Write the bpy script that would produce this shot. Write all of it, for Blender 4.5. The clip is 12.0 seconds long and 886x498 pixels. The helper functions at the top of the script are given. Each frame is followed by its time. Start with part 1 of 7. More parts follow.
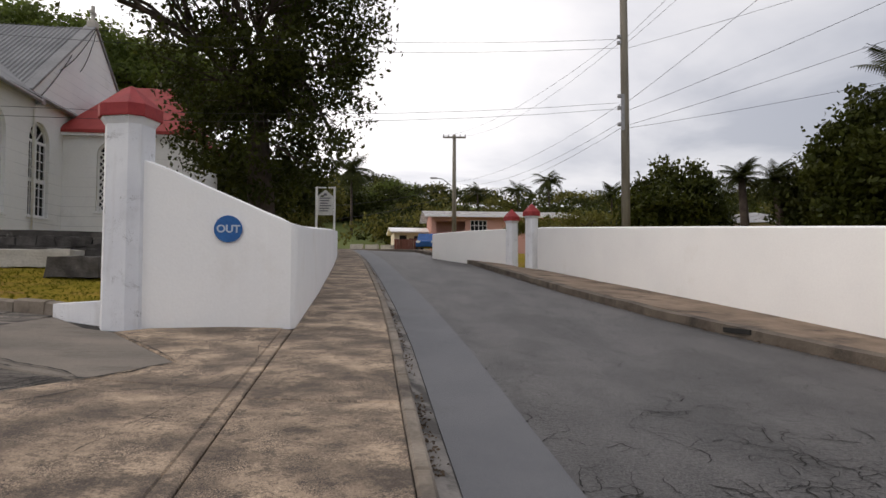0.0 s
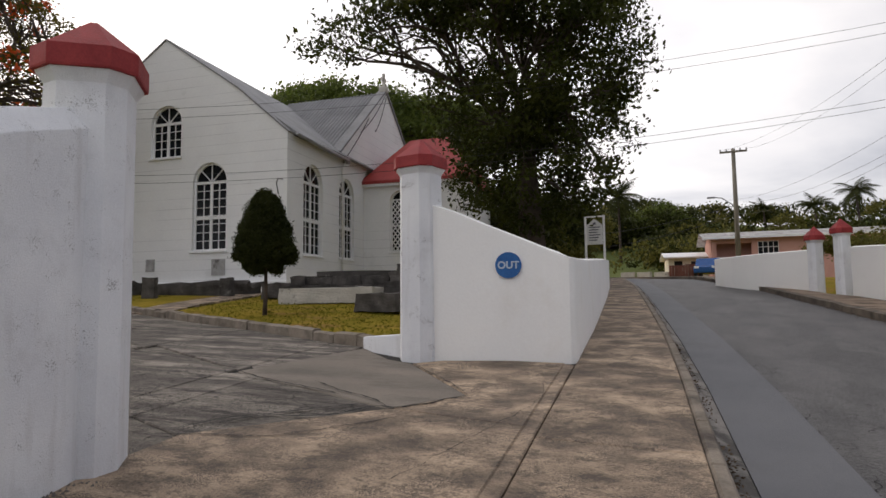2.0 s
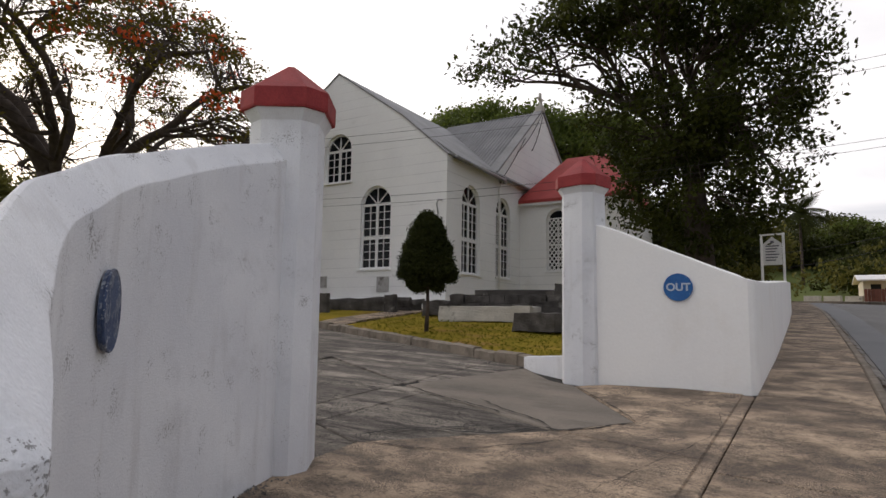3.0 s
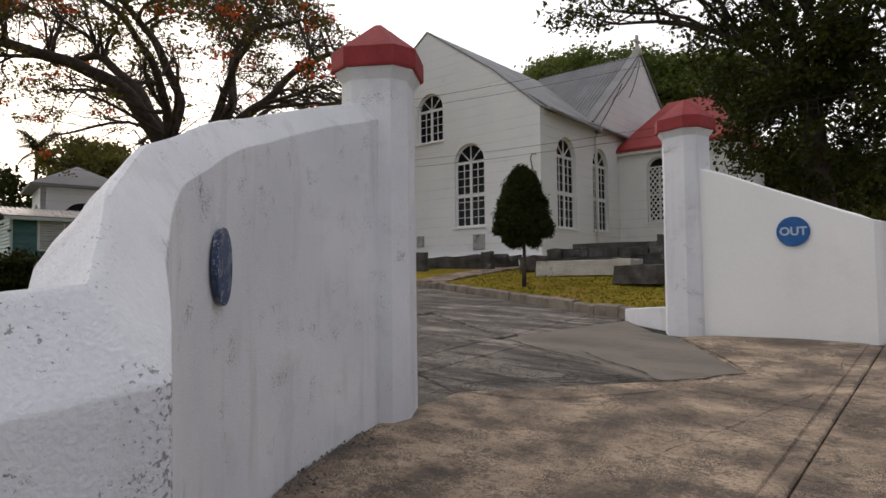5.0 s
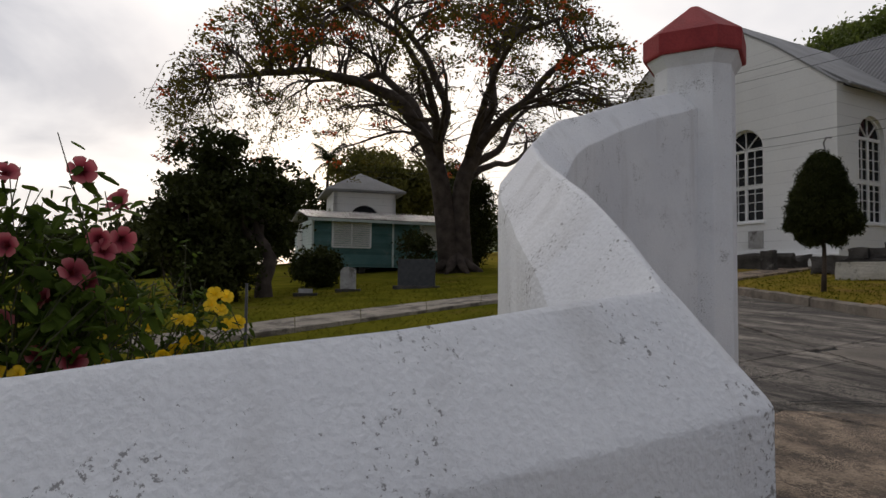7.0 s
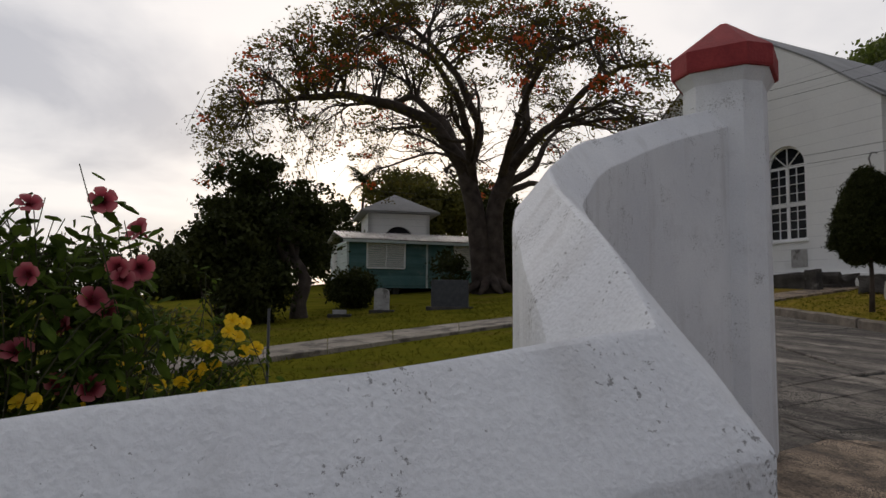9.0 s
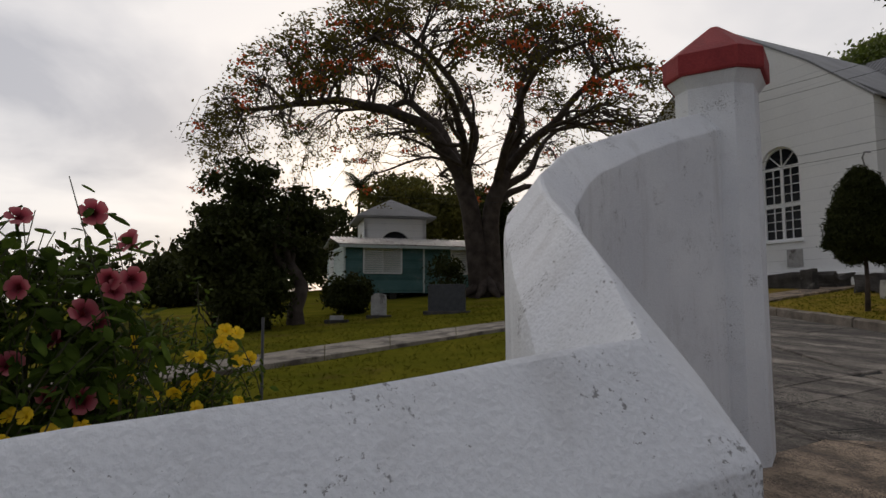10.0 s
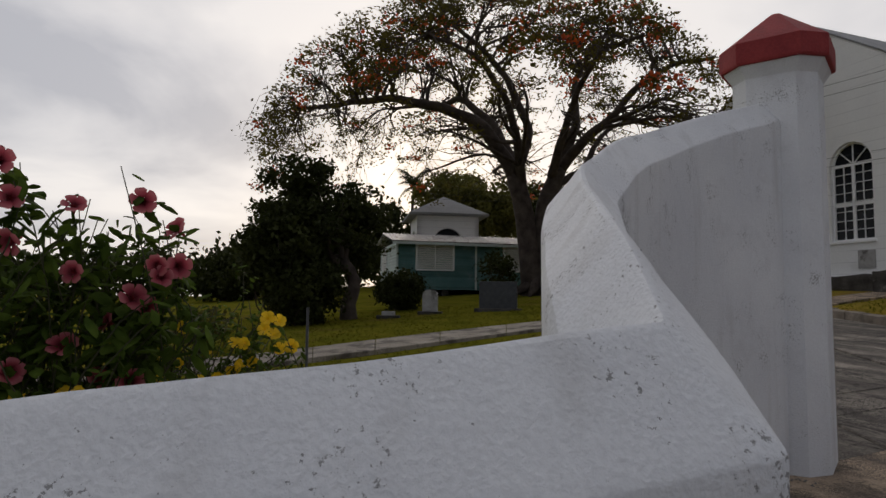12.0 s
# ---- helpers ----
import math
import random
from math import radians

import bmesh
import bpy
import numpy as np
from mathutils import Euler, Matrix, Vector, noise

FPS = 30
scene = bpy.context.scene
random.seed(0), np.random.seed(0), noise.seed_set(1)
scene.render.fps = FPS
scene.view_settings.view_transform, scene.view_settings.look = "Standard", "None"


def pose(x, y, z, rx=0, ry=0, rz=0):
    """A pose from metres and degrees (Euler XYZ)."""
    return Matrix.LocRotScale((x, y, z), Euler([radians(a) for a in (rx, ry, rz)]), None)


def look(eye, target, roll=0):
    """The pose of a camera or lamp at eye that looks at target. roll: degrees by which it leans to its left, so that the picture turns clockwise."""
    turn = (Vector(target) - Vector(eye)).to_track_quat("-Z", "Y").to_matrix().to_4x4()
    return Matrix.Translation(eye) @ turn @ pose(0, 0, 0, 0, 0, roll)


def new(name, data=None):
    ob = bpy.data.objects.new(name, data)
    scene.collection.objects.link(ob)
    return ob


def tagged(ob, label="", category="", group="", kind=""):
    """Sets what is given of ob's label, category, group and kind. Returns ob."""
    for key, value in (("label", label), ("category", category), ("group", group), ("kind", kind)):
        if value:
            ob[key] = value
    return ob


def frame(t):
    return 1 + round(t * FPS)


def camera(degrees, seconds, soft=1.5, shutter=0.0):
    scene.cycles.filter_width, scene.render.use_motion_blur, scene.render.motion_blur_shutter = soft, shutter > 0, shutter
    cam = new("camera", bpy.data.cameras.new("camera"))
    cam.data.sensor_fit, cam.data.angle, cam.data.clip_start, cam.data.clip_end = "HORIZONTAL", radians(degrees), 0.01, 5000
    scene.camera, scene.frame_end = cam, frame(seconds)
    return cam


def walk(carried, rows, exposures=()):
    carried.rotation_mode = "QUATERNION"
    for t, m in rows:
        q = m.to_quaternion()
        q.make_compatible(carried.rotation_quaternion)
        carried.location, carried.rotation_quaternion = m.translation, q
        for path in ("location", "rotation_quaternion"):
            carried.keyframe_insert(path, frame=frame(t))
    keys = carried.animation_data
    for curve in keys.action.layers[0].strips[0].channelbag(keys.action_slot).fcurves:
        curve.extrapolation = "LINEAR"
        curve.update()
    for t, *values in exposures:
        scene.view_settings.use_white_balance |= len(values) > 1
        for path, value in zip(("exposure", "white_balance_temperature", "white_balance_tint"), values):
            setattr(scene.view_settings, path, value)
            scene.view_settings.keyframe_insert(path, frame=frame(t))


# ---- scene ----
cam = camera(70.1, 12.0)
PATH = [
    (0, (-0.067, 0.335, 1.458), (-0.027, 2.333, 1.533), 0.2),
    (0.5, (-0.039, 0.443, 1.472), (-0.101, 2.44, 1.57), -0.5),
    (1, (-0.049, 0.477, 1.482), (-0.254, 2.463, 1.59), -1.7),
    (1.5, (-0.115, 0.483, 1.503), (-0.475, 2.446, 1.63), -1.5),
    (2, (-0.218, 0.445, 1.517), (-0.99, 2.282, 1.688), -0.7),
    (2.5, (-0.284, 0.419, 1.534), (-1.343, 2.102, 1.749), 0.4),
    (3, (-0.277, 0.342, 1.53), (-1.467, 1.934, 1.759), 0.9),
    (5, (-0.261, 0.356, 1.489), (-1.686, 1.756, 1.585), -0.6),
    (5.5, (-0.426, 0.133, 1.523), (-2.129, 1.157, 1.744), -0.1),
    (6, (-0.557, -0.017, 1.53), (-2.384, 0.776, 1.714), -0.9),
    (6.5, (-0.608, -0.035, 1.5), (-2.45, 0.741, 1.568), 0.5),
    (7, (-0.606, 0.019, 1.505), (-2.453, 0.781, 1.592), 0.7),
    (7.5, (-0.589, 0.063, 1.52), (-2.451, 0.784, 1.643), 0.0),
    (9.5, (-0.604, 0.097, 1.532), (-2.49, 0.744, 1.683), 0.6),
    (10, (-0.596, 0.107, 1.539), (-2.476, 0.772, 1.701), -0.2),
    (10.5, (-0.585, 0.113, 1.534), (-2.471, 0.762, 1.683), -0.0),
    (11, (-0.578, 0.125, 1.539), (-2.472, 0.748, 1.7), -0.1),
    (11.5, (-0.573, 0.152, 1.537), (-2.482, 0.714, 1.729), -0.4),
    (12, (-0.594, 0.16, 1.515), (-2.523, 0.664, 1.669), 0.7),
]
EXPOSURES = [(0.0, 0.40, 6680, 14), (2.5, 0.25, 6680, 14), (5.0, 0.26, 6680, 14), (5.5, 0.08, 6650, 14), (6.0, -0.42, 6600, 13), (6.6, -0.46, 6580, 13), (7.1, -0.32, 6550, 13), (7.6, -0.36, 6550, 13), (9.5, -0.52, 6550, 13), (12.0, -0.62, 6550, 13)]
walk(cam, [(t, look(eye, target, roll)) for t, eye, target, roll in PATH], EXPOSURES)

# ---- world, sun, exposure ----
SUN_YAW, SUN_ELEV = 76.0, 13.0
world = bpy.data.worlds.new("sky")
scene.world = world
world.use_nodes = True
wn, wl = world.node_tree.nodes, world.node_tree.links
wn.clear()
w_out = wn.new("ShaderNodeOutputWorld")
w_bg = wn.new("ShaderNodeBackground")
w_sky = wn.new("ShaderNodeTexSky")
w_sky.sky_type = "NISHITA"
w_sky.sun_disc = False
w_sky.sun_elevation = radians(SUN_ELEV)
w_sky.sun_rotation = radians(-SUN_YAW)
w_sky.air_density, w_sky.dust_density = 1.0, 2.0
w_gain = wn.new("ShaderNodeVectorMath"); w_gain.operation = "SCALE"; w_gain.inputs[3].default_value = 0.10
w_co = wn.new("ShaderNodeTexCoord")
# cloud deck: stretched noise on a flat dome
w_sep = wn.new("ShaderNodeSeparateXYZ")
wl.new(w_co.outputs["Generated"], w_sep.inputs[0])
w_zc = wn.new("ShaderNodeMath"); w_zc.operation = "MAXIMUM"; w_zc.inputs[1].default_value = 0.0
wl.new(w_sep.outputs[2], w_zc.inputs[0])
w_zp = wn.new("ShaderNodeMath"); w_zp.operation = "ADD"; w_zp.inputs[1].default_value = 0.12
wl.new(w_zc.outputs[0], w_zp.inputs[0])
w_dx = wn.new("ShaderNodeMath"); w_dx.operation = "DIVIDE"
w_dy = wn.new("ShaderNodeMath"); w_dy.operation = "DIVIDE"
wl.new(w_sep.outputs[0], w_dx.inputs[0]); wl.new(w_zp.outputs[0], w_dx.inputs[1])
wl.new(w_sep.outputs[1], w_dy.inputs[0]); wl.new(w_zp.outputs[0], w_dy.inputs[1])
w_comb = wn.new("ShaderNodeCombineXYZ")
wl.new(w_dx.outputs[0], w_comb.inputs[0]); wl.new(w_dy.outputs[0], w_comb.inputs[1])
w_n1 = wn.new("ShaderNodeTexNoise")
w_n1.inputs["Scale"].default_value = 0.62
w_n1.inputs["Detail"].default_value = 7.0
w_n1.inputs["Roughness"].default_value = 0.52
w_n1.inputs["Distortion"].default_value = 0.35
wl.new(w_comb.outputs[0], w_n1.inputs["Vector"])
w_ramp = wn.new("ShaderNodeValToRGB")
cr = w_ramp.color_ramp
cr.elements[0].position, cr.elements[0].color = 0.37, (0.40, 0.425, 0.48, 1)
cr.elements[1].position, cr.elements[1].color = 0.585, (0.71, 0.72, 0.74, 1)
e = cr.elements.new(0.475); e.color = (0.57, 0.59, 0.63, 1)
wl.new(w_n1.outputs["Fac"], w_ramp.inputs[0])
# brighter towards the low sun behind the cloud
w_dot = wn.new("ShaderNodeVectorMath"); w_dot.operation = "DOT_PRODUCT"
w_dot.inputs[1].default_value = (-math.sin(radians(SUN_YAW)) * math.cos(radians(SUN_ELEV)),
                                 math.cos(radians(SUN_YAW)) * math.cos(radians(SUN_ELEV)), math.sin(radians(SUN_ELEV)))
wl.new(w_co.outputs["Generated"], w_dot.inputs[0])
w_map = wn.new("ShaderNodeMapRange"); w_map.interpolation_type = "SMOOTHSTEP"
w_map.inputs["From Min"].default_value = -0.6; w_map.inputs["From Max"].default_value = 1.0
w_map.inputs["To Min"].default_value = 0.0; w_map.inputs["To Max"].default_value = 1.0
wl.new(w_dot.outputs["Value"], w_map.inputs["Value"])
w_glow = wn.new("ShaderNodeMix"); w_glow.data_type = "RGBA"; w_glow.blend_type = "MULTIPLY"
w_glow.inputs[0].default_value = 1.0
w_gc = wn.new("ShaderNodeMix"); w_gc.data_type = "RGBA"
w_gc.inputs[6].default_value = (0.76, 0.775, 0.80, 1); w_gc.inputs[7].default_value = (2.0, 1.93, 1.82, 1)
wl.new(w_map.outputs[0], w_gc.inputs[0])
wl.new(w_ramp.outputs[0], w_glow.inputs[6]); wl.new(w_gc.outputs[2], w_glow.inputs[7])
w_mix = wn.new("ShaderNodeMix"); w_mix.data_type = "RGBA"; w_mix.inputs[0].default_value = 0.86
wl.new(w_sky.outputs[0], w_gain.inputs[0])
wl.new(w_gain.outputs[0], w_mix.inputs[6]); wl.new(w_glow.outputs[2], w_mix.inputs[7])
wl.new(w_mix.outputs[2], w_bg.inputs[0])
w_bg.inputs[1].default_value = 1.0
wl.new(w_bg.outputs[0], w_out.inputs[0])

sun = new("sun", bpy.data.lights.new("sun", "SUN"))
sun.data.energy, sun.data.angle, sun.data.color = 1.7, radians(34), (1.0, 0.9, 0.78)
sun.matrix_world = look((0, 0, 30), (math.sin(radians(SUN_YAW)) * 30, -math.cos(radians(SUN_YAW)) * 30, 30 - 30 * math.tan(radians(SUN_ELEV))))


# ---- materials ----
def mat(name, c1, c2, scale=3.0, rough=0.8, bump=0.2, fine=40.0, metal=0.0, stain=None, stain_scale=0.6, stain_at=0.55, stain_width=0.1, jitter=0.0, stretch=None,
        trans=0.0, cracks=None, specks=None, drips=None, course=0.0, lo=0.3, hi=0.7, grain=0.12, spec=0.3, ragged=0.65, lump=0.0, lichen=None, soft_stain=1.0):
    """Noise between two colours, fine bump, and stains of a third colour."""
    m = bpy.data.materials.new(name)
    m.use_nodes = True
    n, l = m.node_tree.nodes, m.node_tree.links
    b = n["Principled BSDF"]
    co = n.new("ShaderNodeTexCoord")
    geo = n.new("ShaderNodeNewGeometry")
    src = geo.outputs["Position"]
    if stretch:
        mp = n.new("ShaderNodeMapping"); mp.inputs["Scale"].default_value = stretch
        l.new(src, mp.inputs[0]); src = mp.outputs[0]
    t1 = n.new("ShaderNodeTexNoise"); t1.inputs["Scale"].default_value = scale; t1.inputs["Detail"].default_value = 6
    t2 = n.new("ShaderNodeTexNoise"); t2.inputs["Scale"].default_value = fine; t2.inputs["Detail"].default_value = 4
    l.new(src, t1.inputs["Vector"]); l.new(geo.outputs["Position"], t2.inputs["Vector"])
    mr = n.new("ShaderNodeMapRange"); mr.inputs["From Min"].default_value = lo; mr.inputs["From Max"].default_value = hi
    l.new(t1.outputs["Fac"], mr.inputs["Value"])
    mx = n.new("ShaderNodeMix"); mx.data_type = "RGBA"
    mx.inputs[6].default_value, mx.inputs[7].default_value = (*c1, 1), (*c2, 1)
    l.new(mr.outputs[0], mx.inputs[0])
    col = mx.outputs[2]
    if stain:
        t3 = n.new("ShaderNodeTexNoise"); t3.inputs["Scale"].default_value = stain_scale; t3.inputs["Detail"].default_value = 8
        t3.inputs["Roughness"].default_value = ragged
        l.new(src, t3.inputs["Vector"])
        m3 = n.new("ShaderNodeMapRange"); m3.inputs["From Min"].default_value = stain_at; m3.inputs["From Max"].default_value = stain_at + stain_width
        l.new(t3.outputs["Fac"], m3.inputs["Value"])
        mx3 = n.new("ShaderNodeMix"); mx3.data_type = "RGBA"; mx3.inputs[7].default_value = (*stain, 1)
        m3.inputs["To Max"].default_value = soft_stain
        l.new(col, mx3.inputs[6]); l.new(m3.outputs[0], mx3.inputs[0])
        col = mx3.outputs[2]
    def masked(col, fac, colour):
        q = n.new("ShaderNodeMix"); q.data_type = "RGBA"; q.inputs[7].default_value = (*colour, 1)
        l.new(col, q.inputs[6]); l.new(fac, q.inputs[0])
        return q.outputs[2]

    def noise_step(sc, at, width, vec, detail=4):
        q = n.new("ShaderNodeTexNoise"); q.inputs["Scale"].default_value = sc; q.inputs["Detail"].default_value = detail
        l.new(vec, q.inputs["Vector"])
        r = n.new("ShaderNodeMapRange"); r.inputs["From Min"].default_value = at; r.inputs["From Max"].default_value = at + width
        l.new(q.outputs["Fac"], r.inputs["Value"])
        return r.outputs[0]

    def times(a, b):
        q = n.new("ShaderNodeMath"); q.operation = "MULTIPLY"; l.new(a, q.inputs[0])
        if isinstance(b, float):
            q.inputs[1].default_value = b
        else:
            l.new(b, q.inputs[1])
        return q.outputs[0]
    pos = geo.outputs["Position"]
    relief = []
    if drips:
        dc, d_at = drips
        mp = n.new("ShaderNodeMapping"); mp.inputs["Scale"].default_value = (7, 7, 0.8); l.new(pos, mp.inputs[0])
        col = masked(col, times(noise_step(1.0, d_at, 0.2, mp.outputs[0]), 0.6), dc)
    if specks:
        sc, s_scale, s_at, m_scale, m_at = specks
        col = masked(col, times(noise_step(s_scale, s_at, 0.03, pos, 3), noise_step(m_scale, m_at, 0.14, pos, 3)), sc)
    if lichen:
        at_ = n.new("ShaderNodeAttribute"); at_.attribute_name = "wear"
        lc, l_scale, l_at = lichen
        near = n.new("ShaderNodeMath"); near.operation = "MULTIPLY_ADD"; near.inputs[1].default_value = 0.055; near.inputs[2].default_value = -l_at
        l.new(at_.outputs["Fac"], near.inputs[0])
        ln1 = n.new("ShaderNodeTexNoise"); ln1.inputs["Scale"].default_value = l_scale; ln1.inputs["Detail"].default_value = 5; ln1.inputs["Roughness"].default_value = 0.7
        ln2 = n.new("ShaderNodeTexNoise"); ln2.inputs["Scale"].default_value = l_scale * 0.06; ln2.inputs["Detail"].default_value = 3
        l.new(pos, ln1.inputs["Vector"]); l.new(pos, ln2.inputs["Vector"])
        mixn = n.new("ShaderNodeMath"); mixn.operation = "MULTIPLY_ADD"; mixn.inputs[1].default_value = 0.4
        l.new(ln2.outputs["Fac"], mixn.inputs[0])
        half_ = times(ln1.outputs["Fac"], 0.6); l.new(half_, mixn.inputs[2])
        tot = n.new("ShaderNodeMath"); tot.operation = "ADD"; l.new(mixn.outputs[0], tot.inputs[0]); l.new(near.outputs[0], tot.inputs[1])
        lr = n.new("ShaderNodeMapRange"); lr.inputs["From Min"].default_value = 0.0; lr.inputs["From Max"].default_value = 0.02; lr.inputs["To Max"].default_value = 0.85
        l.new(tot.outputs[0], lr.inputs["Value"])
        col = masked(col, lr.outputs[0], lc)
    if cracks:
        c_scale, c_width, c_mask, c_at = cracks
        wv = n.new("ShaderNodeTexNoise"); wv.inputs["Scale"].default_value = c_scale * 2.5; wv.inputs["Detail"].default_value = 5; l.new(pos, wv.inputs["Vector"])
        am = n.new("ShaderNodeVectorMath"); am.operation = "MULTIPLY_ADD"; am.inputs[1].default_value = (0.5 / c_scale,) * 3
        l.new(wv.outputs["Color"], am.inputs[0]); l.new(pos, am.inputs[2])
        vo = n.new("ShaderNodeTexVoronoi"); vo.feature = "DISTANCE_TO_EDGE"; vo.inputs["Scale"].default_value = c_scale; l.new(am.outputs[0], vo.inputs["Vector"])
        cm = n.new("ShaderNodeMapRange"); cm.inputs["From Min"].default_value = 0.0; cm.inputs["From Max"].default_value = c_width * c_scale
        cm.inputs["To Min"].default_value = 1.0; cm.inputs["To Max"].default_value = 0.0
        l.new(vo.outputs["Distance"], cm.inputs["Value"])
        col = masked(col, times(cm.outputs[0], noise_step(c_mask, c_at, 0.08, pos, 3)), (0.025, 0.022, 0.02))
    if course:
        sp = n.new("ShaderNodeSeparateXYZ"); l.new(pos, sp.inputs[0])
        fr0 = n.new("ShaderNodeMath"); fr0.operation = "DIVIDE"; fr0.inputs[1].default_value = course; l.new(sp.outputs[2], fr0.inputs[0])
        fr1 = n.new("ShaderNodeMath"); fr1.operation = "FRACT"; l.new(fr0.outputs[0], fr1.inputs[0])
        fr2 = n.new("ShaderNodeMath"); fr2.operation = "LESS_THAN"; fr2.inputs[1].default_value = 0.06; l.new(fr1.outputs[0], fr2.inputs[0])
        col = masked(col, times(fr2.outputs[0], times(noise_step(0.5, 0.35, 0.3, pos), 0.5)), (0.42, 0.42, 0.43))
    # grain
    hv = n.new("ShaderNodeHueSaturation")
    gr = n.new("ShaderNodeMapRange"); gr.inputs["From Min"].default_value = 0.25; gr.inputs["From Max"].default_value = 0.75
    gr.inputs["To Min"].default_value = 1 - grain; gr.inputs["To Max"].default_value = 1 + grain
    l.new(t2.outputs["Fac"], gr.inputs["Value"]); l.new(gr.outputs[0], hv.inputs["Value"]); l.new(col, hv.inputs["Color"])
    col = hv.outputs[0]
    if jitter:
        oi = n.new("ShaderNodeObjectInfo")
        ri = geo.outputs["Random Per Island"]
        ad = n.new("ShaderNodeMath"); ad.operation = "ADD"; l.new(oi.outputs["Random"], ad.inputs[0]); l.new(ri, ad.inputs[1])
        fr = n.new("ShaderNodeMath"); fr.operation = "FRACT"; l.new(ad.outputs[0], fr.inputs[0])
        jr = n.new("ShaderNodeMapRange"); jr.inputs["To Min"].default_value = 1 - jitter; jr.inputs["To Max"].default_value = 1 + jitter
        l.new(fr.outputs[0], jr.inputs["Value"])
        h2 = n.new("ShaderNodeHueSaturation"); l.new(col, h2.inputs["Color"]); l.new(jr.outputs[0], h2.inputs["Value"])
        col = h2.outputs[0]
    l.new(col, b.inputs["Base Color"])
    b.inputs["Roughness"].default_value = rough
    b.inputs["Metallic"].default_value = metal
    b.inputs["Specular IOR Level"].default_value = spec
    if bump:
        bp = n.new("ShaderNodeBump"); bp.inputs["Strength"].default_value = bump; bp.inputs["Distance"].default_value = 0.02
        height = t2.outputs["Fac"]
        if lump:
            t4 = n.new("ShaderNodeTexNoise"); t4.inputs["Scale"].default_value = lump; t4.inputs["Detail"].default_value = 3
            l.new(pos, t4.inputs["Vector"])
            hs = n.new("ShaderNodeMath"); hs.operation = "MULTIPLY_ADD"; hs.inputs[1].default_value = 0.8
            l.new(t4.outputs["Fac"], hs.inputs[0]); l.new(height, hs.inputs[2]); height = hs.outputs[0]
        l.new(height, bp.inputs["Height"]); l.new(bp.outputs[0], b.inputs["Normal"])
    if trans:
        tr = n.new("ShaderNodeBsdfTranslucent"); l.new(col, tr.inputs["Color"])
        ms = n.new("ShaderNodeMixShader"); ms.inputs[0].default_value = trans
        l.new(b.outputs[0], ms.inputs[1]); l.new(tr.outputs[0], ms.inputs[2])
        l.new(ms.outputs[0], n["Material Output"].inputs["Surface"])
    return m


M_WHITE = mat("white_wall_paint", (0.83, 0.825, 0.815), (0.87, 0.865, 0.85), 0.9, 0.65, 0.10, 30, stain=(0.74, 0.71, 0.66), stain_scale=0.7, stain_at=0.58, stain_width=0.3, grain=0.02)
M_GATE = mat("weathered_white_paint", (0.68, 0.692, 0.728), (0.78, 0.79, 0.812), 1.6, 0.75, 0.28, 110, stain=(0.55, 0.55, 0.565), stain_scale=2.8, stain_at=0.55, stain_width=0.2, soft_stain=0.6,
             drips=((0.56, 0.555, 0.56), 0.55), grain=0.06, lump=16.0, lichen=((0.22, 0.215, 0.215), 95.0, 0.603))
M_RED = mat("red_cap_paint", (0.24, 0.025, 0.028), (0.33, 0.04, 0.04), 6, 0.65, 0.2, 60, stain=(0.17, 0.03, 0.03), stain_scale=4, stain_at=0.56, stain_width=0.2)
M_REDROOF = mat("red_roof_sheet", (0.29, 0.038, 0.035), (0.37, 0.055, 0.05), 2, 0.6, 0.1, 30)
M_CHURCH = mat("church_plaster", (0.80, 0.80, 0.80), (0.85, 0.85, 0.845), 0.8, 0.8, 0.2, 14, stain=(0.72, 0.72, 0.71), stain_scale=0.5, stain_at=0.6, course=0.42, grain=0.03)
M_ROOFGREY = mat("grey_roof_sheet", (0.19, 0.19, 0.195), (0.27, 0.27, 0.275), 0.7, 0.65, 0.15, 12)
M_TRIM = mat("white_trim_paint", (0.78, 0.78, 0.79), (0.84, 0.84, 0.84), 3, 0.55, 0.05, 40)
M_STONE = mat("old_dark_stone", (0.035, 0.032, 0.03), (0.10, 0.092, 0.085), 2.5, 0.9, 0.7, 18, stain=(0.21, 0.20, 0.18), stain_scale=2.2, stain_at=0.6, jitter=0.2)
M_STONELT = mat("pale_plaster_stone", (0.42, 0.40, 0.36), (0.55, 0.52, 0.47), 2.5, 0.9, 0.4, 18, stain=(0.15, 0.14, 0.13), stain_scale=2.0, stain_at=0.6)
M_SLAB = mat("stained_concrete", (0.18, 0.138, 0.103), (0.49, 0.37, 0.262), 2.2, 0.88, 0.7, 60, stain=(0.088, 0.071, 0.058), stain_scale=2.4, stain_at=0.49, stain_width=0.07, soft_stain=0.8, jitter=0.12, grain=0.32,
             specks=((0.09, 0.072, 0.06), 130.0, 0.50, 2.8, 0.43), cracks=(0.5, 0.006, 0.5, 0.6), stretch=(0.8, 1.1, 1.0), lo=0.36, hi=0.62, ragged=1.0, lump=14.0)
M_SMOOTH = mat("smooth_grey_concrete", (0.15, 0.132, 0.112), (0.25, 0.215, 0.178), 1.0, 0.85, 0.45, 60, stain=(0.105, 0.092, 0.08), stain_scale=1.9, stain_at=0.49, stain_width=0.18, soft_stain=0.7, jitter=0.05, grain=0.2, stretch=(0.5, 1.4, 1.0), ragged=0.8)
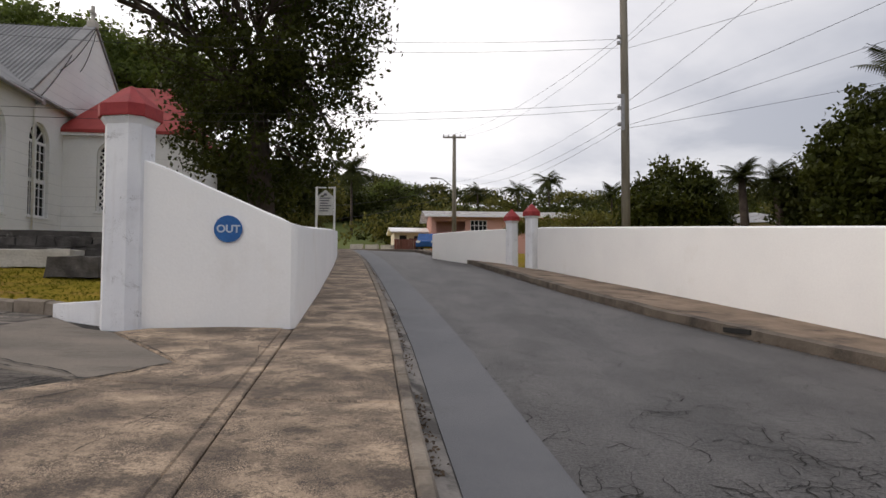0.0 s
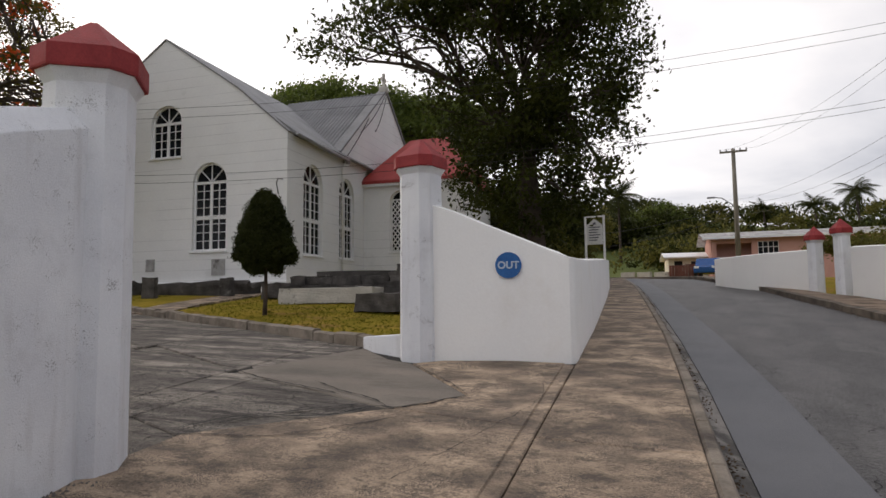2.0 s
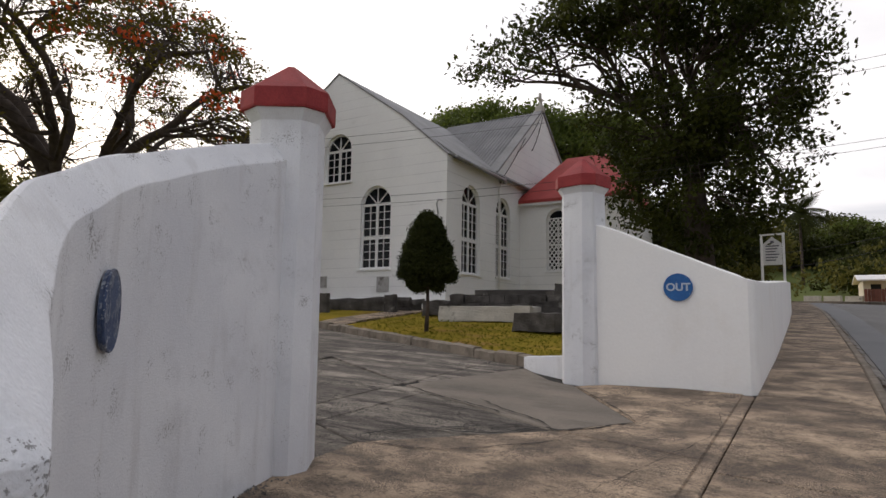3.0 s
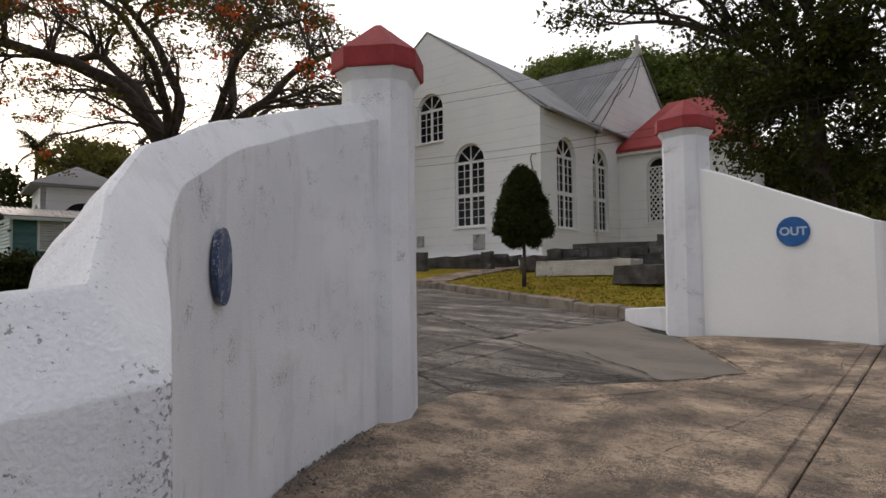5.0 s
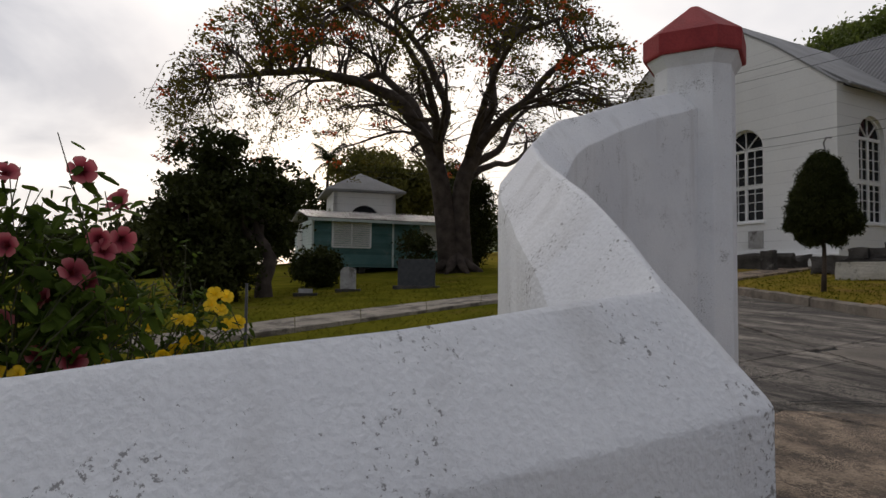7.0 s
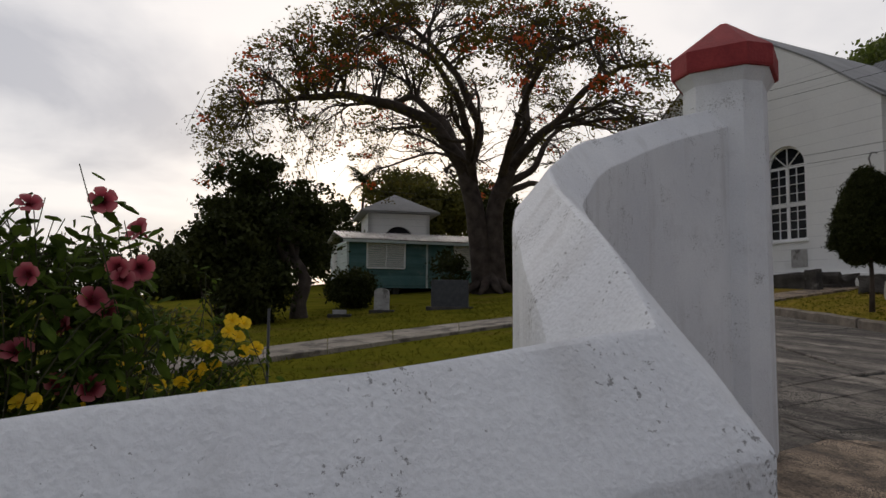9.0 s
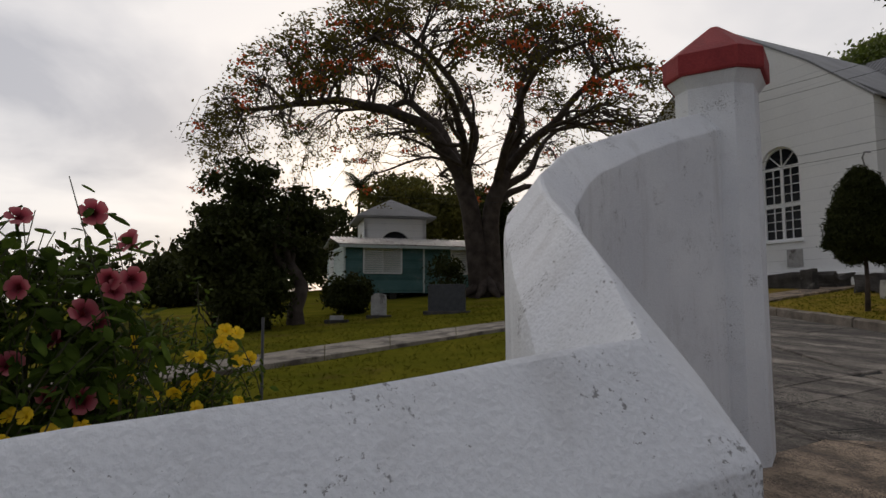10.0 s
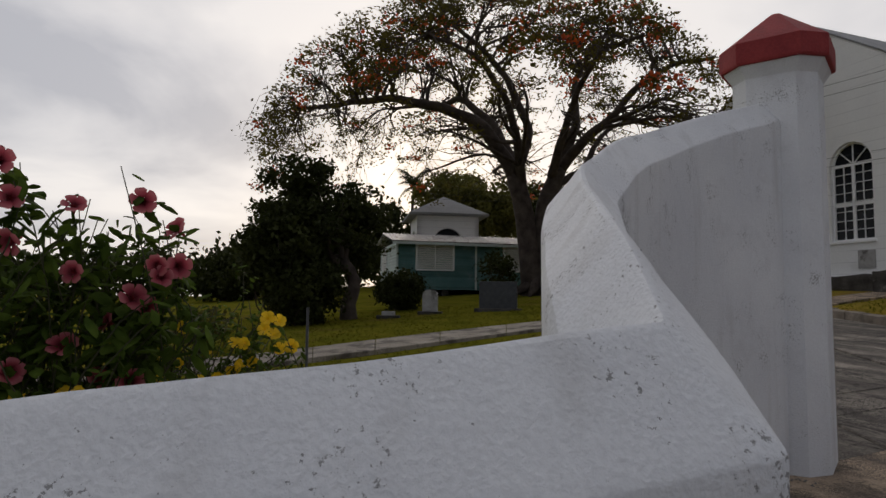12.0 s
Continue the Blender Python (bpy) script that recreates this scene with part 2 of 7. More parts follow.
M_DRIVE = mat("rough_drive_concrete", (0.12, 0.106, 0.092), (0.30, 0.265, 0.225), 1.3, 0.9, 1.0, 30, stain=(0.058, 0.05, 0.045), stain_scale=1.9, stain_at=0.47, stain_width=0.12, jitter=0.16,
              specks=((0.04, 0.036, 0.033), 90.0, 0.51, 2.2, 0.43), cracks=(1.5, 0.009, 0.7, 0.47), stretch=(0.42, 2.1, 1.0), lo=0.42, hi=0.60, ragged=0.85, grain=0.28, lump=12.0)
M_KERB = mat("kerb_concrete", (0.17, 0.14, 0.11), (0.28, 0.24, 0.195), 2.4, 0.9, 0.4, 35, stain=(0.07, 0.058, 0.05), stain_scale=1.8, stain_at=0.46, stain_width=0.25, jitter=0.07)
M_ASPHALT = mat("worn_asphalt", (0.062, 0.059, 0.058), (0.112, 0.105, 0.101), 0.8, 0.58, 1.0, 48, stain=(0.042, 0.04, 0.039), stain_scale=0.6, stain_at=0.47, stain_width=0.2, grain=0.5,
                specks=((0.022, 0.021, 0.02), 120.0, 0.53, 1.0, 0.44), cracks=(4.0, 0.008, 0.5, 0.53), spec=0.45, stretch=(1.6, 0.5, 1.0), ragged=0.8, lump=25.0)
M_PATCH = mat("new_asphalt_strip", (0.092, 0.095, 0.104), (0.128, 0.130, 0.138), 0.9, 0.66, 0.5, 120, grain=0.2, stain=(0.09, 0.09, 0.095), stain_scale=0.9, stain_at=0.56, stain_width=0.2, spec=0.5)
M_GUTTER = mat("gutter_concrete", (0.15, 0.14, 0.13), (0.24, 0.22, 0.20), 3.0, 0.9, 0.4, 40, stain=(0.07, 0.065, 0.06), stain_scale=2.0, stain_at=0.5)
M_CRACK = mat("dark_crack", (0.02, 0.02, 0.02), (0.035, 0.033, 0.03), 8, 1.0, 0.0)
M_GRASS = mat("dry_mown_grass", (0.092, 0.098, 0.010), (0.165, 0.148, 0.018), 0.9, 0.95, 1.0, 45, stain=(0.145, 0.098, 0.032), stain_scale=0.35, stain_at=0.53, stain_width=0.16, ragged=0.75, grain=0.4, spec=0.0)
# sun-dried tint of the lawn beside the church
g_n, g_l = M_GRASS.node_tree.nodes, M_GRASS.node_tree.links
g_at, g_mx = g_n.new("ShaderNodeAttribute"), g_n.new("ShaderNodeMix")
g_at.attribute_name = "dry"
g_mx.data_type, g_mx.blend_type = "RGBA", "MULTIPLY"
g_mx.inputs[7].default_value = (1.85, 1.5, 2.2, 1)
g_l.new(g_n["Principled BSDF"].inputs["Base Color"].links[0].from_socket, g_mx.inputs[6])
g_l.new(g_at.outputs["Fac"], g_mx.inputs[0])
g_l.new(g_mx.outputs[2], g_n["Principled BSDF"].inputs["Base Color"])
M_PATH = mat("pale_path_concrete", (0.20, 0.175, 0.145), (0.34, 0.30, 0.25), 1.6, 0.9, 0.5, 50, stain=(0.11, 0.095, 0.08), stain_scale=2.0, stain_at=0.49, stain_width=0.12, grain=0.3)
M_BARK = mat("grey_brown_bark", (0.040, 0.030, 0.026), (0.095, 0.074, 0.062), 3.0, 0.95, 0.8, 14)
M_LEAF = mat("dark_green_leaf", (0.024, 0.033, 0.006), (0.062, 0.070, 0.013), 0.7, 0.5, 0.0, jitter=0.35, trans=0.3, spec=0.12)
M_LEAFY = mat("olive_leaf", (0.085, 0.085, 0.020), (0.15, 0.14, 0.034), 0.6, 0.6, 0.0, jitter=0.35, trans=0.4, spec=0.12)
M_LEAFD = mat("deep_green_leaf", (0.020, 0.027, 0.006), (0.046, 0.052, 0.012), 0.8, 0.65, 0.0, jitter=0.35, trans=0.18, spec=0.12)
M_LEAFF = mat("flame_tree_leaf", (0.072, 0.064, 0.013), (0.13, 0.108, 0.022), 0.6, 0.6, 0.0, jitter=0.35, trans=0.45, spec=0.1)
M_HILLG = mat("hillside_grass", (0.07, 0.10, 0.025), (0.13, 0.15, 0.04), 0.12, 0.95, 0.3, 3)
M_FLAME = mat("orange_red_blossom", (0.42, 0.055, 0.014), (0.62, 0.115, 0.02), 2, 0.6, 0.0, jitter=0.25, trans=0.4)
M_YELLOW = mat("yellow_petal", (0.80, 0.50, 0.01), (0.90, 0.62, 0.03), 12, 0.5, 0.0, jitter=0.1, trans=0.4)
M_PINK = mat("dusky_pink_petal", (0.34, 0.055, 0.085), (0.52, 0.14, 0.17), 45, 0.5, 0.0, jitter=0.15, trans=0.35)
pk, pkl = M_PINK.node_tree.nodes, M_PINK.node_tree.links
pk_co, pk_len, pk_ramp = pk.new("ShaderNodeTexCoord"), pk.new("ShaderNodeVectorMath"), pk.new("ShaderNodeValToRGB")
pk_len.operation = "LENGTH"
pkl.new(pk_co.outputs["Object"], pk_len.inputs[0])
pk_mul = pk.new("ShaderNodeMath"); pk_mul.operation = "DIVIDE"; pk_mul.inputs[1].default_value = 0.052
pkl.new(pk_len.outputs["Value"], pk_mul.inputs[0]); pkl.new(pk_mul.outputs[0], pk_ramp.inputs[0])
pk_ramp.color_ramp.elements[0].position, pk_ramp.color_ramp.elements[0].color = 0.25, (0.13, 0.01, 0.02, 1)
pk_ramp.color_ramp.elements[1].position, pk_ramp.color_ramp.elements[1].color = 0.95, (0.60, 0.20, 0.21, 1)
pk_e = pk_ramp.color_ramp.elements.new(0.55); pk_e.color = (0.40, 0.06, 0.085, 1)
pkl.new(pk_ramp.outputs[0], pk["Principled BSDF"].inputs["Base Color"]); pkl.new(pk_ramp.outputs[0], pk["Translucent BSDF"].inputs["Color"])
M_PINKDK = mat("crimson_throat", (0.20, 0.015, 0.025), (0.28, 0.03, 0.04), 20, 0.5, 0.0)
M_TEAL = mat("teal_clapboard_paint", (0.07, 0.16, 0.16), (0.11, 0.215, 0.205), 1.5, 0.7, 0.2, 25, stain=(0.18, 0.25, 0.24), stain_scale=1.5, stain_at=0.58, jitter=0.2)
M_PALE = mat("pale_mint_paint", (0.50, 0.58, 0.56), (0.60, 0.66, 0.64), 1.5, 0.7, 0.2, 25)
M_TIN = mat("weathered_tin", (0.22, 0.215, 0.21), (0.46, 0.45, 0.44), 1.5, 0.5, 0.2, 20, metal=0.2, stain=(0.10, 0.065, 0.045), stain_scale=2.2, stain_at=0.53, stain_width=0.08, jitter=0.12)
M_PINKWALL = mat("pink_render", (0.55, 0.30, 0.25), (0.63, 0.36, 0.30), 1.0, 0.8, 0.1, 20)
M_CREAM = mat("cream_render", (0.60, 0.57, 0.46), (0.70, 0.66, 0.55), 1.0, 0.8, 0.1, 20)
M_BROWN = mat("red_brown_fence", (0.14, 0.055, 0.04), (0.20, 0.08, 0.06), 2.0, 0.8, 0.2, 20, jitter=0.15)
M_BROWNLEAF = mat("dead_brown_leaf", (0.07, 0.05, 0.034), (0.15, 0.105, 0.07), 6.0, 0.9, 0.0, jitter=0.3)
M_POLE = mat("weathered_pole_wood", (0.15, 0.135, 0.11), (0.24, 0.22, 0.18), 2.0, 0.9, 0.4, 30, stretch=(4, 4, 0.4))
M_WIRE = mat("black_cable", (0.03, 0.03, 0.032), (0.05, 0.05, 0.052), 5, 0.6, 0.0)
M_METAL = mat("grey_metal", (0.25, 0.25, 0.26), (0.36, 0.36, 0.37), 5, 0.45, 0.05, metal=0.6)
M_DARK = mat("dark_interior", (0.015, 0.016, 0.02), (0.03, 0.03, 0.035), 1, 0.8, 0.0)
M_GLASS = mat("dark_window_glass", (0.006, 0.007, 0.009), (0.016, 0.018, 0.022), 1, 0.08, 0.0, spec=0.12)
M_BLUE = mat("blue_sign_paint", (0.02, 0.10, 0.30), (0.03, 0.14, 0.38), 4, 0.6, 0.1, 30)
M_BLUEOLD = mat("faded_blue_sign_paint", (0.03, 0.05, 0.11), (0.07, 0.10, 0.18), 8, 0.75, 0.4, 60, stain=(0.15, 0.17, 0.22), stain_scale=14, stain_at=0.50, stain_width=0.1, specks=((0.33, 0.35, 0.38), 60.0, 0.57, 7.0, 0.42))
M_LETTER = mat("grey_blue_letter", (0.40, 0.48, 0.58), (0.48, 0.55, 0.64), 4, 0.6, 0.0)
M_GRANITE = mat("dark_granite", (0.035, 0.038, 0.045), (0.06, 0.063, 0.07), 8, 0.3, 0.05, 120)
M_MARBLE = mat("grey_marble", (0.30, 0.29, 0.28), (0.42, 0.41, 0.40), 5, 0.6, 0.2, 40, stain=(0.14, 0.13, 0.12), stain_scale=4, stain_at=0.55)
M_KERBD = mat("dark_kerb_concrete", (0.085, 0.068, 0.055), (0.17, 0.14, 0.11), 2.0, 0.9, 0.6, 30, stain=(0.045, 0.038, 0.032), stain_scale=1.5, stain_at=0.48, stain_width=0.2)
M_FOOT = mat("brown_footway_concrete", (0.15, 0.108, 0.078), (0.27, 0.20, 0.145), 1.6, 0.9, 0.5, 35, stain=(0.075, 0.055, 0.042), stain_scale=1.4, stain_at=0.5, stain_width=0.15)
M_CAR = mat("blue_car_paint", (0.02, 0.08, 0.25), (0.03, 0.10, 0.30), 3, 0.25, 0.0)
M_RUBBER = mat("tyre_rubber", (0.02, 0.02, 0.02), (0.03, 0.03, 0.03), 5, 0.8, 0.1)
M_BOARD = mat("white_board_paint", (0.62, 0.62, 0.62), (0.72, 0.72, 0.72), 3, 0.6, 0.05)
M_TEXT = mat("dark_print", (0.10, 0.10, 0.13), (0.16, 0.16, 0.19), 5, 0.7, 0.0)


# ---- mesh helpers ----
def part(name, bm, material, parent=None, label="", smooth=False):
    me = bpy.data.meshes.new(name)
    bm.to_mesh(me)
    bm.free()
    for mt in (material if isinstance(material, (list, tuple)) else [material]):
        me.materials.append(mt)
    if smooth:
        me.polygons.foreach_set("use_smooth", [True] * len(me.polygons))
    ob = new(name, me)
    if parent is not None:
        ob.parent = parent
        ob.matrix_parent_inverse = parent.matrix_basis.inverted()
    if label:
        ob["label"] = label
    return ob


def raw(name, verts, faces, material, parent=None, label="", smooth=False):
    me = bpy.data.meshes.new(name)
    me.from_pydata([tuple(v) for v in verts], [], [tuple(f) for f in faces])
    for mt in (material if isinstance(material, (list, tuple)) else [material]):
        me.materials.append(mt)
    if smooth:
        me.polygons.foreach_set("use_smooth", [True] * len(me.polygons))
    me.update()
    ob = new(name, me)
    if parent is not None:
        ob.parent = parent
        ob.matrix_parent_inverse = parent.matrix_basis.inverted()
    if label:
        ob["label"] = label
    return ob


def thing(name, m, label, category, group="", kind=""):
    ob = new(name)
    ob.empty_display_size = 0.2
    ob.matrix_basis = m
    return tagged(ob, label, category, group, kind)


def add_box(bm, m, sx, sy, sz, bevel=0.0):
    """A box with its base centre at m."""
    r = bmesh.ops.create_cube(bm, size=1.0, matrix=m @ Matrix.Translation((0, 0, sz / 2)) @ Matrix.Diagonal((sx, sy, sz, 1)))
    if bevel:
        es = {ed for v in r["verts"] for ed in v.link_edges}
        bmesh.ops.bevel(bm, geom=list(es), offset=bevel, segments=2, affect="EDGES", profile=0.5)


def box(m, sx, sy, sz, bevel=0.0):
    bm = bmesh.new()
    add_box(bm, m, sx, sy, sz, bevel)
    return bm


def add_tube(vs, fs, pts, radii, sides=7):
    """A tapered tube along points, appended to lists."""
    start = len(vs)
    n = len(pts)
    for i, p in enumerate(pts):
        a = Vector(pts[min(i + 1, n - 1)]) - Vector(pts[max(i - 1, 0)])
        a = a.normalized() if a.length > 1e-6 else Vector((0, 0, 1))
        s = a.cross(Vector((0.31, 0.17, 0.93)) if abs(a.z) < 0.9 else Vector((1, 0.1, 0))).normalized()
        b = a.cross(s)
        for k in range(sides):
            w = 2 * math.pi * k / sides
            vs.append(Vector(p) + (s * math.cos(w) + b * math.sin(w)) * radii[i])
    for i in range(n - 1):
        for k in range(sides):
            k2 = (k + 1) % sides
            fs.append((start + i * sides + k, start + i * sides + k2, start + (i + 1) * sides + k2, start + (i + 1) * sides + k))
    fs.append(tuple(start + k for k in reversed(range(sides))))
    fs.append(tuple(start + (n - 1) * sides + k for k in range(sides)))


def tube(name, pts, radii, material, parent=None, sides=8, label=""):
    vs, fs = [], []
    add_tube(vs, fs, pts, radii if isinstance(radii, (list, tuple)) else [radii] * len(pts), sides)
    return raw(name, vs, fs, material, parent, label, True)


def prism(name, outline, m, depth, material, parent=None, label="", bevel=0.0):
    """An outline in the local x-z plane, pulled along local +y by depth."""
    bm = bmesh.new()
    vs = [bm.verts.new(m @ Vector((x, 0, z))) for x, z in outline]
    f = bm.faces.new(vs)
    r = bmesh.ops.extrude_face_region(bm, geom=[f])
    d = m.to_3x3() @ Vector((0, depth, 0))
    for v in r["geom"]:
        if isinstance(v, bmesh.types.BMVert):
            v.co += d
    bmesh.ops.recalc_face_normals(bm, faces=bm.faces)
    if bevel:
        bmesh.ops.bevel(bm, geom=list(bm.edges), offset=bevel, segments=2, affect="EDGES", profile=0.5)
    return part(name, bm, material, parent, label)


def lerp_at(table, y):
    """x at y by straight pieces of a table of (y, x)."""
    if y <= table[0][0]:
        a, b = table[0], table[1]
    elif y >= table[-1][0]:
        a, b = table[-2], table[-1]
    else:
        for a, b in zip(table, table[1:]):
            if a[0] <= y <= b[0]:
                break
    return a[1] + (b[1] - a[1]) * (y - a[0]) / (b[0] - a[0])


def smooth_line(pts, step=0.25):
    """Points along a Catmull-Rom curve."""
    p = [Vector(q) for q in pts]
    p = [p[0] * 2 - p[1]] + p + [p[-1] * 2 - p[-2]]
    out = []
    for i in range(1, len(p) - 2):
        n = max(2, int((p[i + 1] - p[i]).length / step))
        for k in range(n):
            t = k / n
            out.append(0.5 * ((2 * p[i]) + (p[i + 1] - p[i - 1]) * t + (2 * p[i - 1] - 5 * p[i] + 4 * p[i + 1] - p[i + 2]) * t * t
                              + (3 * p[i] - p[i - 1] - 3 * p[i + 1] + p[i + 2]) * t ** 3))
    out.append(p[-2])
    return out


# ---- the lie of the land: one tilted slope, flattening far off ----
def soft_clip(v, lo, hi):
    return max(lo, min(hi, v))


def land(x, y):
    return 0.0664 - 0.0268 * soft_clip(x, -70, 45) + 0.0761 * soft_clip(y, -45, 34) + 0.03 * soft_clip(y - 34, 0, 45)


KERB_L = [(-60, 5.6), (-20, 2.2), (3.5, -0.12), (4.8, -0.25), (7.9, -0.54), (11.7, -0.97), (16.4, -1.58), (22.9, -2.47), (27.6, -3.2), (35, -4.7), (50, -9.0), (70, -17)]
KERB_R = [(-60, 11.4), (-20, 8.4), (0, 6.55), (5.0, 5.75), (6.9, 5.32), (8.63, 4.74), (9.87, 4.28), (11.7, 3.80), (14.9, 3.10), (19.1, 2.46), (24.75, 1.55), (30, 0.3), (40, -2.6), (55, -7.2), (70, -13)]
WALL_L = [(8.4, -1.79), (12.3, -2.18), (20.1, -3.08), (28.5, -4.2), (36, -6.0)]
WALL_R = [(-22, 9.6), (0, 7.6), (8.9, 6.19), (12.84, 5.43), (21.3, 3.5)]


# ---- ground, road, pavements ----
def cuts(*runs):
    out = []
    for a, b, s in runs:
        n = max(1, round((b - a) / s))
        out += [a + (b - a) * k / n for k in range(n)]
    return out + [runs[-1][1]]


def yard_edge(y):
    """x of the line between yard and street."""
    if y < 0.6:
        return -1.32 - (y - 0.6) * 0.06
    if y < 3.4:
        return -2.6
    if y < 8.4:
        return -5.0
    return lerp_at(WALL_L, y) - 0.12


gx = cuts((-1500, -200, 100), (-200, -60, 10), (-60, -16, 2.0), (-16, 9, 0.5), (9, 60, 3), (60, 200, 20), (200, 1500, 100))
gy = cuts((-1500, -200, 100), (-200, -30, 10), (-30, -3, 1.5), (-3, 16, 0.5), (16, 60, 1.5), (60, 200, 10), (200, 1500, 100))
gv, gf = [], []
for y in gy:
    for x in gx:
        z = land(x, y)
        if -62 < y < 72 and yard_edge(y) < x < lerp_at(WALL_R, y) + 0.1:
            z -= 0.32
        elif y < 8.6 and y > 0.6 and x > -5.0:
            z -= 0.32
        elif -19.5 < x < -4.3 and 4.3 + (-4.9 - x) * 0.427 < y < 8.9 + (-5.0 - x) * 0.39:
            z -= 0.14
        else:
            z += 0.03 * noise.noise(Vector((x * 0.35, y * 0.35, 0))) - 0.03
        gv.append((x, y, z))
for j in range(len(gy) - 1):
    for i in range(len(gx) - 1):
        a = j * len(gx) + i
        gf.append((a, a + 1, a + 1 + len(gx), a + len(gx)))
ground = raw("ground", gv, gf, M_GRASS, smooth=True)
dry_ = ground.data.attributes.new("dry", "FLOAT", "POINT")
dry_.data.foreach_set("value", [soft_clip((y - 8.0 - 0.35 * max(0.0, -x - 12)) / 2.5, 0.0, 1.0) for x, y, z in gv])
tagged(ground, "dry mown churchyard grass sloping up from the road", "ground", kind="structure")


def strip(name, ys, xa, xb, za, zb, material, across=2, deep=0.25, parent=None, wobble=0.0):
    """A solid strip along the road between two lines of x."""
    vs, fs = [], []
    w = across + 2
    for y in ys:
        a, b = xa(y), xb(y)
        for k in range(across):
            f = k / (across - 1)
            x = a + (b - a) * f
            vs.append((x, y, land(x, y) + za + (zb - za) * f + wobble * noise.noise(Vector((x * 1.1, y * 1.1, 3)))))
        vs.append((b, y, land(b, y) - deep))
        vs.append((a, y, land(a, y) - deep))
    for j in range(len(ys) - 1):
        for k in range(w):
            k2 = (k + 1) % w
            fs.append((j * w + k, j * w + k2, (j + 1) * w + k2, (j + 1) * w + k))
    fs.append(tuple(reversed(range(w))))
    fs.append(tuple((len(ys) - 1) * w + k for k in range(w)))
    return raw(name, vs, fs, material, parent)


def off(table, d):
    return lambda y: lerp_at(table, y) + d


YS = cuts((-40, -4, 2), (-4, 30, 0.5), (30, 68, 2))
road = strip("road", YS, off(KERB_L, 0.945), off(KERB_R, -0.02), -0.11, -0.14, M_ASPHALT, 14, wobble=0.012)
tagged(road, "worn grey asphalt road, cracked and patched, climbing gently", "road", kind="structure")
patch = strip("road_patch", YS, off(KERB_L, 0.27), off(KERB_L, 0.94), -0.115, -0.098, M_PATCH, 3)
tagged(patch, "smooth newer asphalt strip along the road edge", "road", kind="structure")
gutter = strip("gutter", YS, off(KERB_L, 0.115), off(KERB_L, 0.265), -0.085, -0.125, M_GUTTER, 3, wobble=0.006)
tagged(gutter, "shallow concrete gutter channel beside the kerb", "gutter", kind="structure")
kerb_right = strip("kerb_right", YS, off(KERB_R, 0.0), off(KERB_R, 0.16), 0.0, 0.02, M_KERBD, 3, wobble=0.03)
tagged(kerb_right, "dark weathered concrete kerb on the far side", "kerb", kind="structure")
pavement_right = strip("pavement_right", cuts((-30, 20, 1), (20, 34, 1)), off(KERB_R, 0.165),
                       lambda y: lerp_at(WALL_R, y) - 0.01 if y < 21.3 else lerp_at(KERB_R, y) + 1.0, 0.02, 0.0, M_FOOT, 4, wobble=0.01)
tagged(pavement_right, "narrow brown-stained concrete footway below the long wall", "pavement", kind="structure")


def seam_x(y):
    return -1.32 - 0.0966 * (y - 3.46)


# pavement: slabs, kerb stones
pavement = thing("pavement", pose(0, 0, 0), "stained concrete pavement of long slabs with open joints", "pavement", kind="structure")


def slab(name, corners, material, parent, up=0.0, thick=0.22, bevel=0.012, sub=1.2):
    """A slab over a plan outline that follows the land."""
    bm = bmesh.new()
    vs = [bm.verts.new((x, y, land(x, y) + up + 0.008 * noise.noise(Vector((x, y, 7))))) for x, y in corners]
    f = bm.faces.new(vs)
    if f.normal.z < 0:
        f.normal_flip()
    f.normal_update()
    r = bmesh.ops.extrude_face_region(bm, geom=[f])
    for v in [g for g in r["geom"] if isinstance(g, bmesh.types.BMVert)]:
        v.co.z -= thick
    bmesh.ops.recalc_face_normals(bm, faces=bm.faces)
    top = [ed for ed in bm.edges if all(abs(v.co.z - land(v.co.x, v.co.y) - up) < 0.03 for v in ed.verts)]
    bmesh.ops.bevel(bm, geom=top, offset=bevel, segments=1, affect="EDGES")
    return part(name, bm, material, parent)


J = 0.007
joints = [-14.0, -11.0, -7.9, -4.7, -1.3, 1.95, 5.18, 8.42, 11.6, 14.9, 18.1, 21.3, 24.6, 28.0, 32.0]
for a, b in zip(joints, joints[1:]):
    n = 3
    ys = [a + J + (b - a - 2 * J) * k / n for k in range(n + 1)]

    def left(y):
        if y < 0.75:
            return -1.19 - (y - 0.75) * 0.06
        return seam_x(y) if y < 8.42 else lerp_at(WALL_L, y)
    slab("slab", [(left(y) + J, y) for y in ys] + [(lerp_at(KERB_L, y) - J, y) for y in reversed(ys)], M_SLAB, pavement)
ky = -6.0
while ky < 30:
    kl = 1.1 if ky < 12 else 2.4
    a, b = ky + 0.004, ky + kl - 0.004
    slab("kerb_stone", [(lerp_at(KERB_L, y) + d, y) for y, d in ((a, 0.0), (b, 0.0), (b, 0.112), (a, 0.112))], M_KERB, pavement, up=0.004, bevel=0.02, thick=0.3)
    ky += kl

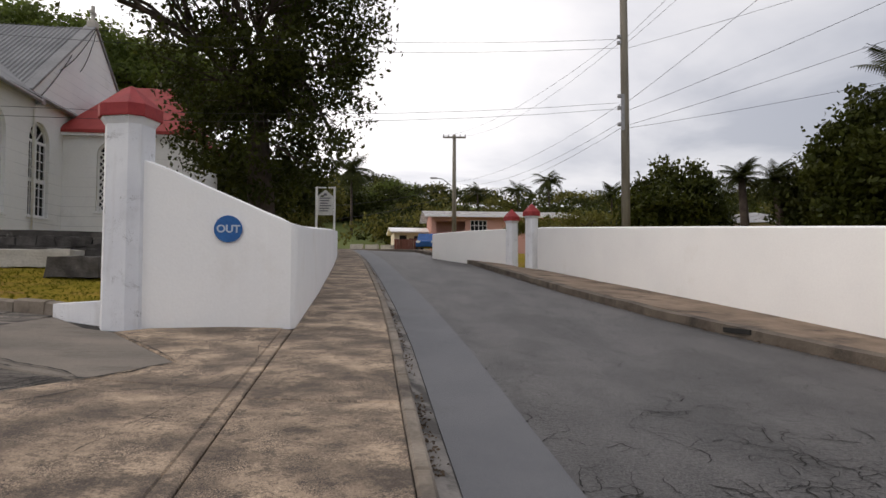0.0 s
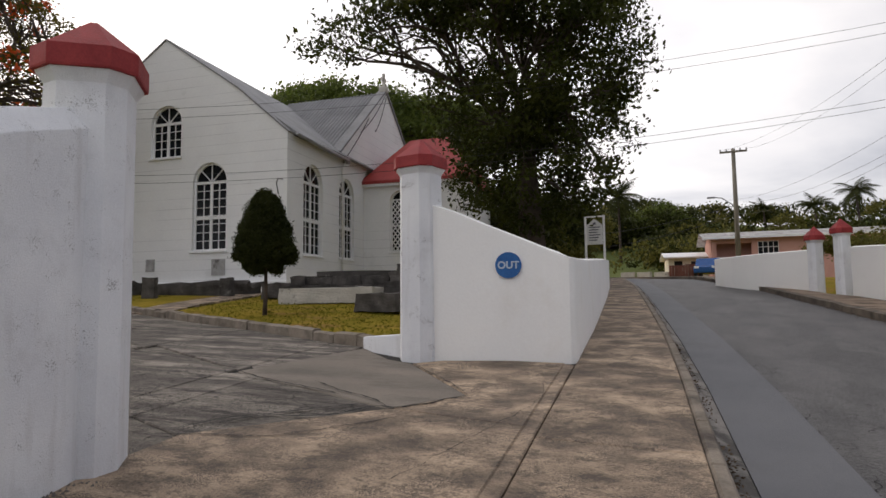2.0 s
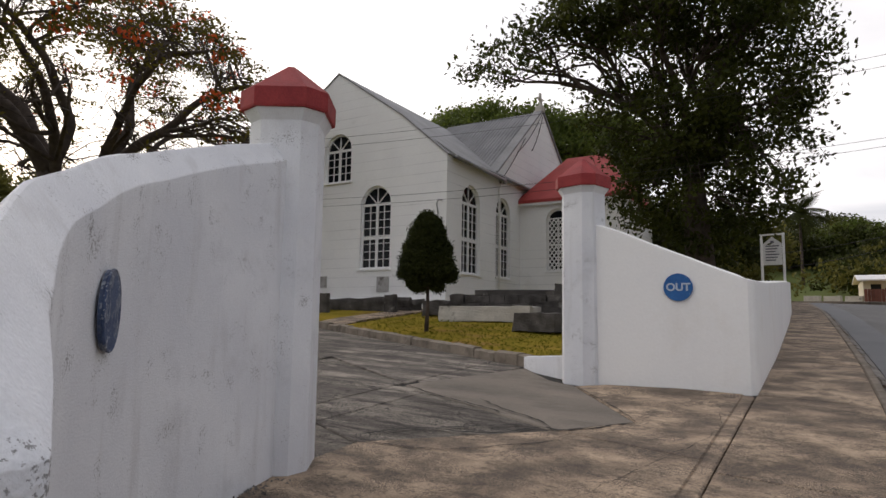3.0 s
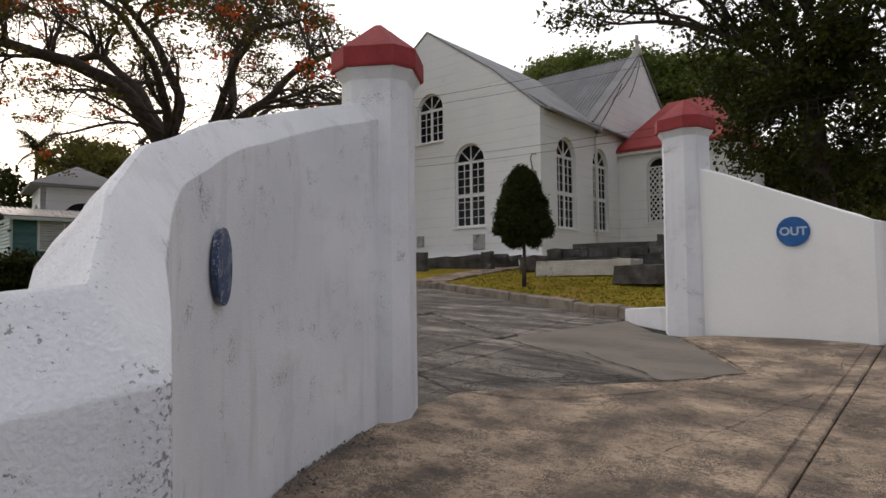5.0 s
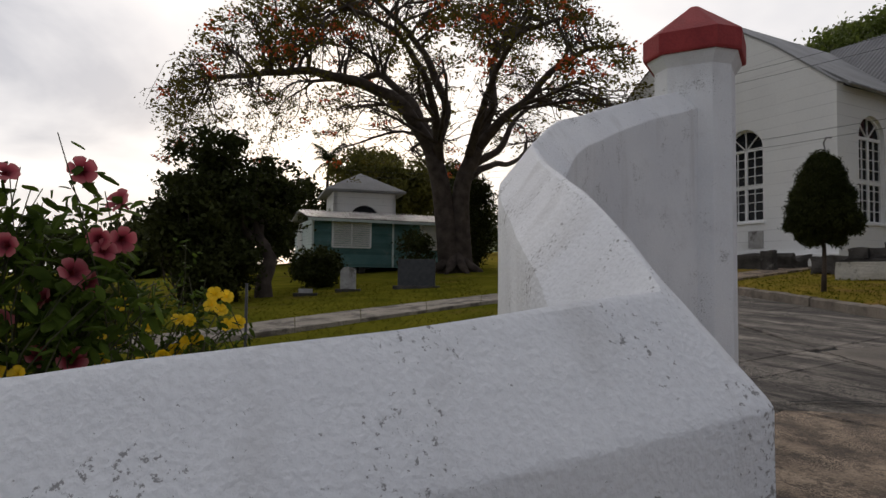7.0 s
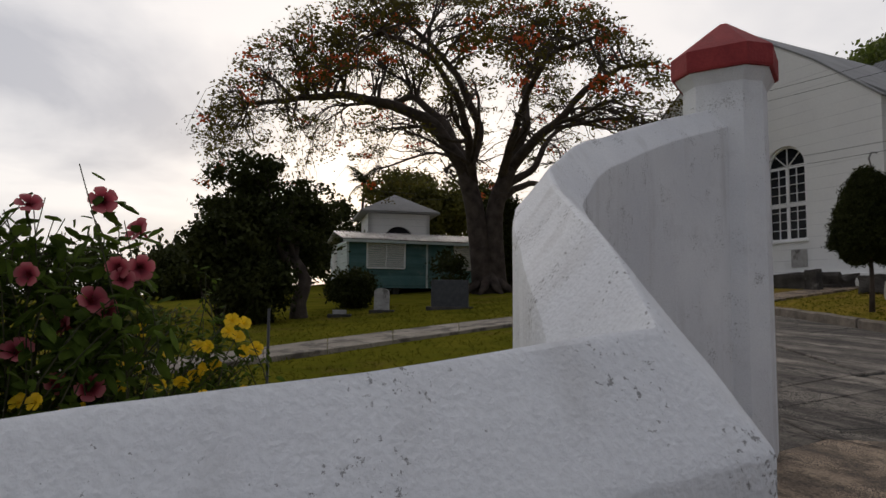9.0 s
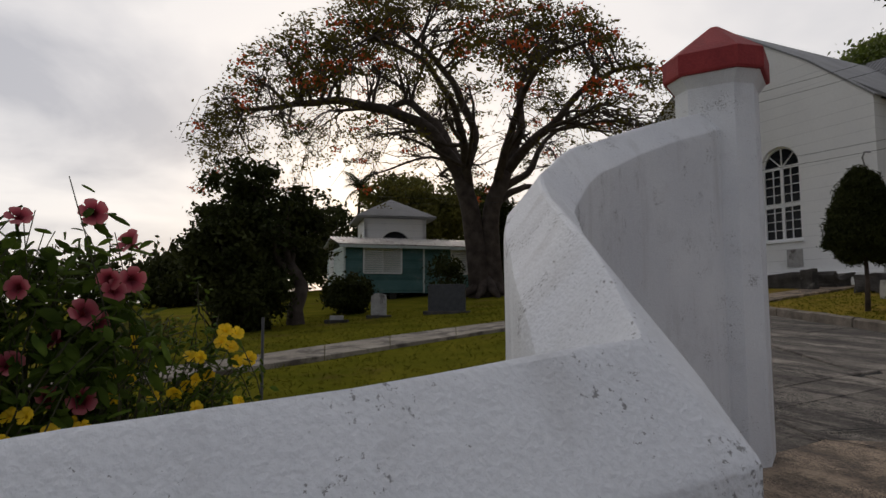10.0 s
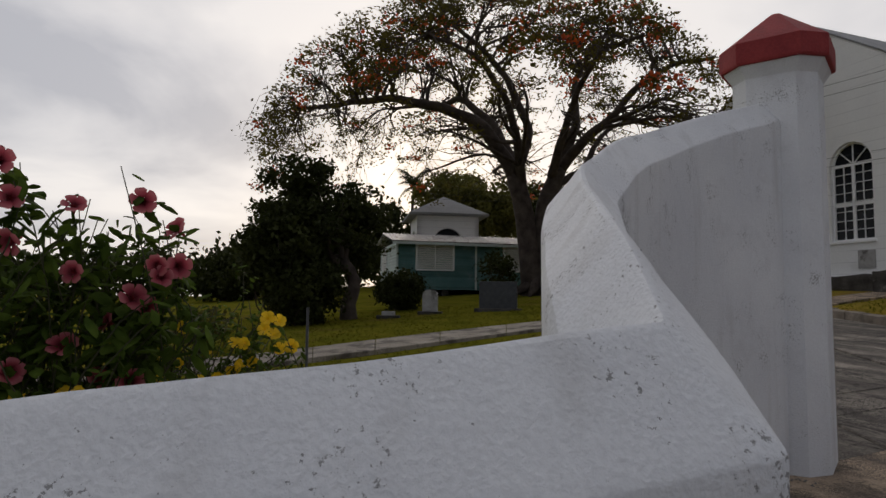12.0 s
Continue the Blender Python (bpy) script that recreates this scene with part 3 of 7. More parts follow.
# flare wall: outer foot line and arris heights
FLARE = [(-1.19, 0.72, 1.345), (-1.43, 0.81, 1.45), (-1.66, 0.89, 1.54), (-1.9, 0.99, 1.62), (-2.14, 1.09, 1.70), (-2.37, 1.20, 1.79), (-2.6, 1.33, 1.87),
         (-2.81, 1.49, 1.955), (-3.01, 1.66, 2.06), (-3.2, 1.85, 2.155), (-3.37, 2.06, 2.24), (-3.52, 2.27, 2.33), (-3.65, 2.5, 2.42), (-3.76, 2.73, 2.51), (-3.87, 3.0, 2.60), (-3.95, 3.25, 2.68)]
apron = thing("apron", pose(0, 0, 0), "stained concrete gateway apron with cracked slabs", "apron", kind="structure")
bed = [(-1.25, 0.9), (-1.25, 8.5), (-5.4, 9.2), (-6.2, 4.0), (-4.3, 3.2), (-2.5, 1.2)]
raw("joint_bed", [(x, y, land(x, y) - 0.035) for x, y in bed], [(5, 4, 3, 2, 1, 0)], M_CRACK, apron, "dark earth in the open joints")
S1, S2 = 0.13, 0.006
edge_a = [(seam_x(y) - S1, y) for y in (0.95, 3.2, 5.45)]
slab("slab", [(seam_x(y) - S2, y) for y in (0.8, 3.2, 5.6, 8.3)] + [(seam_x(y) - S1 + 0.001, y) for y in (8.3, 5.6, 3.2, 0.8)], M_SLAB, apron, up=0.002)
foot = [(x, y) for x, y, z in FLARE[1:]]
slab("slab", edge_a + [(-2.95, 5.62), (-4.15, 4.35), (-4.05, 3.4)] + foot[::-1][1:], M_SLAB, apron)
slab("slab", [(seam_x(5.46) - S1, 5.46), (seam_x(8.4) - S1, 8.4), (-2.6, 8.35), (-3.45, 8.1), (-3.75, 7.8), (-2.45, 6.35), (-2.93, 5.635)], M_SLAB, apron)
slab("slab", [(-2.96, 5.645), (-2.47, 6.36), (-3.77, 7.81), (-4.2, 8.0), (-5.0, 8.75), (-5.6, 6.7), (-4.2, 6.15)], M_SMOOTH, apron, up=-0.006)
slab("slab", [(-2.965, 5.63), (-4.2, 6.13), (-5.59, 6.68), (-5.0, 4.66), (-4.17, 4.36)], M_DRIVE, apron, up=-0.01)
slab("slab", [(-4.16, 4.33), (-4.97, 4.63), (-6.0, 4.62), (-5.4, 3.5), (-4.45, 3.3), (-4.05, 3.38)], M_DRIVE, apron, up=-0.012)


def crack_line(owner, pts, half, seed):
    """A ragged open joint, as a narrow dark ribbon along a wandering line on the slabs."""
    rng = np.random.default_rng(seed)
    ln_ = smooth_line([(x, y, 0) for x, y in pts], 0.045)
    vs, fs = [], []
    for i, q in enumerate(ln_):
        d = (ln_[min(i + 1, len(ln_) - 1)] - ln_[max(i - 1, 0)]).normalized()
        q = q + Vector((-d.y, d.x, 0)) * 0.035 * noise.noise(q * 5.0 + Vector((seed, 0, 0)))
        hw = half * rng.uniform(0.25, 1.5) * (1.0 if 2 < i < len(ln_) - 3 else 0.3)
        for sg in (-1, 1):
            x, y = q.x - d.y * hw * sg, q.y + d.x * hw * sg
            vs.append((x, y, land(x, y) + 0.009))
    for i in range(len(ln_) - 1):
        fs.append((2 * i, 2 * i + 1, 2 * i + 3, 2 * i + 2))
    raw("crack", vs, fs, M_CRACK, owner)


crack_line(apron, [(-4.3, 4.45), (-4.0, 4.97), (-3.36, 5.2), (-3.1, 5.62), (-2.85, 5.68), (-2.44, 6.3)], 0.014, 1)
crack_line(apron, [(-4.3, 6.45), (-3.75, 6.1), (-3.25, 5.9), (-3.0, 5.68)], 0.010, 2)
crack_line(apron, [(-4.5, 4.2), (-3.9, 4.4), (-3.4, 4.55), (-3.0, 5.0), (-2.73, 5.37)], 0.007, 3)
crack_line(apron, [(-5.6, 6.68), (-5.0, 6.4), (-4.2, 6.14), (-3.6, 5.95)], 0.010, 4)
crack_line(apron, [(-2.47, 6.36), (-2.9, 6.9), (-3.4, 7.4), (-3.76, 7.8)], 0.007, 5)
crack_line(apron, [(-4.1, 4.6), (-3.85, 5.1), (-3.5, 5.45), (-3.2, 5.7)], 0.012, 7)
crack_line(apron, [(-2.1, 3.9), (-1.9, 5.2), (-1.75, 6.4), (-2.0, 7.6)], 0.003, 8)
# drive into the yard
drive = thing("drive", pose(0, 0, 0), "rough grey concrete drive of broken slabs into the churchyard", "drive", kind="structure")
far_edge = [(-5.0, 8.95), (-5.8, 9.17), (-8.45, 10.24), (-10.8, 11.1), (-13.1, 12.0), (-16.0, 13.1), (-19, 14.4)]
near_edge = [(-4.9, 4.2), (-5.6, 4.5), (-8.6, 5.6), (-11.0, 6.6), (-13.4, 7.7), (-16.2, 8.9), (-19.2, 10.3)]
dbed = [(-4.5, 4.0)] + near_edge[1:] + far_edge[::-1][:-1] + [(-4.6, 8.8)]
raw("joint_bed", [(x, y, land(x, y) - 0.045) for x, y in dbed], [tuple(range(len(dbed)))], M_DRIVE, drive, "worn concrete under the broken slabs")
for i in range(len(far_edge) - 1):
    for k in range(2):
        f0, f1 = k / 2, (k + 1) / 2
        p = [Vector(near_edge[i]), Vector(near_edge[i + 1]), Vector(far_edge[i + 1]), Vector(far_edge[i])]
        jx = 0.05 * (k * 2 - 1)
        q = [p[0].lerp(p[3], f0), p[1].lerp(p[2], f0 + jx), p[1].lerp(p[2], f1 + jx * (1 - k)), p[0].lerp(p[3], f1)]
        c = sum(q, Vector((0, 0))) / 4
        q = [c + (v - c) * (1 - 0.02 / max(0.5, (v - c).length)) for v in q]
        if i == 0:
            q[0] = q[0] + Vector((-0.1, 0)); q[3] = q[3] + Vector((-0.12, 0))
        slab("slab", [tuple(v) for v in q], M_DRIVE, drive, up=-0.004 - 0.01 * k)
kv = []
kline = smooth_line([(x, y, 0) for x, y in far_edge], 0.6)
for p in kline:
    for d, h in ((0.0, -0.05), (0.0, 0.13), (0.05, 0.15), (0.17, 0.14), (0.19, -0.05)):
        x, y = p.x - d * -0.37, p.y + d * 0.93
        kv.append((x, y, land(x, y) + h + 0.012 * noise.noise(Vector((x * 2, y * 2, 1)))))
drive_kerb = thing("drive_kerb", pose(0, 0, 0), "low weathered concrete kerb stones edging the drive", "kerb", kind="structure")
rngk = np.random.default_rng(41)
for j in range(len(kline) - 1):
    jog = Vector((rngk.normal(0, 0.008), rngk.normal(0, 0.012), rngk.normal(0, 0.012)))
    kv_, kf_ = [], []
    for f in (0.012, 0.25, 0.5, 0.75, 0.988):
        for k in range(5):
            q = Vector(kv[j * 5 + k]).lerp(Vector(kv[(j + 1) * 5 + k]), f) + jog
            kv_.append(q + 0.012 * Vector(noise.noise_vector(q * 6.0)))
    for i in range(4):
        for k in range(5):
            kf_.append((i * 5 + k, (i + 1) * 5 + k, (i + 1) * 5 + (k + 1) % 5, i * 5 + (k + 1) % 5))
    kf_ += [(4, 3, 2, 1, 0), (20, 21, 22, 23, 24)]
    raw("kerb_stone", kv_, kf_, M_KERB, drive_kerb)
# lighter path across the yard
path = thing("yard_path", pose(0, 0, 0), "pale worn concrete path crossing the grass", "path", kind="structure")
pl = smooth_line([(-10.6, -8, 0), (-11.2, -4, 0), (-11.3, -0.67, 0), (-11.55, 0.77, 0), (-12.35, 3.19, 0), (-13.35, 6.21, 0), (-14.0, 8.2, 0)], 1.5)
pr = smooth_line([(-12.1, -8, 0), (-12.6, -4, 0), (-12.78, -0.79, 0), (-13.17, 0.86, 0), (-14.15, 3.66, 0), (-14.95, 6.99, 0), (-15.5, 9.2, 0)], 1.5)
for k in range(min(len(pl), len(pr)) - 1):
    c = (pl[k] + pl[k + 1] + pr[k] + pr[k + 1]) / 4
    slab("slab", [tuple(((v - c) * 0.992 + c).xy) for v in (pl[k], pl[k + 1], pr[k + 1], pr[k])], M_PATH, path, up=0.05)
foot_path = thing("foot_path", pose(0, 0, 0), "grey concrete footpath to the church door", "path", kind="structure")
fl = smooth_line([(-12.6, 12.0, 0), (-13.8, 14.6, 0), (-14.6, 17.8, 0), (-15.2, 19.6, 0)], 1.2)
for a, b in zip(fl, fl[1:]):
    slab("slab", [(a.x, a.y + 0.01), (b.x, b.y), (b.x - 1.3, b.y + 0.1), (a.x - 1.3, a.y + 0.11)], M_SLAB, foot_path, up=0.03)


# ---- gate walls and pillars ----
def wall_run(name, outer, half=0.11, rise=0.15, material=None, close=True, foot_drop=0.35, inner_left=True, parent=None):
    """A wall with a ridged coping. outer: points (x, y, arris z) of the outer face; the wall's body lies to the left of the way it runs."""
    vs, fs = [], []
    n = len(outer)
    for i, (x, y, z) in enumerate(outer):
        p = Vector((x, y))

        def nrm(a, b):
            d = (Vector(outer[b][:2]) - Vector(outer[a][:2])).normalized()
            return Vector((-d.y, d.x))
        n1 = nrm(max(i - 1, 0), max(i, 1)) if i else nrm(0, 1)
        n2 = nrm(i, i + 1) if i < n - 1 else n1
        m = (n1 + n2).normalized()
        m /= max(0.35, m.dot(n1))
        if not inner_left:
            m = -m
        q, r = p + m * half, p + m * half * 2
        base = land(x, y) - foot_drop
        vs += [(p.x, p.y, base), (p.x, p.y, z - 0.006), (p.x + m.x * 0.004, p.y + m.y * 0.004, z), (q.x - m.x * 0.003, q.y - m.y * 0.003, z + rise - 0.001),
               (q.x + m.x * 0.003, q.y + m.y * 0.003, z + rise - 0.001), (r.x - m.x * 0.012, r.y - m.y * 0.012, z), (r.x, r.y, z - 0.012), (r.x, r.y, base)]
    for i in range(n - 1):
        for k in range(8):
            k2 = (k + 1) % 8
            fs.append((i * 8 + k, i * 8 + k2, (i + 1) * 8 + k2, (i + 1) * 8 + k))
    fs.append(tuple(range(8)))
    fs.append(tuple(reversed([(n - 1) * 8 + k for k in range(8)])))
    me = raw(name, vs, fs, material or M_GATE, parent)
    bm = bmesh.new(); bm.from_mesh(me.data); bmesh.ops.recalc_face_normals(bm, faces=bm.faces); bm.to_mesh(me.data); bm.free()
    return me


def fine(pts, step=0.12):
    return [tuple(p) for p in smooth_line(pts, step)]


low = [(-0.40, -14.0, 0.25), (-0.78, -7.0, 0.76), (-1.0, -2.5, 1.07), (-1.115, -0.6, 1.222), (-1.145, -0.1, 1.27), (-1.165, 0.25, 1.302)]


def gate_wall(name, before, after, corner, half, rise, material):
    """Hand-trowelled wall with a ridged coping and one mitred corner; rounded arrises and uneven faces."""
    c2 = Vector(corner[:2])

    def left_normals(pts):
        out = []
        for i in range(len(pts)):
            d = (Vector(pts[min(i + 1, len(pts) - 1)][:2]) - Vector(pts[max(i - 1, 0)][:2])).normalized()
            out.append(Vector((-d.y, d.x)))
        return out
    na, nb_ = left_normals(before), left_normals(after)
    mit = (na[-1] + nb_[0]).normalized()
    mit /= mit.dot(na[-1])
    rows = [(Vector(p), n.lerp(mit, max(0.0, 1 - (Vector(p[:2]) - c2).length / 0.4))) for p, n in zip(before, na)]
    rows.append((Vector(corner) + Vector((mit.x, mit.y, 0)) * 0.003, mit))
    rows += [(Vector(p), n.lerp(mit, max(0.0, 1 - (Vector(p[:2]) - c2).length / 0.4))) for p, n in zip(after, nb_)]
    w = half * 2
    prof = [(0.0, -2.0, 0.3), (0.0, -0.9, 0.0), (0.0, -0.5, 0.0), (0.0, -0.25, 0.25), (0.0, -0.12, 0.45), (0.0, -0.04, 0.8), (0.0, -0.006, 1.0), (0.001, -0.001, 1.0), (0.004, 0.004, 1.0)]
    for k in range(1, 8):
        f = k / 8
        prof.append((0.004 + (half - 0.012) * f, 0.004 + (rise - 0.008) * f, max(0.0, abs(f - 0.5) * 2 - 0.3)))
    prof += [(half - 0.008, rise - 0.005, 0.9), (half, rise, 0.9), (half + 0.008, rise - 0.005, 0.8)]
    prof += [(half + half * f, rise * (1 - f), 0.2) for f in (0.35, 0.7, 0.95)]
    prof += [(w, -0.02, 0.3), (w, -0.3, 0.0), (w, -0.9, 0.0), (w, -2.0, 0.0)]
    vs, fs, wear = [], [], []
    np_ = len(prof)
    for p, m in rows:
        base = land(p.x, p.y) - 0.35
        close = max(0.0, 1 - (p.xy - c2).length / 0.45)
        for s_, dz, we in prof:
            q = Vector((p.x + m.x * s_, p.y + m.y * s_, base if dz == -2.0 else max(base + 0.1 * (1 + dz), p.z + dz)))
            j = 0.0045 * noise.noise(q * 2.3) + 0.003 * noise.noise(q * 8.0 + Vector((3, 1, 7))) + 0.0012 * noise.noise(q * 24.0)
            side_ = -1.0 if s_ < half else 1.0
            q += Vector((m.x * side_ * j, m.y * side_ * j, j))
            vs.append(q)
            wear.append(min(1.0, we * 0.55 + close * we * 0.5 + close * 0.25))
    for i in range(len(rows) - 1):
        for k in range(np_):
            k2 = (k + 1) % np_
            fs.append((i * np_ + k, (i + 1) * np_ + k, (i + 1) * np_ + k2, i * np_ + k2))
    fs.append(tuple(reversed(range(np_))))
    fs.append(tuple((len(rows) - 1) * np_ + k for k in range(np_)))
    ob = raw(name, vs, fs, material, None, smooth=True)
    me = ob.data
    bm = bmesh.new(); bm.from_mesh(me); bmesh.ops.recalc_face_normals(bm, faces=bm.faces); bm.to_mesh(me); bm.free()
    me.set_sharp_from_angle(angle=radians(21))
    lay = me.attributes.new("wear", "FLOAT", "POINT")
    lay.data.foreach_set("value", wear)
    return ob


corner = FLARE[0]
near_run = fine(low[2:] + [(-1.178, 0.50, 1.324), (-1.1895, 0.708, 1.344)], 0.07)
flare = gate_wall("gate_wall_near", low[:2] + near_run, fine([(-1.202, 0.7245, 1.350)] + FLARE[1:] + [(-4.02, 3.40, 2.73)], 0.07), corner, 0.118, 0.145, M_GATE)
tagged(flare, "whitewashed roadside wall flaring up to the gate, ridged speckled coping", "wall", kind="structure")
far_flare = wall_run("gate_wall_far", fine([(-3.62, 8.12, 2.84), (-3.3, 8.2, 2.72), (-2.9, 8.3, 2.535), (-2.5, 8.4, 2.36), (-2.15, 8.46, 2.2), (-1.86, 8.5, 2.09), (-1.80, 8.62, 2.08)], 0.15)
                     + [(-1.98, 10.4, 2.16), (-2.18, 12.3, 2.28), (-2.6, 16.0, 2.52), (-3.08, 20.1, 2.78), (-3.6, 24.3, 3.02), (-4.2, 28.5, 3.25), (-6.0, 36, 3.75)],
                     half=0.11, rise=0.03, material=M_WHITE)
tagged(far_flare, "white painted gate wall curving down and on along the pavement", "wall", kind="structure")
stub = wall_run("gate_stub", [(-4.05, 8.25, 1.10), (-5.0, 8.72, 1.03)], half=0.1, rise=0.01, inner_left=False)
tagged(stub, "short white plinth tying the gate pillar to the drive kerb", "wall", kind="structure")


def octagon(half, cut):
    return [(half, -half + cut), (half, half - cut), (half - cut, half), (-half + cut, half), (-half, half - cut), (-half, -half + cut), (-half + cut, -half), (half - cut, -half)]


def rings(name, levels, material, parent, m=Matrix(), cut=0.32):
    """Stacked chamfered squares (half width, height)."""
    vs, fs = [], []
    for h, z in levels:
        for x, y in octagon(max(h, 0.004), max(h, 0.004) * cut):
            vs.append(m @ Vector((x, y, z)))
    for i in range(len(levels) - 1):
        for k in range(8):
            fs.append((i * 8 + k, i * 8 + (k + 1) % 8, (i + 1) * 8 + (k + 1) % 8, (i + 1) * 8 + k))
    fs.append(tuple(reversed(range(8))))
    fs.append(tuple((len(levels) - 1) * 8 + k for k in range(8)))
    return raw(name, vs, fs, material, parent)


def gate_pillar(x, y, z, turn, h, half, label, group):
    t = thing("gate_pillar", pose(x, y, z, 0, 0, turn), label, "pillar", group)
    m = t.matrix_basis
    s = h - 0.52
    rings("shaft", [(half + 0.006, -0.3), (half * 0.985, s - 0.02), (half * 0.985, s), (half + 0.04, s + 0.07), (half + 0.045, s + 0.10)], M_GATE, t, m, 0.42)
    rings("cap", [(half + 0.065, s + 0.085), (half + 0.07, s + 0.10), (half + 0.07, s + 0.235), (half + 0.06, s + 0.245), (half * 0.12, s + 0.51), (0.0, s + 0.52)], M_RED, t, m, 0.42)
    return t


gate_pillar(-4.19, 3.51, 0.50, 38, 3.045, 0.265, "white octagonal gate pillar with a red pyramid cap, beside the drive", "church gate pillars")
gate_pillar(-3.82, 8.25, 0.78, -10, 3.0, 0.25, "white octagonal gate pillar with a red pyramid cap, next to the OUT sign", "church gate pillars")


def round_sign(name, centre, normal, r, material, words, label):
    n = Vector(normal).normalized()
    side = Vector((0, 0, 1)).cross(n)
    t = thing(name, Matrix(((side.x, 0, n.x, centre[0]), (side.y, 0, n.y, centre[1]), (0, 1, 0, centre[2]), (0, 0, 0, 1))), label, "sign")
    m = t.matrix_basis
    bm = bmesh.new()
    bmesh.ops.create_cone(bm, cap_ends=True, segments=40, radius1=r, radius2=r * 0.985, depth=0.025, matrix=m)
    part("disc", bm, material, t)
    vs, fs = [], []
    ring = [m @ Vector((r * math.cos(2 * math.pi * k / 40), r * math.sin(2 * math.pi * k / 40), 0.008)) for k in range(41)]
    add_tube(vs, fs, ring, [0.007] * 41, 6)
    raw("rim", vs, fs, material, t, smooth=True)
    if words:
        cu = bpy.data.curves.new("letters", "FONT")
        cu.body, cu.size, cu.align_x, cu.align_y, cu.extrude = words, 0.132, "CENTER", "CENTER", 0.004
        cu.offset = 0.004
        ob = new("letters_source", cu)
        dg = bpy.context.evaluated_depsgraph_get()
        me = bpy.data.meshes.new_from_object(ob.evaluated_get(dg))
        bpy.data.objects.remove(ob)
        me.materials.clear(); me.materials.append(M_LETTER)
        me.transform(m @ Matrix.Translation((0, -0.002, 0.015)))
        lo = new("letters", me)
        lo.parent = t
        lo.matrix_parent_inverse = m.inverted()
        lo["label"] = "pale raised letters"
    return t


round_sign("out_sign", (-2.62, 8.352, 2.0), (0.23, -0.97, 0), 0.165, M_BLUE, "OUT", "round blue sign reading OUT on the white wall")
round_sign("round_sign", (-2.945, 1.62, 1.555), (0.585, 0.811, 0), 0.168, M_BLUEOLD, "", "faded round blue sign, peeling, on the flared wall")

# opposite side: long white wall, gate pillars, second wall
long_wall = wall_run("long_wall", [(9.6, -22, -0.2), (7.6, 0, 1.52), (6.19, 8.9, 2.10), (5.43, 12.84, 2.38), (4.5, 16.9, 2.66), (3.55, 21.6, 2.98)], half=0.12, rise=0.03, inner_left=False, material=M_WHITE)
tagged(long_wall, "long plain white wall above the far footway", "wall", kind="structure")
second_wall = wall_run("second_wall", [(2.72, 23.4, 3.05), (1.5, 25.2, 3.1), (0.6, 26.9, 3.13), (0.02, 28.4, 3.15)], half=0.12, rise=0.03, inner_left=False, material=M_WHITE)
tagged(second_wall, "white wall curving away beyond the small gateway", "wall", kind="structure")
for x, y, h in ((3.42, 22.0, 2.2), (2.89, 23.2, 2.02)):
    t = gate_pillar(x, y, land(x, y), 25, h, 0.19, "slim white gate pillar with a red cap on the long wall", "far gate pillars")


# ---- worn cracks in the old asphalt, and the drain slot in the far kerb ----
from mathutils.bvhtree import BVHTree


def crack_net(name, owner, starts, seed, label):
    """Branching ribbons that wander over the surface of a road."""
    rng = np.random.default_rng(seed)
    tree_ = BVHTree.FromPolygons([v.co.copy() for v in owner.data.vertices], [tuple(p.vertices) for p in owner.data.polygons])
    vs, fs = [], []
    todo = [(x, y, a, n, w, 0) for x, y, a, n, w in starts]
    while todo:
        x, y, a, n, w, depth = todo.pop()
        prev = None
        for k in range(n):
            hit = tree_.ray_cast(Vector((x, y, 6.0)), Vector((0, 0, -1)))[0]
            if hit is None:
                break
            half = max(0.0015, w * (1 - (k / n) ** 1.5) * rng.uniform(0.35, 1.3))
            nx, ny = -math.sin(a) * half, math.cos(a) * half
            i = len(vs)
            vs += [hit + Vector((nx, ny, 0.004)), hit + Vector((-nx, -ny, 0.004))]
            if prev is not None:
                fs.append((prev, prev + 1, i + 1, i))
            prev = i
            if depth < 2 and k > 2 and rng.random() < 0.12:
                todo.append((x, y, a + rng.choice((-1, 1)) * rng.uniform(0.6, 1.4), int(n * rng.uniform(0.3, 0.6)) + 3, w * 0.7, depth + 1))
            a += rng.normal(0, 0.55)
            st = rng.uniform(0.025, 0.055)
            x, y = x + st * math.cos(a), y + st * math.sin(a)
    return raw(name, vs, fs, M_CRACK, owner, label)


rngc = np.random.default_rng(61)
starts = []
for _ in range(64):
    x = rngc.uniform(0.95, 3.2)
    starts.append((x, 2.6 + 0.25 * x + abs(rngc.normal(0, 0.9)), rngc.normal(0.15, 0.7), int(rngc.uniform(6, 20)), rngc.uniform(0.004, 0.009)))
for _ in range(34):
    y = rngc.uniform(4.5, 13)
    starts.append((rngc.uniform(lerp_at(KERB_L, y) + 1.0, lerp_at(KERB_R, y) - 0.4), y, rngc.choice((0.0, 1.75)) + rngc.normal(0, 0.25), int(rngc.uniform(5, 22)), rngc.uniform(0.003, 0.007)))
for _ in range(110):
    y = 2.6 + 12 * rngc.random() ** 1.4
    x0 = lerp_at(KERB_L, y)
    starts.append((x0 + rngc.choice((1.55, 2.6, 3.6)) + rngc.normal(0, 0.38), y, rngc.normal(0.05, 0.5), int(rngc.uniform(4, 10)), rngc.uniform(0.002, 0.006)))
crack_net("road_cracks", road, starts, 62, "ragged dark cracks in the worn asphalt")
crack_net("patch_seam", road, [(lerp_at(KERB_L, y) + 0.955, y, 1.68, 9, 0.006) for y in np.arange(2.2, 16, 0.42)], 63, "broken dark seam beside the newer strip")

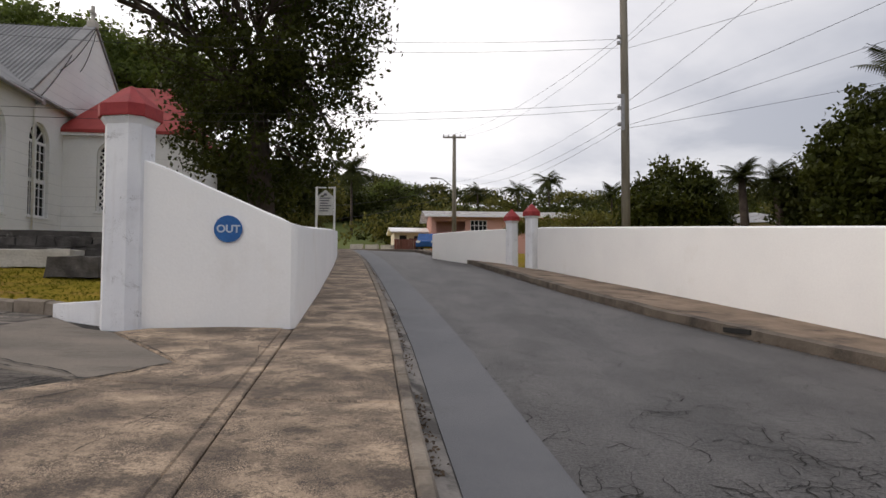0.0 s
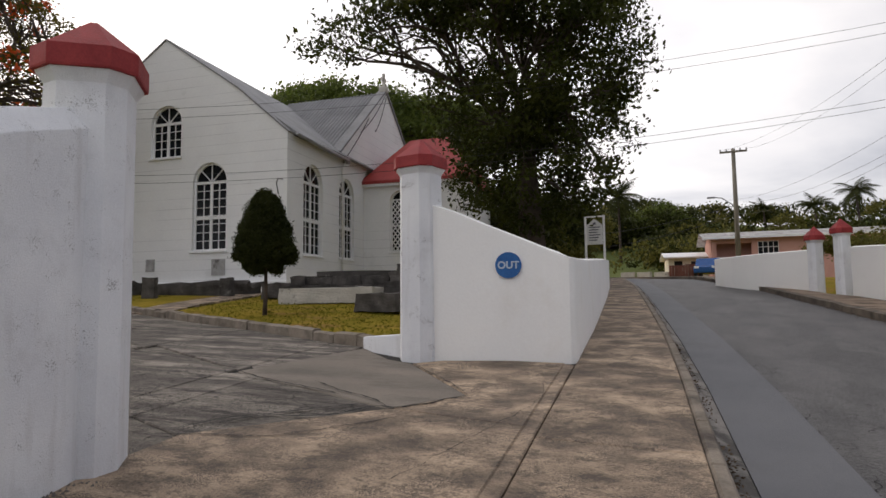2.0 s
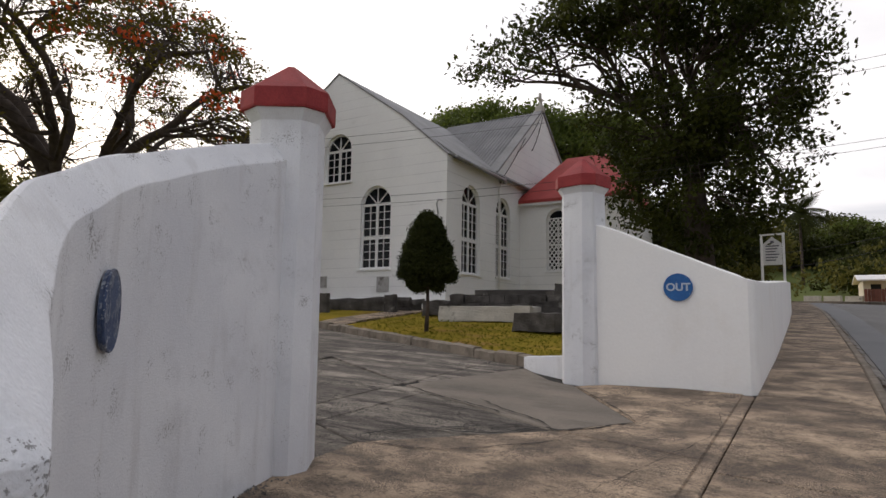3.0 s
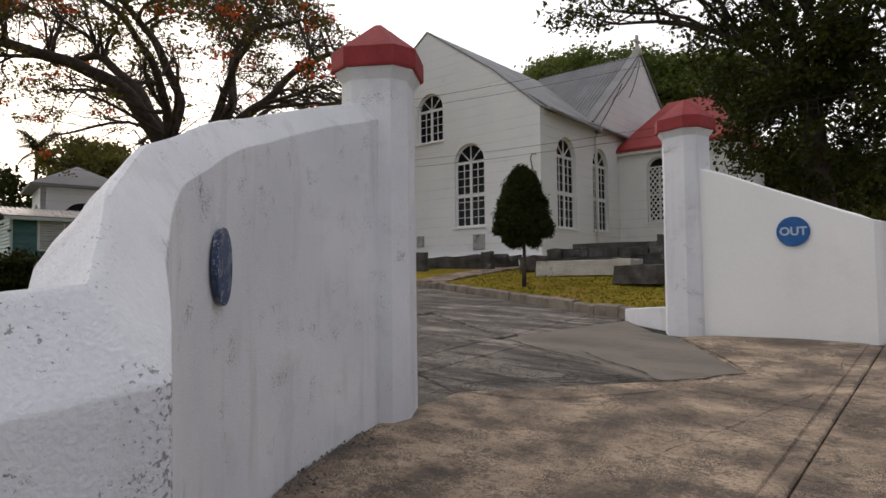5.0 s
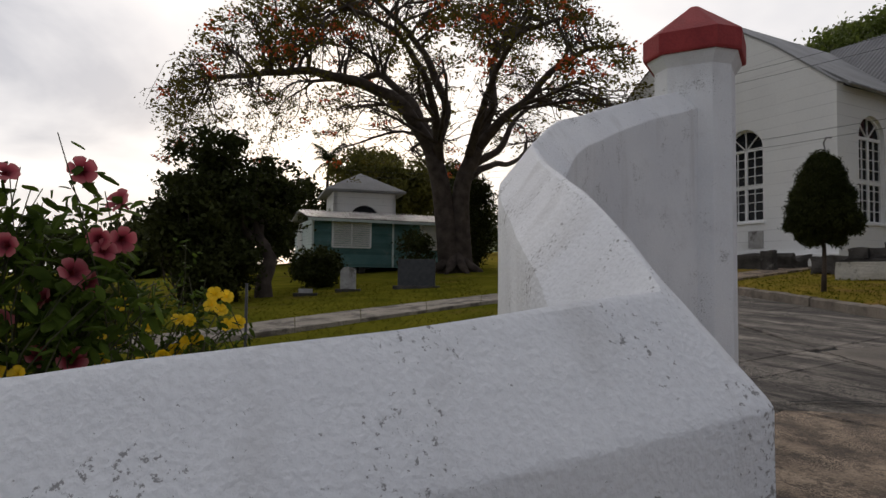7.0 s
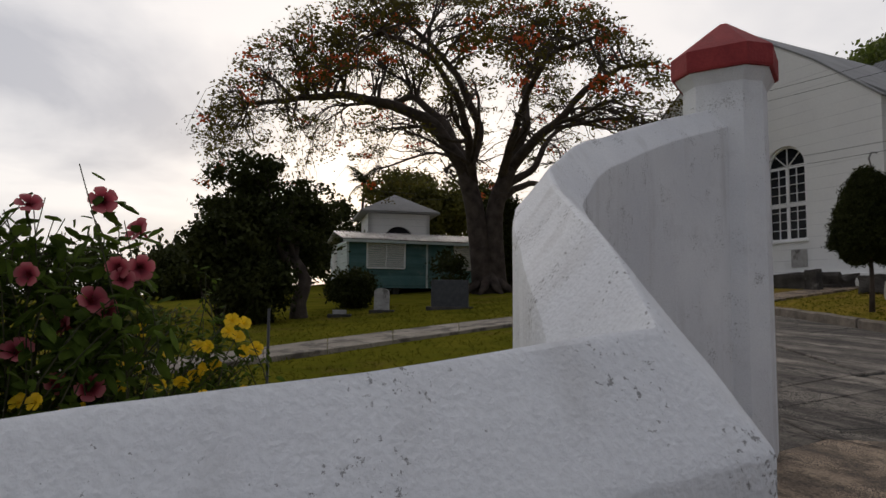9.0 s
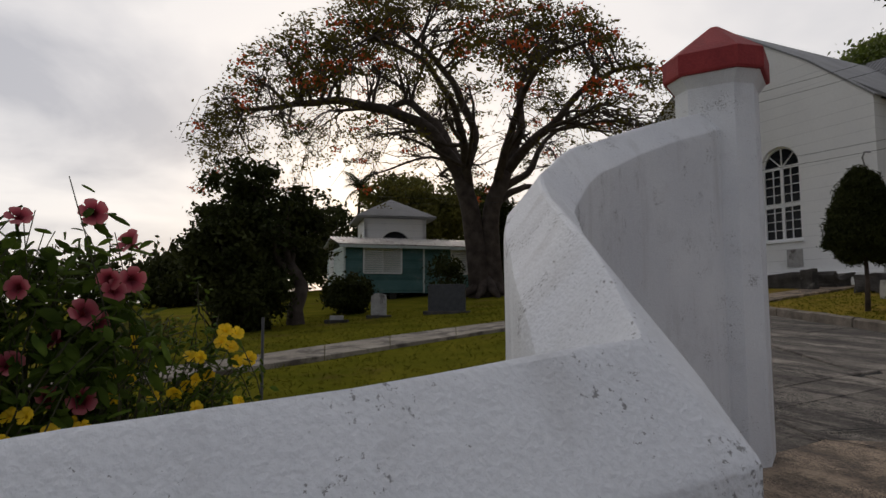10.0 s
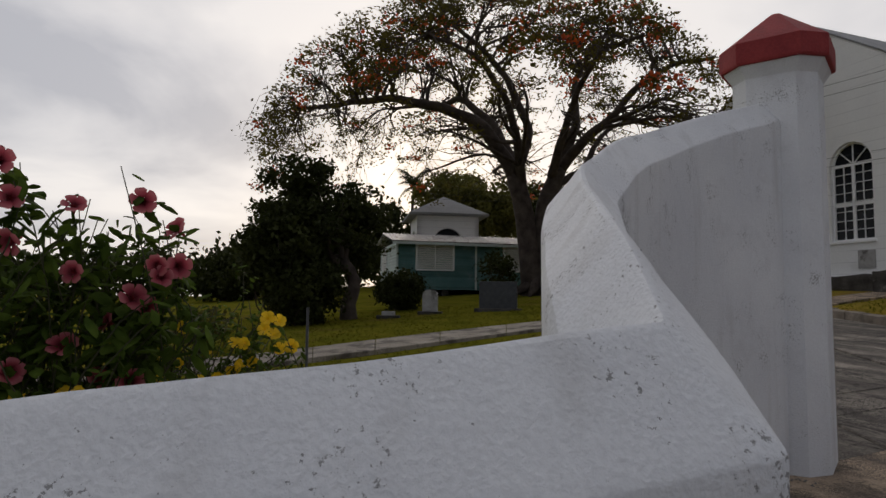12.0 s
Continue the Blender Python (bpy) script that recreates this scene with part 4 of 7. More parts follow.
slot = thing("drain_slot", pose(4.12, 9.5, land(4.12, 9.5)), "dark rectangular drain opening in the kerb face", "drain", kind="structure")
sx0, sy0 = lerp_at(KERB_R, 9.25), 9.25
sx1, sy1 = lerp_at(KERB_R, 9.75), 9.75
sl = math.atan2(sy1 - sy0, sx1 - sx0)
part("opening", box(pose((sx0 + sx1) / 2 - 0.006, 9.5, land((sx0 + sx1) / 2, 9.5) - 0.085, 0, 0, math.degrees(sl)), 0.5, 0.035, 0.075, 0.006), M_CRACK, slot)


# ---- church ----
from mathutils.geometry import tessellate_polygon


def holed(name, outline, holes, m, thick, material, parent, label=""):
    """A wall in the local x-z plane with openings, thickness along local +y."""
    loops = [outline] + holes
    pts = [p for lp in loops for p in lp]
    tris = tessellate_polygon([[Vector((x, z, 0)) for x, z in lp] for lp in loops])
    n = len(pts)
    vs = [m @ Vector((x, 0, z)) for x, z in pts] + [m @ Vector((x, thick, z)) for x, z in pts]
    fs = []
    for t in tris:
        fs += [tuple(t), tuple(i + n for i in reversed(t))]
    k = 0
    for lp in loops:
        c = len(lp)
        for i in range(c):
            a, b = k + i, k + (i + 1) % c
            fs.append((a, b, b + n, a + n))
        k += c
    ob = raw(name, vs, fs, material, parent, label)
    bm = bmesh.new(); bm.from_mesh(ob.data); bmesh.ops.recalc_face_normals(bm, faces=bm.faces); bm.to_mesh(ob.data); bm.free()
    return ob


def arch(cx, z0, w, h, steps=14):
    """Outline of a round-headed opening."""
    r = w / 2
    pts = [(cx - r, z0), (cx + r, z0), (cx + r, z0 + h - r)]
    for k in range(1, steps):
        a = math.pi * k / steps
        pts.append((cx + r * math.cos(a), z0 + h - r + r * math.sin(a)))
    pts.append((cx - r, z0 + h - r))
    return pts


def bars(name, segs, m, material, parent, deep=0.05, label=""):
    """Flat bars (x0, z0, x1, z1, width) in the local x-z plane."""
    bm = bmesh.new()
    for x0, z0, x1, z1, w in segs:
        d = Vector((x1 - x0, 0, z1 - z0))
        ang = math.atan2(d.z, d.x)
        mm = m @ Matrix.Translation(((x0 + x1) / 2, 0, (z0 + z1) / 2)) @ Matrix.Rotation(-ang, 4, "Y")
        bmesh.ops.create_cube(bm, size=1.0, matrix=mm @ Matrix.Diagonal((d.length, deep, w, 1)))
    return part(name, bm, material, parent, label)


def arched_window(parent, m, cx, z0, w, h, lattice=False, rows=4, transom=True):
    """Frame ring, glazing bars, sill and pane of a round-headed window, set back in the wall."""
    mi = m @ Matrix.Translation((0, 0.13, 0))
    r = w / 2
    zs = z0 + h - r
    inner = arch(cx, z0 + 0.075, w - 0.15, h - 0.15)
    win = holed("window", arch(cx, z0, w, h), [inner], mi, 0.08, M_TRIM, parent, "white wooden round-headed window frame")
    bm = bmesh.new()
    f = bm.faces.new([bm.verts.new(mi @ Vector((x, 0.06, z))) for x, z in inner])
    part("pane", bm, M_GLASS, win)
    segs = []
    half = r - 0.07
    if lattice:
        s = 0.29
        zt = zs + half * 0.2
        k = -40
        while k < 60:
            for sg in (1, -1):
                x0, x1 = cx - half, cx + half
                za = z0 + 0.1 + k * s + (0 if sg == 1 else (x1 - x0) * 1.35)
                zb = za + sg * (x1 - x0) * 1.35
                t0, t1 = 0.0, 1.0
                lo, hi = z0 + 0.07, zt
                if (za < lo and zb < lo) or (za > hi and zb > hi):
                    continue
                def cut(t):
                    return x0 + (x1 - x0) * t, za + (zb - za) * t
                ts = sorted(((lo - za) / (zb - za), (hi - za) / (zb - za)))
                t0, t1 = max(0, ts[0]), min(1, ts[1])
                if t1 - t0 > 0.03:
                    segs.append((*cut(t0), *cut(t1), 0.045))
            k += 1
        segs += [(cx - half, zt, cx + half, zt, 0.06), (cx - half, (z0 + zt) / 2, cx + half, (z0 + zt) / 2, 0.07), (cx, z0 + 0.07, cx, zt, 0.05)]
    else:
        segs.append((cx, z0 + 0.07, cx, zs, 0.12))
        segs.append((cx - half, zs, cx + half, zs, 0.11))
        if transom:
            zm = z0 + (zs - z0) * 0.48
            segs.append((cx - half, zm, cx + half, zm, 0.13))
        for sg in (-1, 1):
            segs.append((cx + sg * half * 0.5, z0 + 0.07, cx + sg * half * 0.5, zs, 0.024))
        for k in range(1, rows * 2):
            z = z0 + 0.07 + (zs - z0 - 0.07) * k / (rows * 2)
            segs.append((cx - half, z, cx + half, z, 0.022))
        for k in range(1, 4):
            a = math.pi * k / 4
            segs.append((cx + 0.05 * math.cos(a), zs + 0.05 * math.sin(a), cx + half * math.cos(a), zs + half * math.sin(a), 0.03))
    for sg_ in segs:
        bars("glazing_bar", [sg_], mi @ Matrix.Translation((0, 0.03, 0)), M_TRIM, win, 0.05)
    part("sill", box(m @ Matrix.Translation((cx, 0.06, z0 - 0.09)), w + 0.16, 0.26, 0.09, 0.012), M_TRIM, win)
    # raised surround
    return win


CK = Matrix(((0.9954, -0.096, 0, -15.05), (0.096, 0.9954, 0, 20.3), (0, 0, 1, 0), (0, 0, 0, 1)))
church = thing("church", CK, "large white-plastered church with round-headed windows and grey roofs", "church")
W2, BASE = 11.68, 1.2
front = CK
outline = [(-W2, BASE), (0, BASE), (0, 8.27), (-2.25, 10.20), (-W2 / 2, 12.71), (-W2 + 2.25, 10.20), (-W2, 8.27)]
wins_f = [(-3.55, 3.72, 1.60, 3.58, 4, True), (-5.74, 7.66, 1.52, 2.22, 2, False), (-8.1, 3.72, 1.60, 3.58, 4, True)]
holed("front_wall", outline, [arch(c, z, w, h) for c, z, w, h, r, t in wins_f], front, 0.4, M_CHURCH, church)
for c, z, w, h, r, t in wins_f:
    arched_window(church, front, c, z, w, h, rows=r, transom=t)
side = CK @ Matrix.Rotation(radians(90), 4, "Z")
outline = [(0.4, BASE), (24, BASE), (24, 8.2), (15.3, 8.2), (15.3, 8.5), (9.92, 13.0), (4.55, 8.5), (4.55, 8.2), (0.4, 8.2)]
wins_s = [(2.06, 3.55, 1.62, 3.80), (5.20, 3.60, 1.55, 3.74), (13.6, 3.7, 1.5, 3.6)]
holed("side_wall", outline, [arch(c, z, w, h) for c, z, w, h in wins_s], side, 0.4, M_CHURCH, church)
for c, z, w, h in wins_s:
    arched_window(church, side, c, z, w, h)
part("far_side_wall", box(CK @ Matrix.Translation((-W2 + 0.2, 12.2, BASE)), 0.4, 23.6, 7.0), M_CHURCH, church)
part("rear_wall", box(CK @ Matrix.Translation((-W2 / 2, 23.8, BASE)), W2 - 0.8, 0.4, 7.0), M_CHURCH, church)


def roof_slab(name, p0, p1, p2, p3, m, material, parent, thick=0.12):
    """A roof plane from four local corners."""
    a = [Vector(p) for p in (p0, p1, p2, p3)]
    nn = (a[1] - a[0]).cross(a[3] - a[0]).normalized()
    if nn.z < 0:
        nn = -nn
    vs = [m @ p for p in a] + [m @ (p + nn * thick) for p in a]
    return raw(name, vs, [(3, 2, 1, 0), (4, 5, 6, 7), (0, 1, 5, 4), (1, 2, 6, 5), (2, 3, 7, 6), (3, 0, 4, 7)], material, parent)


def ribs(p0, p1, p2, p3, m, material, parent, n, w=0.05, h=0.05, name="sheet_ribs"):
    """Raised seams running down a roof plane from edge p0-p1 to edge p3-p2."""
    a = [Vector(p) for p in (p0, p1, p2, p3)]
    nn = (a[1] - a[0]).cross(a[3] - a[0]).normalized()
    if nn.z < 0:
        nn = -nn
    vs, fs = [], []
    e = (a[1] - a[0]).normalized() * w / 2
    for k in range(n + 1):
        t = k / n
        q0, q1 = a[0].lerp(a[1], t), a[3].lerp(a[2], t)
        s = len(vs)
        for q in (q0, q1):
            vs += [m @ (q - e + nn * 0.1), m @ (q + nn * (0.12 + h)), m @ (q + e + nn * 0.1)]
        fs += [(s, s + 1, s + 4, s + 3), (s + 1, s + 2, s + 5, s + 4)]
    return raw(name, vs, fs, material, parent)


RX = -W2 / 2
rp = [(0.25, 0.35, 8.12), (0.25, 24.2, 8.12), (RX, 24.2, 12.62), (RX, 0.35, 12.62)]
roof_slab("nave_roof", *rp, CK, M_ROOFGREY, church)
ribs((rp[0]), (rp[1]), (rp[2]), (rp[3]), CK, M_ROOFGREY, church, 60, 0.04, 0.0)
roof_slab("nave_roof", (-W2 - 0.25, 0.35, 8.12), (-W2 - 0.25, 24.2, 8.12), (RX, 24.2, 12.62), (RX, 0.35, 12.62), CK, M_ROOFGREY, church)
tp = [(-0.35, 4.62, 8.5), (-0.35, 9.92, 12.85), (RX, 9.92, 12.85), (RX, 4.62, 8.5)]
roof_slab("transept_roof", *tp, CK, M_ROOFGREY, church)
roof_slab("transept_roof", (-0.35, 15.2, 8.5), (-0.35, 9.92, 12.85), (RX, 9.92, 12.85), (RX, 15.2, 8.5), CK, M_ROOFGREY, church)
ribs((-0.35, 4.62, 8.5), (RX, 4.62, 8.5), (RX, 9.92, 12.85), (-0.35, 9.92, 12.85), CK, M_ROOFGREY, church, 26, 0.10, 0.05)
# copings of the gables
for (x0, z0), (x1, z1) in (((-2.25, 10.2), (0.05, 8.22)), ((RX, 12.71), (-2.25, 10.2)), ((RX, 12.71), (-W2 + 2.25, 10.2)), ((-W2 + 2.25, 10.2), (-W2 - 0.05, 8.22))):
    bars("gable_coping", [(x0, z0 + 0.03, x1, z1 + 0.03, 0.06)], CK @ Matrix.Translation((0, 0.19, 0)), M_ROOFGREY, church, 0.46)
for (y0, z0), (y1, z1) in (((4.4, 8.45), (9.92, 13.08)), ((15.45, 8.45), (9.92, 13.08))):
    bars("gable_coping", [(y0, z0, y1, z1, 0.09)], side @ Matrix.Translation((0, 0.16, 0)), M_ROOFGREY, church, 0.5)
# gable cross
bm = box(CK @ Matrix.Translation((-0.1, 9.92, 12.95)), 0.42, 0.42, 0.35, 0.05)
add_box(bm, CK @ Matrix.Translation((-0.1, 9.92, 13.28)), 0.13, 0.16, 0.75, 0.02)
add_box(bm, CK @ Matrix.Translation((-0.1, 9.92, 13.62)), 0.13, 0.55, 0.15, 0.02)
part("gable_cross", bm, M_STONELT, church, "pale stone cross")
# gutter and downpipes
tube("gutter", [CK @ Vector((0.32, 0.2, 8.16)), CK @ Vector((0.32, 4.6, 8.06))], 0.08, M_METAL, church)
tube("downpipe", [CK @ Vector((0.3, 4.62, 8.1)), CK @ Vector((0.07, 4.6, 7.7)), CK @ Vector((0.07, 4.6, 2.2))], 0.05, M_CHURCH, church)
part("rain_hopper", box(CK @ Matrix.Translation((0.2, 4.75, 7.95)), 0.28, 0.3, 0.3, 0.03), M_METAL, church)
tube("lamp_arm", [CK @ Vector((-0.35, -0.05, 5.8)), CK @ Vector((-0.35, -0.2, 6.2)), CK @ Vector((-0.2, -0.3, 6.35)), CK @ Vector((0.0, -0.35, 6.3))], 0.03, M_METAL, church)
# loose cables hanging on the transept gable
for y0, z0, y1, z1, sag in ((9.9, 12.9, 6.6, 9.9, 0.5), (9.9, 12.7, 8.4, 10.4, 0.5), (7.6, 10.9, 5.0, 8.3, 0.2)):
    tube("cable", [CK @ Vector((0.06, y0 + (y1 - y0) * f, z0 + (z1 - z0) * f - sag * 4 * f * (1 - f) * 0.5)) for f in (0, 0.2, 0.4, 0.6, 0.8, 1)], 0.018, M_WIRE, church, 5)
# vents and tablets low on the front
for c, w, z0, h in ((-3.05, 0.62, 2.72, 0.64), (-6.35, 0.42, 2.95, 0.5)):
    part("wall_tablet", box(front @ Matrix.Translation((c, -0.02, z0)), w, 0.05, h, 0.01), M_MARBLE, church, "grey stone tablet")
part("plinth", box(CK @ Matrix.Translation((-W2 / 2, -0.07, BASE)), W2 + 0.2, 0.2, 1.25, 0.03), M_CHURCH, church)

# vestry with a hipped red roof
holed("vestry_wall", [(0.0, BASE), (5.2, BASE), (5.2, 7.55), (0.0, 7.55)], [arch(1.92, 4.02, 1.1, 3.0)], CK @ Matrix.Translation((0, 7.1, 0)), 0.35, M_CHURCH, church)
arched_window(church, CK @ Matrix.Translation((0, 7.1, 0)), 1.92, 4.02, 1.1, 3.0, lattice=True)
part("vestry_wall", box(CK @ Matrix.Translation((5.02, 9.6, BASE)), 0.35, 4.3, 6.35), M_CHURCH, church)
part("vestry_wall", box(CK @ Matrix.Translation((2.6, 11.95, BASE)), 5.2, 0.35, 6.35), M_CHURCH, church)
v0, v1, v2, v3 = (-0.15, 6.85, 7.5), (5.5, 6.85, 7.5), (5.5, 12.4, 7.5), (-0.15, 12.4, 7.5)
r0, r1 = (1.55, 9.6, 10.1), (3.6, 9.6, 10.1)
bm = bmesh.new()
q = [bm.verts.new(CK @ Vector(p)) for p in (v0, v1, v2, v3, r0, r1)]
lo = [bm.verts.new(CK @ (Vector(p) - Vector((0, 0, 0.14)))) for p in (v0, v1, v2, v3)]
for f in ((q[0], q[1], q[5], q[4]), (q[1], q[2], q[5]), (q[2], q[3], q[4], q[5]), (q[3], q[0], q[4])):
    bm.faces.new(f)
for k in range(4):
    bm.faces.new((q[k], lo[k], lo[(k + 1) % 4], q[(k + 1) % 4]))
bm.faces.new((lo[0], lo[3], lo[2], lo[1]))
bmesh.ops.recalc_face_normals(bm, faces=bm.faces)
part("vestry_roof", bm, M_REDROOF, church, "red painted hipped roof")
bars("eave_board", [(-0.12, 7.30, 5.48, 7.30, 0.12)], CK @ Matrix.Translation((0, 6.93, 0)), M_TRIM, church, 0.06)


# ---- graves and stonework in the yard ----
def stone_block(name, x, y, turn, sx, sy, h, material, label, category, rough=0.03, steps=()):
    t = thing(name, pose(x, y, land(x, y) - 0.05, 0, 0, turn), label, category)
    levels = [(sx, sy, 0.0, h)] if not steps else steps
    for a, b, z, hh in levels:
        bm = bmesh.new()
        bmesh.ops.create_cube(bm, size=1.0, matrix=t.matrix_basis @ Matrix.Translation((0, 0, z + hh / 2)) @ Matrix.Diagonal((a, b, hh, 1)))
        bmesh.ops.subdivide_edges(bm, edges=bm.edges[:], cuts=5, use_grid_fill=True)
        for v in bm.verts:
            v.co += rough * noise.noise_vector(v.co * 2.9)
        part("block", bm, material, t)
    return t


stone_block("tomb_plinth", -10.55, 16.5, 10, 2.9, 1.1, 0.45, M_STONELT, "pale plastered grave plinth, stained and cracked, on the grass", "grave", 0.05)
stone_block("chest_tomb", -7.35, 14.5, -15, 1.3, 1.7, 0.45, M_STONE, "dark weathered chest tomb beside the gate pillar", "grave", 0.06)


def rubble_tomb(x, y, turn, sx, sy, courses, label, seed, tilt=0.0):
    """Courses of rough dark stones round a core, with a broken ledger slab on top."""
    rng = np.random.default_rng(seed)
    t = thing("stepped_tomb", pose(x, y, land(x, y) - 0.05, 0, 0, turn), label, "grave")
    m = t.matrix_basis

    def rough_stone(name, mm, a, b, h):
        bm = bmesh.new()
        bmesh.ops.create_cube(bm, size=1.0, matrix=mm @ Matrix.Translation((0, 0, h / 2)) @ Matrix.Diagonal((a, b, h, 1)))
        bmesh.ops.subdivide_edges(bm, edges=bm.edges[:], cuts=2, use_grid_fill=True)
        for v in bm.verts:
            v.co += 0.05 * Vector(noise.noise_vector(v.co * 3.7))
        part(name, bm, M_STONE, t)
    z = 0.0
    for k in range(courses):
        w, d = sx - 0.32 * k, sy - 0.26 * k
        h = rng.uniform(0.20, 0.30)
        rough_stone("core", m @ Matrix.Translation((0, 0, z)), w - 0.25, d - 0.25, h)
        for sg, along in ((-1, w), (1, w)):
            u = -along / 2
            while u < along / 2 - 0.1:
                a = min(rng.uniform(0.4, 1.0), along / 2 - u)
                rough_stone("stone", m @ Matrix.Translation((u + a / 2, sg * (d / 2 - 0.12) + rng.normal(0, 0.03), z)) @ pose(0, 0, 0, 0, rng.normal(0, 2), rng.normal(0, 4)), a - 0.02, 0.3, h + rng.uniform(-0.05, 0.04))
                u += a
        for sg in (-1, 1):
            rough_stone("stone", m @ Matrix.Translation((sg * (w / 2 - 0.12), 0, z)), 0.28, d - 0.35, h)
        z += h
    rough_stone("ledger", m @ Matrix.Translation((0.1, 0, z + 0.02)) @ pose(0, 0, 0, 0, tilt, 6), sx * 0.55, sy * 0.55, 0.14)
    return t


rubble_tomb(-10.7, 18.3, 6, 4.8, 2.0, 3, "broad dark stepped stone tomb before the church", 71)
rubble_tomb(-8.0, 18.5, 12, 3.3, 2.0, 4, "dark stone tomb with a broken slab leaning on top", 72, -9.0)
rubble_tomb(-9.2, 17.4, 12, 3.8, 0.9, 1, "low course of dark broken grave stones on the grass", 73, 4.0)
stone_block("ledger_stone", -12.9, 17.9, 8, 1.9, 1.0, 0.5, M_STONE, "low dark ledger tomb near the church wall", "grave", 0.1)
stone_block("rubble_edging", -17.6, 18.7, 4, 4.6, 0.8, 0.45, M_STONE, "rough grey rubble edging along the church wall", "stonework", 0.16)
stone_block("rubble_edging", -22.3, 18.0, 5, 4.0, 0.8, 0.45, M_STONE, "rough grey rubble edging along the church wall", "stonework", 0.16)
stone_block("small_headstone", -18.2, 16.8, 10, 0.5, 0.2, 0.75, M_STONE, "small dark upright headstone on the grass", "grave", 0.03)
stone_block("small_headstone", -15.5, 17.6, -8, 0.5, 0.2, 0.7, M_STONE, "small dark upright headstone on the grass", "grave", 0.03)


def headstone(name, x, y, turn, w, h, d, material, label, round_top):
    t = thing(name, pose(x, y, land(x, y) - 0.08, 0, 0, turn), label, "gravestone")
    if round_top:
        out = [(-w / 2, 0), (w / 2, 0), (w / 2, h - w * 0.3)] + [(w / 2 * math.cos(math.pi * k / 10), h - w * 0.3 + w * 0.3 * math.sin(math.pi * k / 10)) for k in range(1, 10)] + [(-w / 2, h - w * 0.3)]
    else:
        out = [(-w / 2, 0), (w / 2, 0), (w / 2, h), (-w / 2, h)]
    prism("stone", out, t.matrix_basis @ Matrix.Translation((0, -d / 2, 0)), d, material, t, bevel=0.015)
    part("base", box(t.matrix_basis, w + 0.3, d + 0.25, 0.13, 0.01), M_STONE, t)
    return t


headstone("headstone", -20.0, 7.1, 66, 1.22, 1.0, 0.18, M_GRANITE, "wide polished dark granite headstone on the lawn", False)
headstone("headstone", -20.9, 5.05, 70, 0.5, 0.85, 0.14, M_MARBLE, "weathered grey round-topped headstone on the lawn", True)
headstone("headstone", -20.5, 3.6, 72, 0.42, 0.26, 0.16, M_MARBLE, "small pale marker stone on the lawn", False)

# ---- teal chattel house ----
SH = pose(-33.5, 10.25, 1.45, 0, 0, 90)
shed = thing("chattel_house", SH, "small teal clapboard house with louvred shutters and a rusty tin roof", "house")
SW, SD, SZ0, SZ1 = 8.0, 5.2, 0.5, 3.0


def boards(m, width, z0, z1, material, name, skip=()):
    n = int((z1 - z0) / 0.16)
    for k in range(n):
        z = z0 + (z1 - z0) * k / n
        hh = (z1 - z0) / n
        bm = bmesh.new()
        w = width / 2
        vs = [m @ Vector(p) for p in ((-w, -0.075, z), (w, -0.075, z), (w, -0.004, z + hh), (-w, -0.004, z + hh), (-w, 0.03, z), (w, 0.03, z), (w, 0.03, z + hh), (-w, 0.03, z + hh))]
        q = [bm.verts.new(v) for v in vs]
        for f in ((0, 1, 2, 3), (4, 7, 6, 5), (0, 4, 5, 1), (1, 5, 6, 2), (2, 6, 7, 3), (3, 7, 4, 0)):
            bm.faces.new([q[i] for i in f])
        part("board", bm, material, shed)


fm = SH @ Matrix.Rotation(radians(0), 4, "Z") @ Matrix.Translation((0, 0, 0))
boards(fm, SW, SZ0, SZ1, M_TEAL, "front")
lm = SH @ Matrix.Translation((-SW / 2, SD / 2, 0)) @ Matrix.Rotation(radians(-90), 4, "Z")
boards(lm, SD, SZ0, SZ1, M_PALE, "side")
part("body", box(SH @ Matrix.Translation((0, SD / 2, SZ0)), SW - 0.1, SD - 0.1, SZ1 - SZ0), M_TEAL, shed)
for x in (-SW / 2, 0.36, SW / 2):
    part("corner_board", box(SH @ Matrix.Translation((x, -0.06, SZ0)), 0.10, 0.05, SZ1 - SZ0), M_PALE, shed)
for x in (-3.7, -1.3, 1.2, 3.7):
    for y in (0.3, SD - 0.3):
        part("pier", box(SH @ Matrix.Translation((x, y, -0.3)), 0.35, 0.35, 0.8), M_STONE, shed)


def louvre(m, w, h, n, parent):
    sh = bars("shutter", [(-w / 2, 0, w / 2, 0, 0.09), (-w / 2, h, w / 2, h, 0.09), (-w / 2, 0, -w / 2, h, 0.09), (w / 2, 0, w / 2, h, 0.09), (0, 0, 0, h, 0.06)], m, M_TRIM, parent, 0.09, "white louvred shutter frame")
    for sd in (-1, 1):
        for k in range(n):
            z = 0.06 + (h - 0.12) * (k + 0.5) / n
            bm = bmesh.new()
            bmesh.ops.create_cube(bm, size=1.0, matrix=m @ Matrix.Translation((sd * w / 4, 0, z)) @ Matrix.Rotation(radians(38), 4, "X") @ Matrix.Diagonal((w / 2 - 0.07, 0.02, (h - 0.1) / n * 0.92, 1)))
            part("slat", bm, M_TRIM, sh)


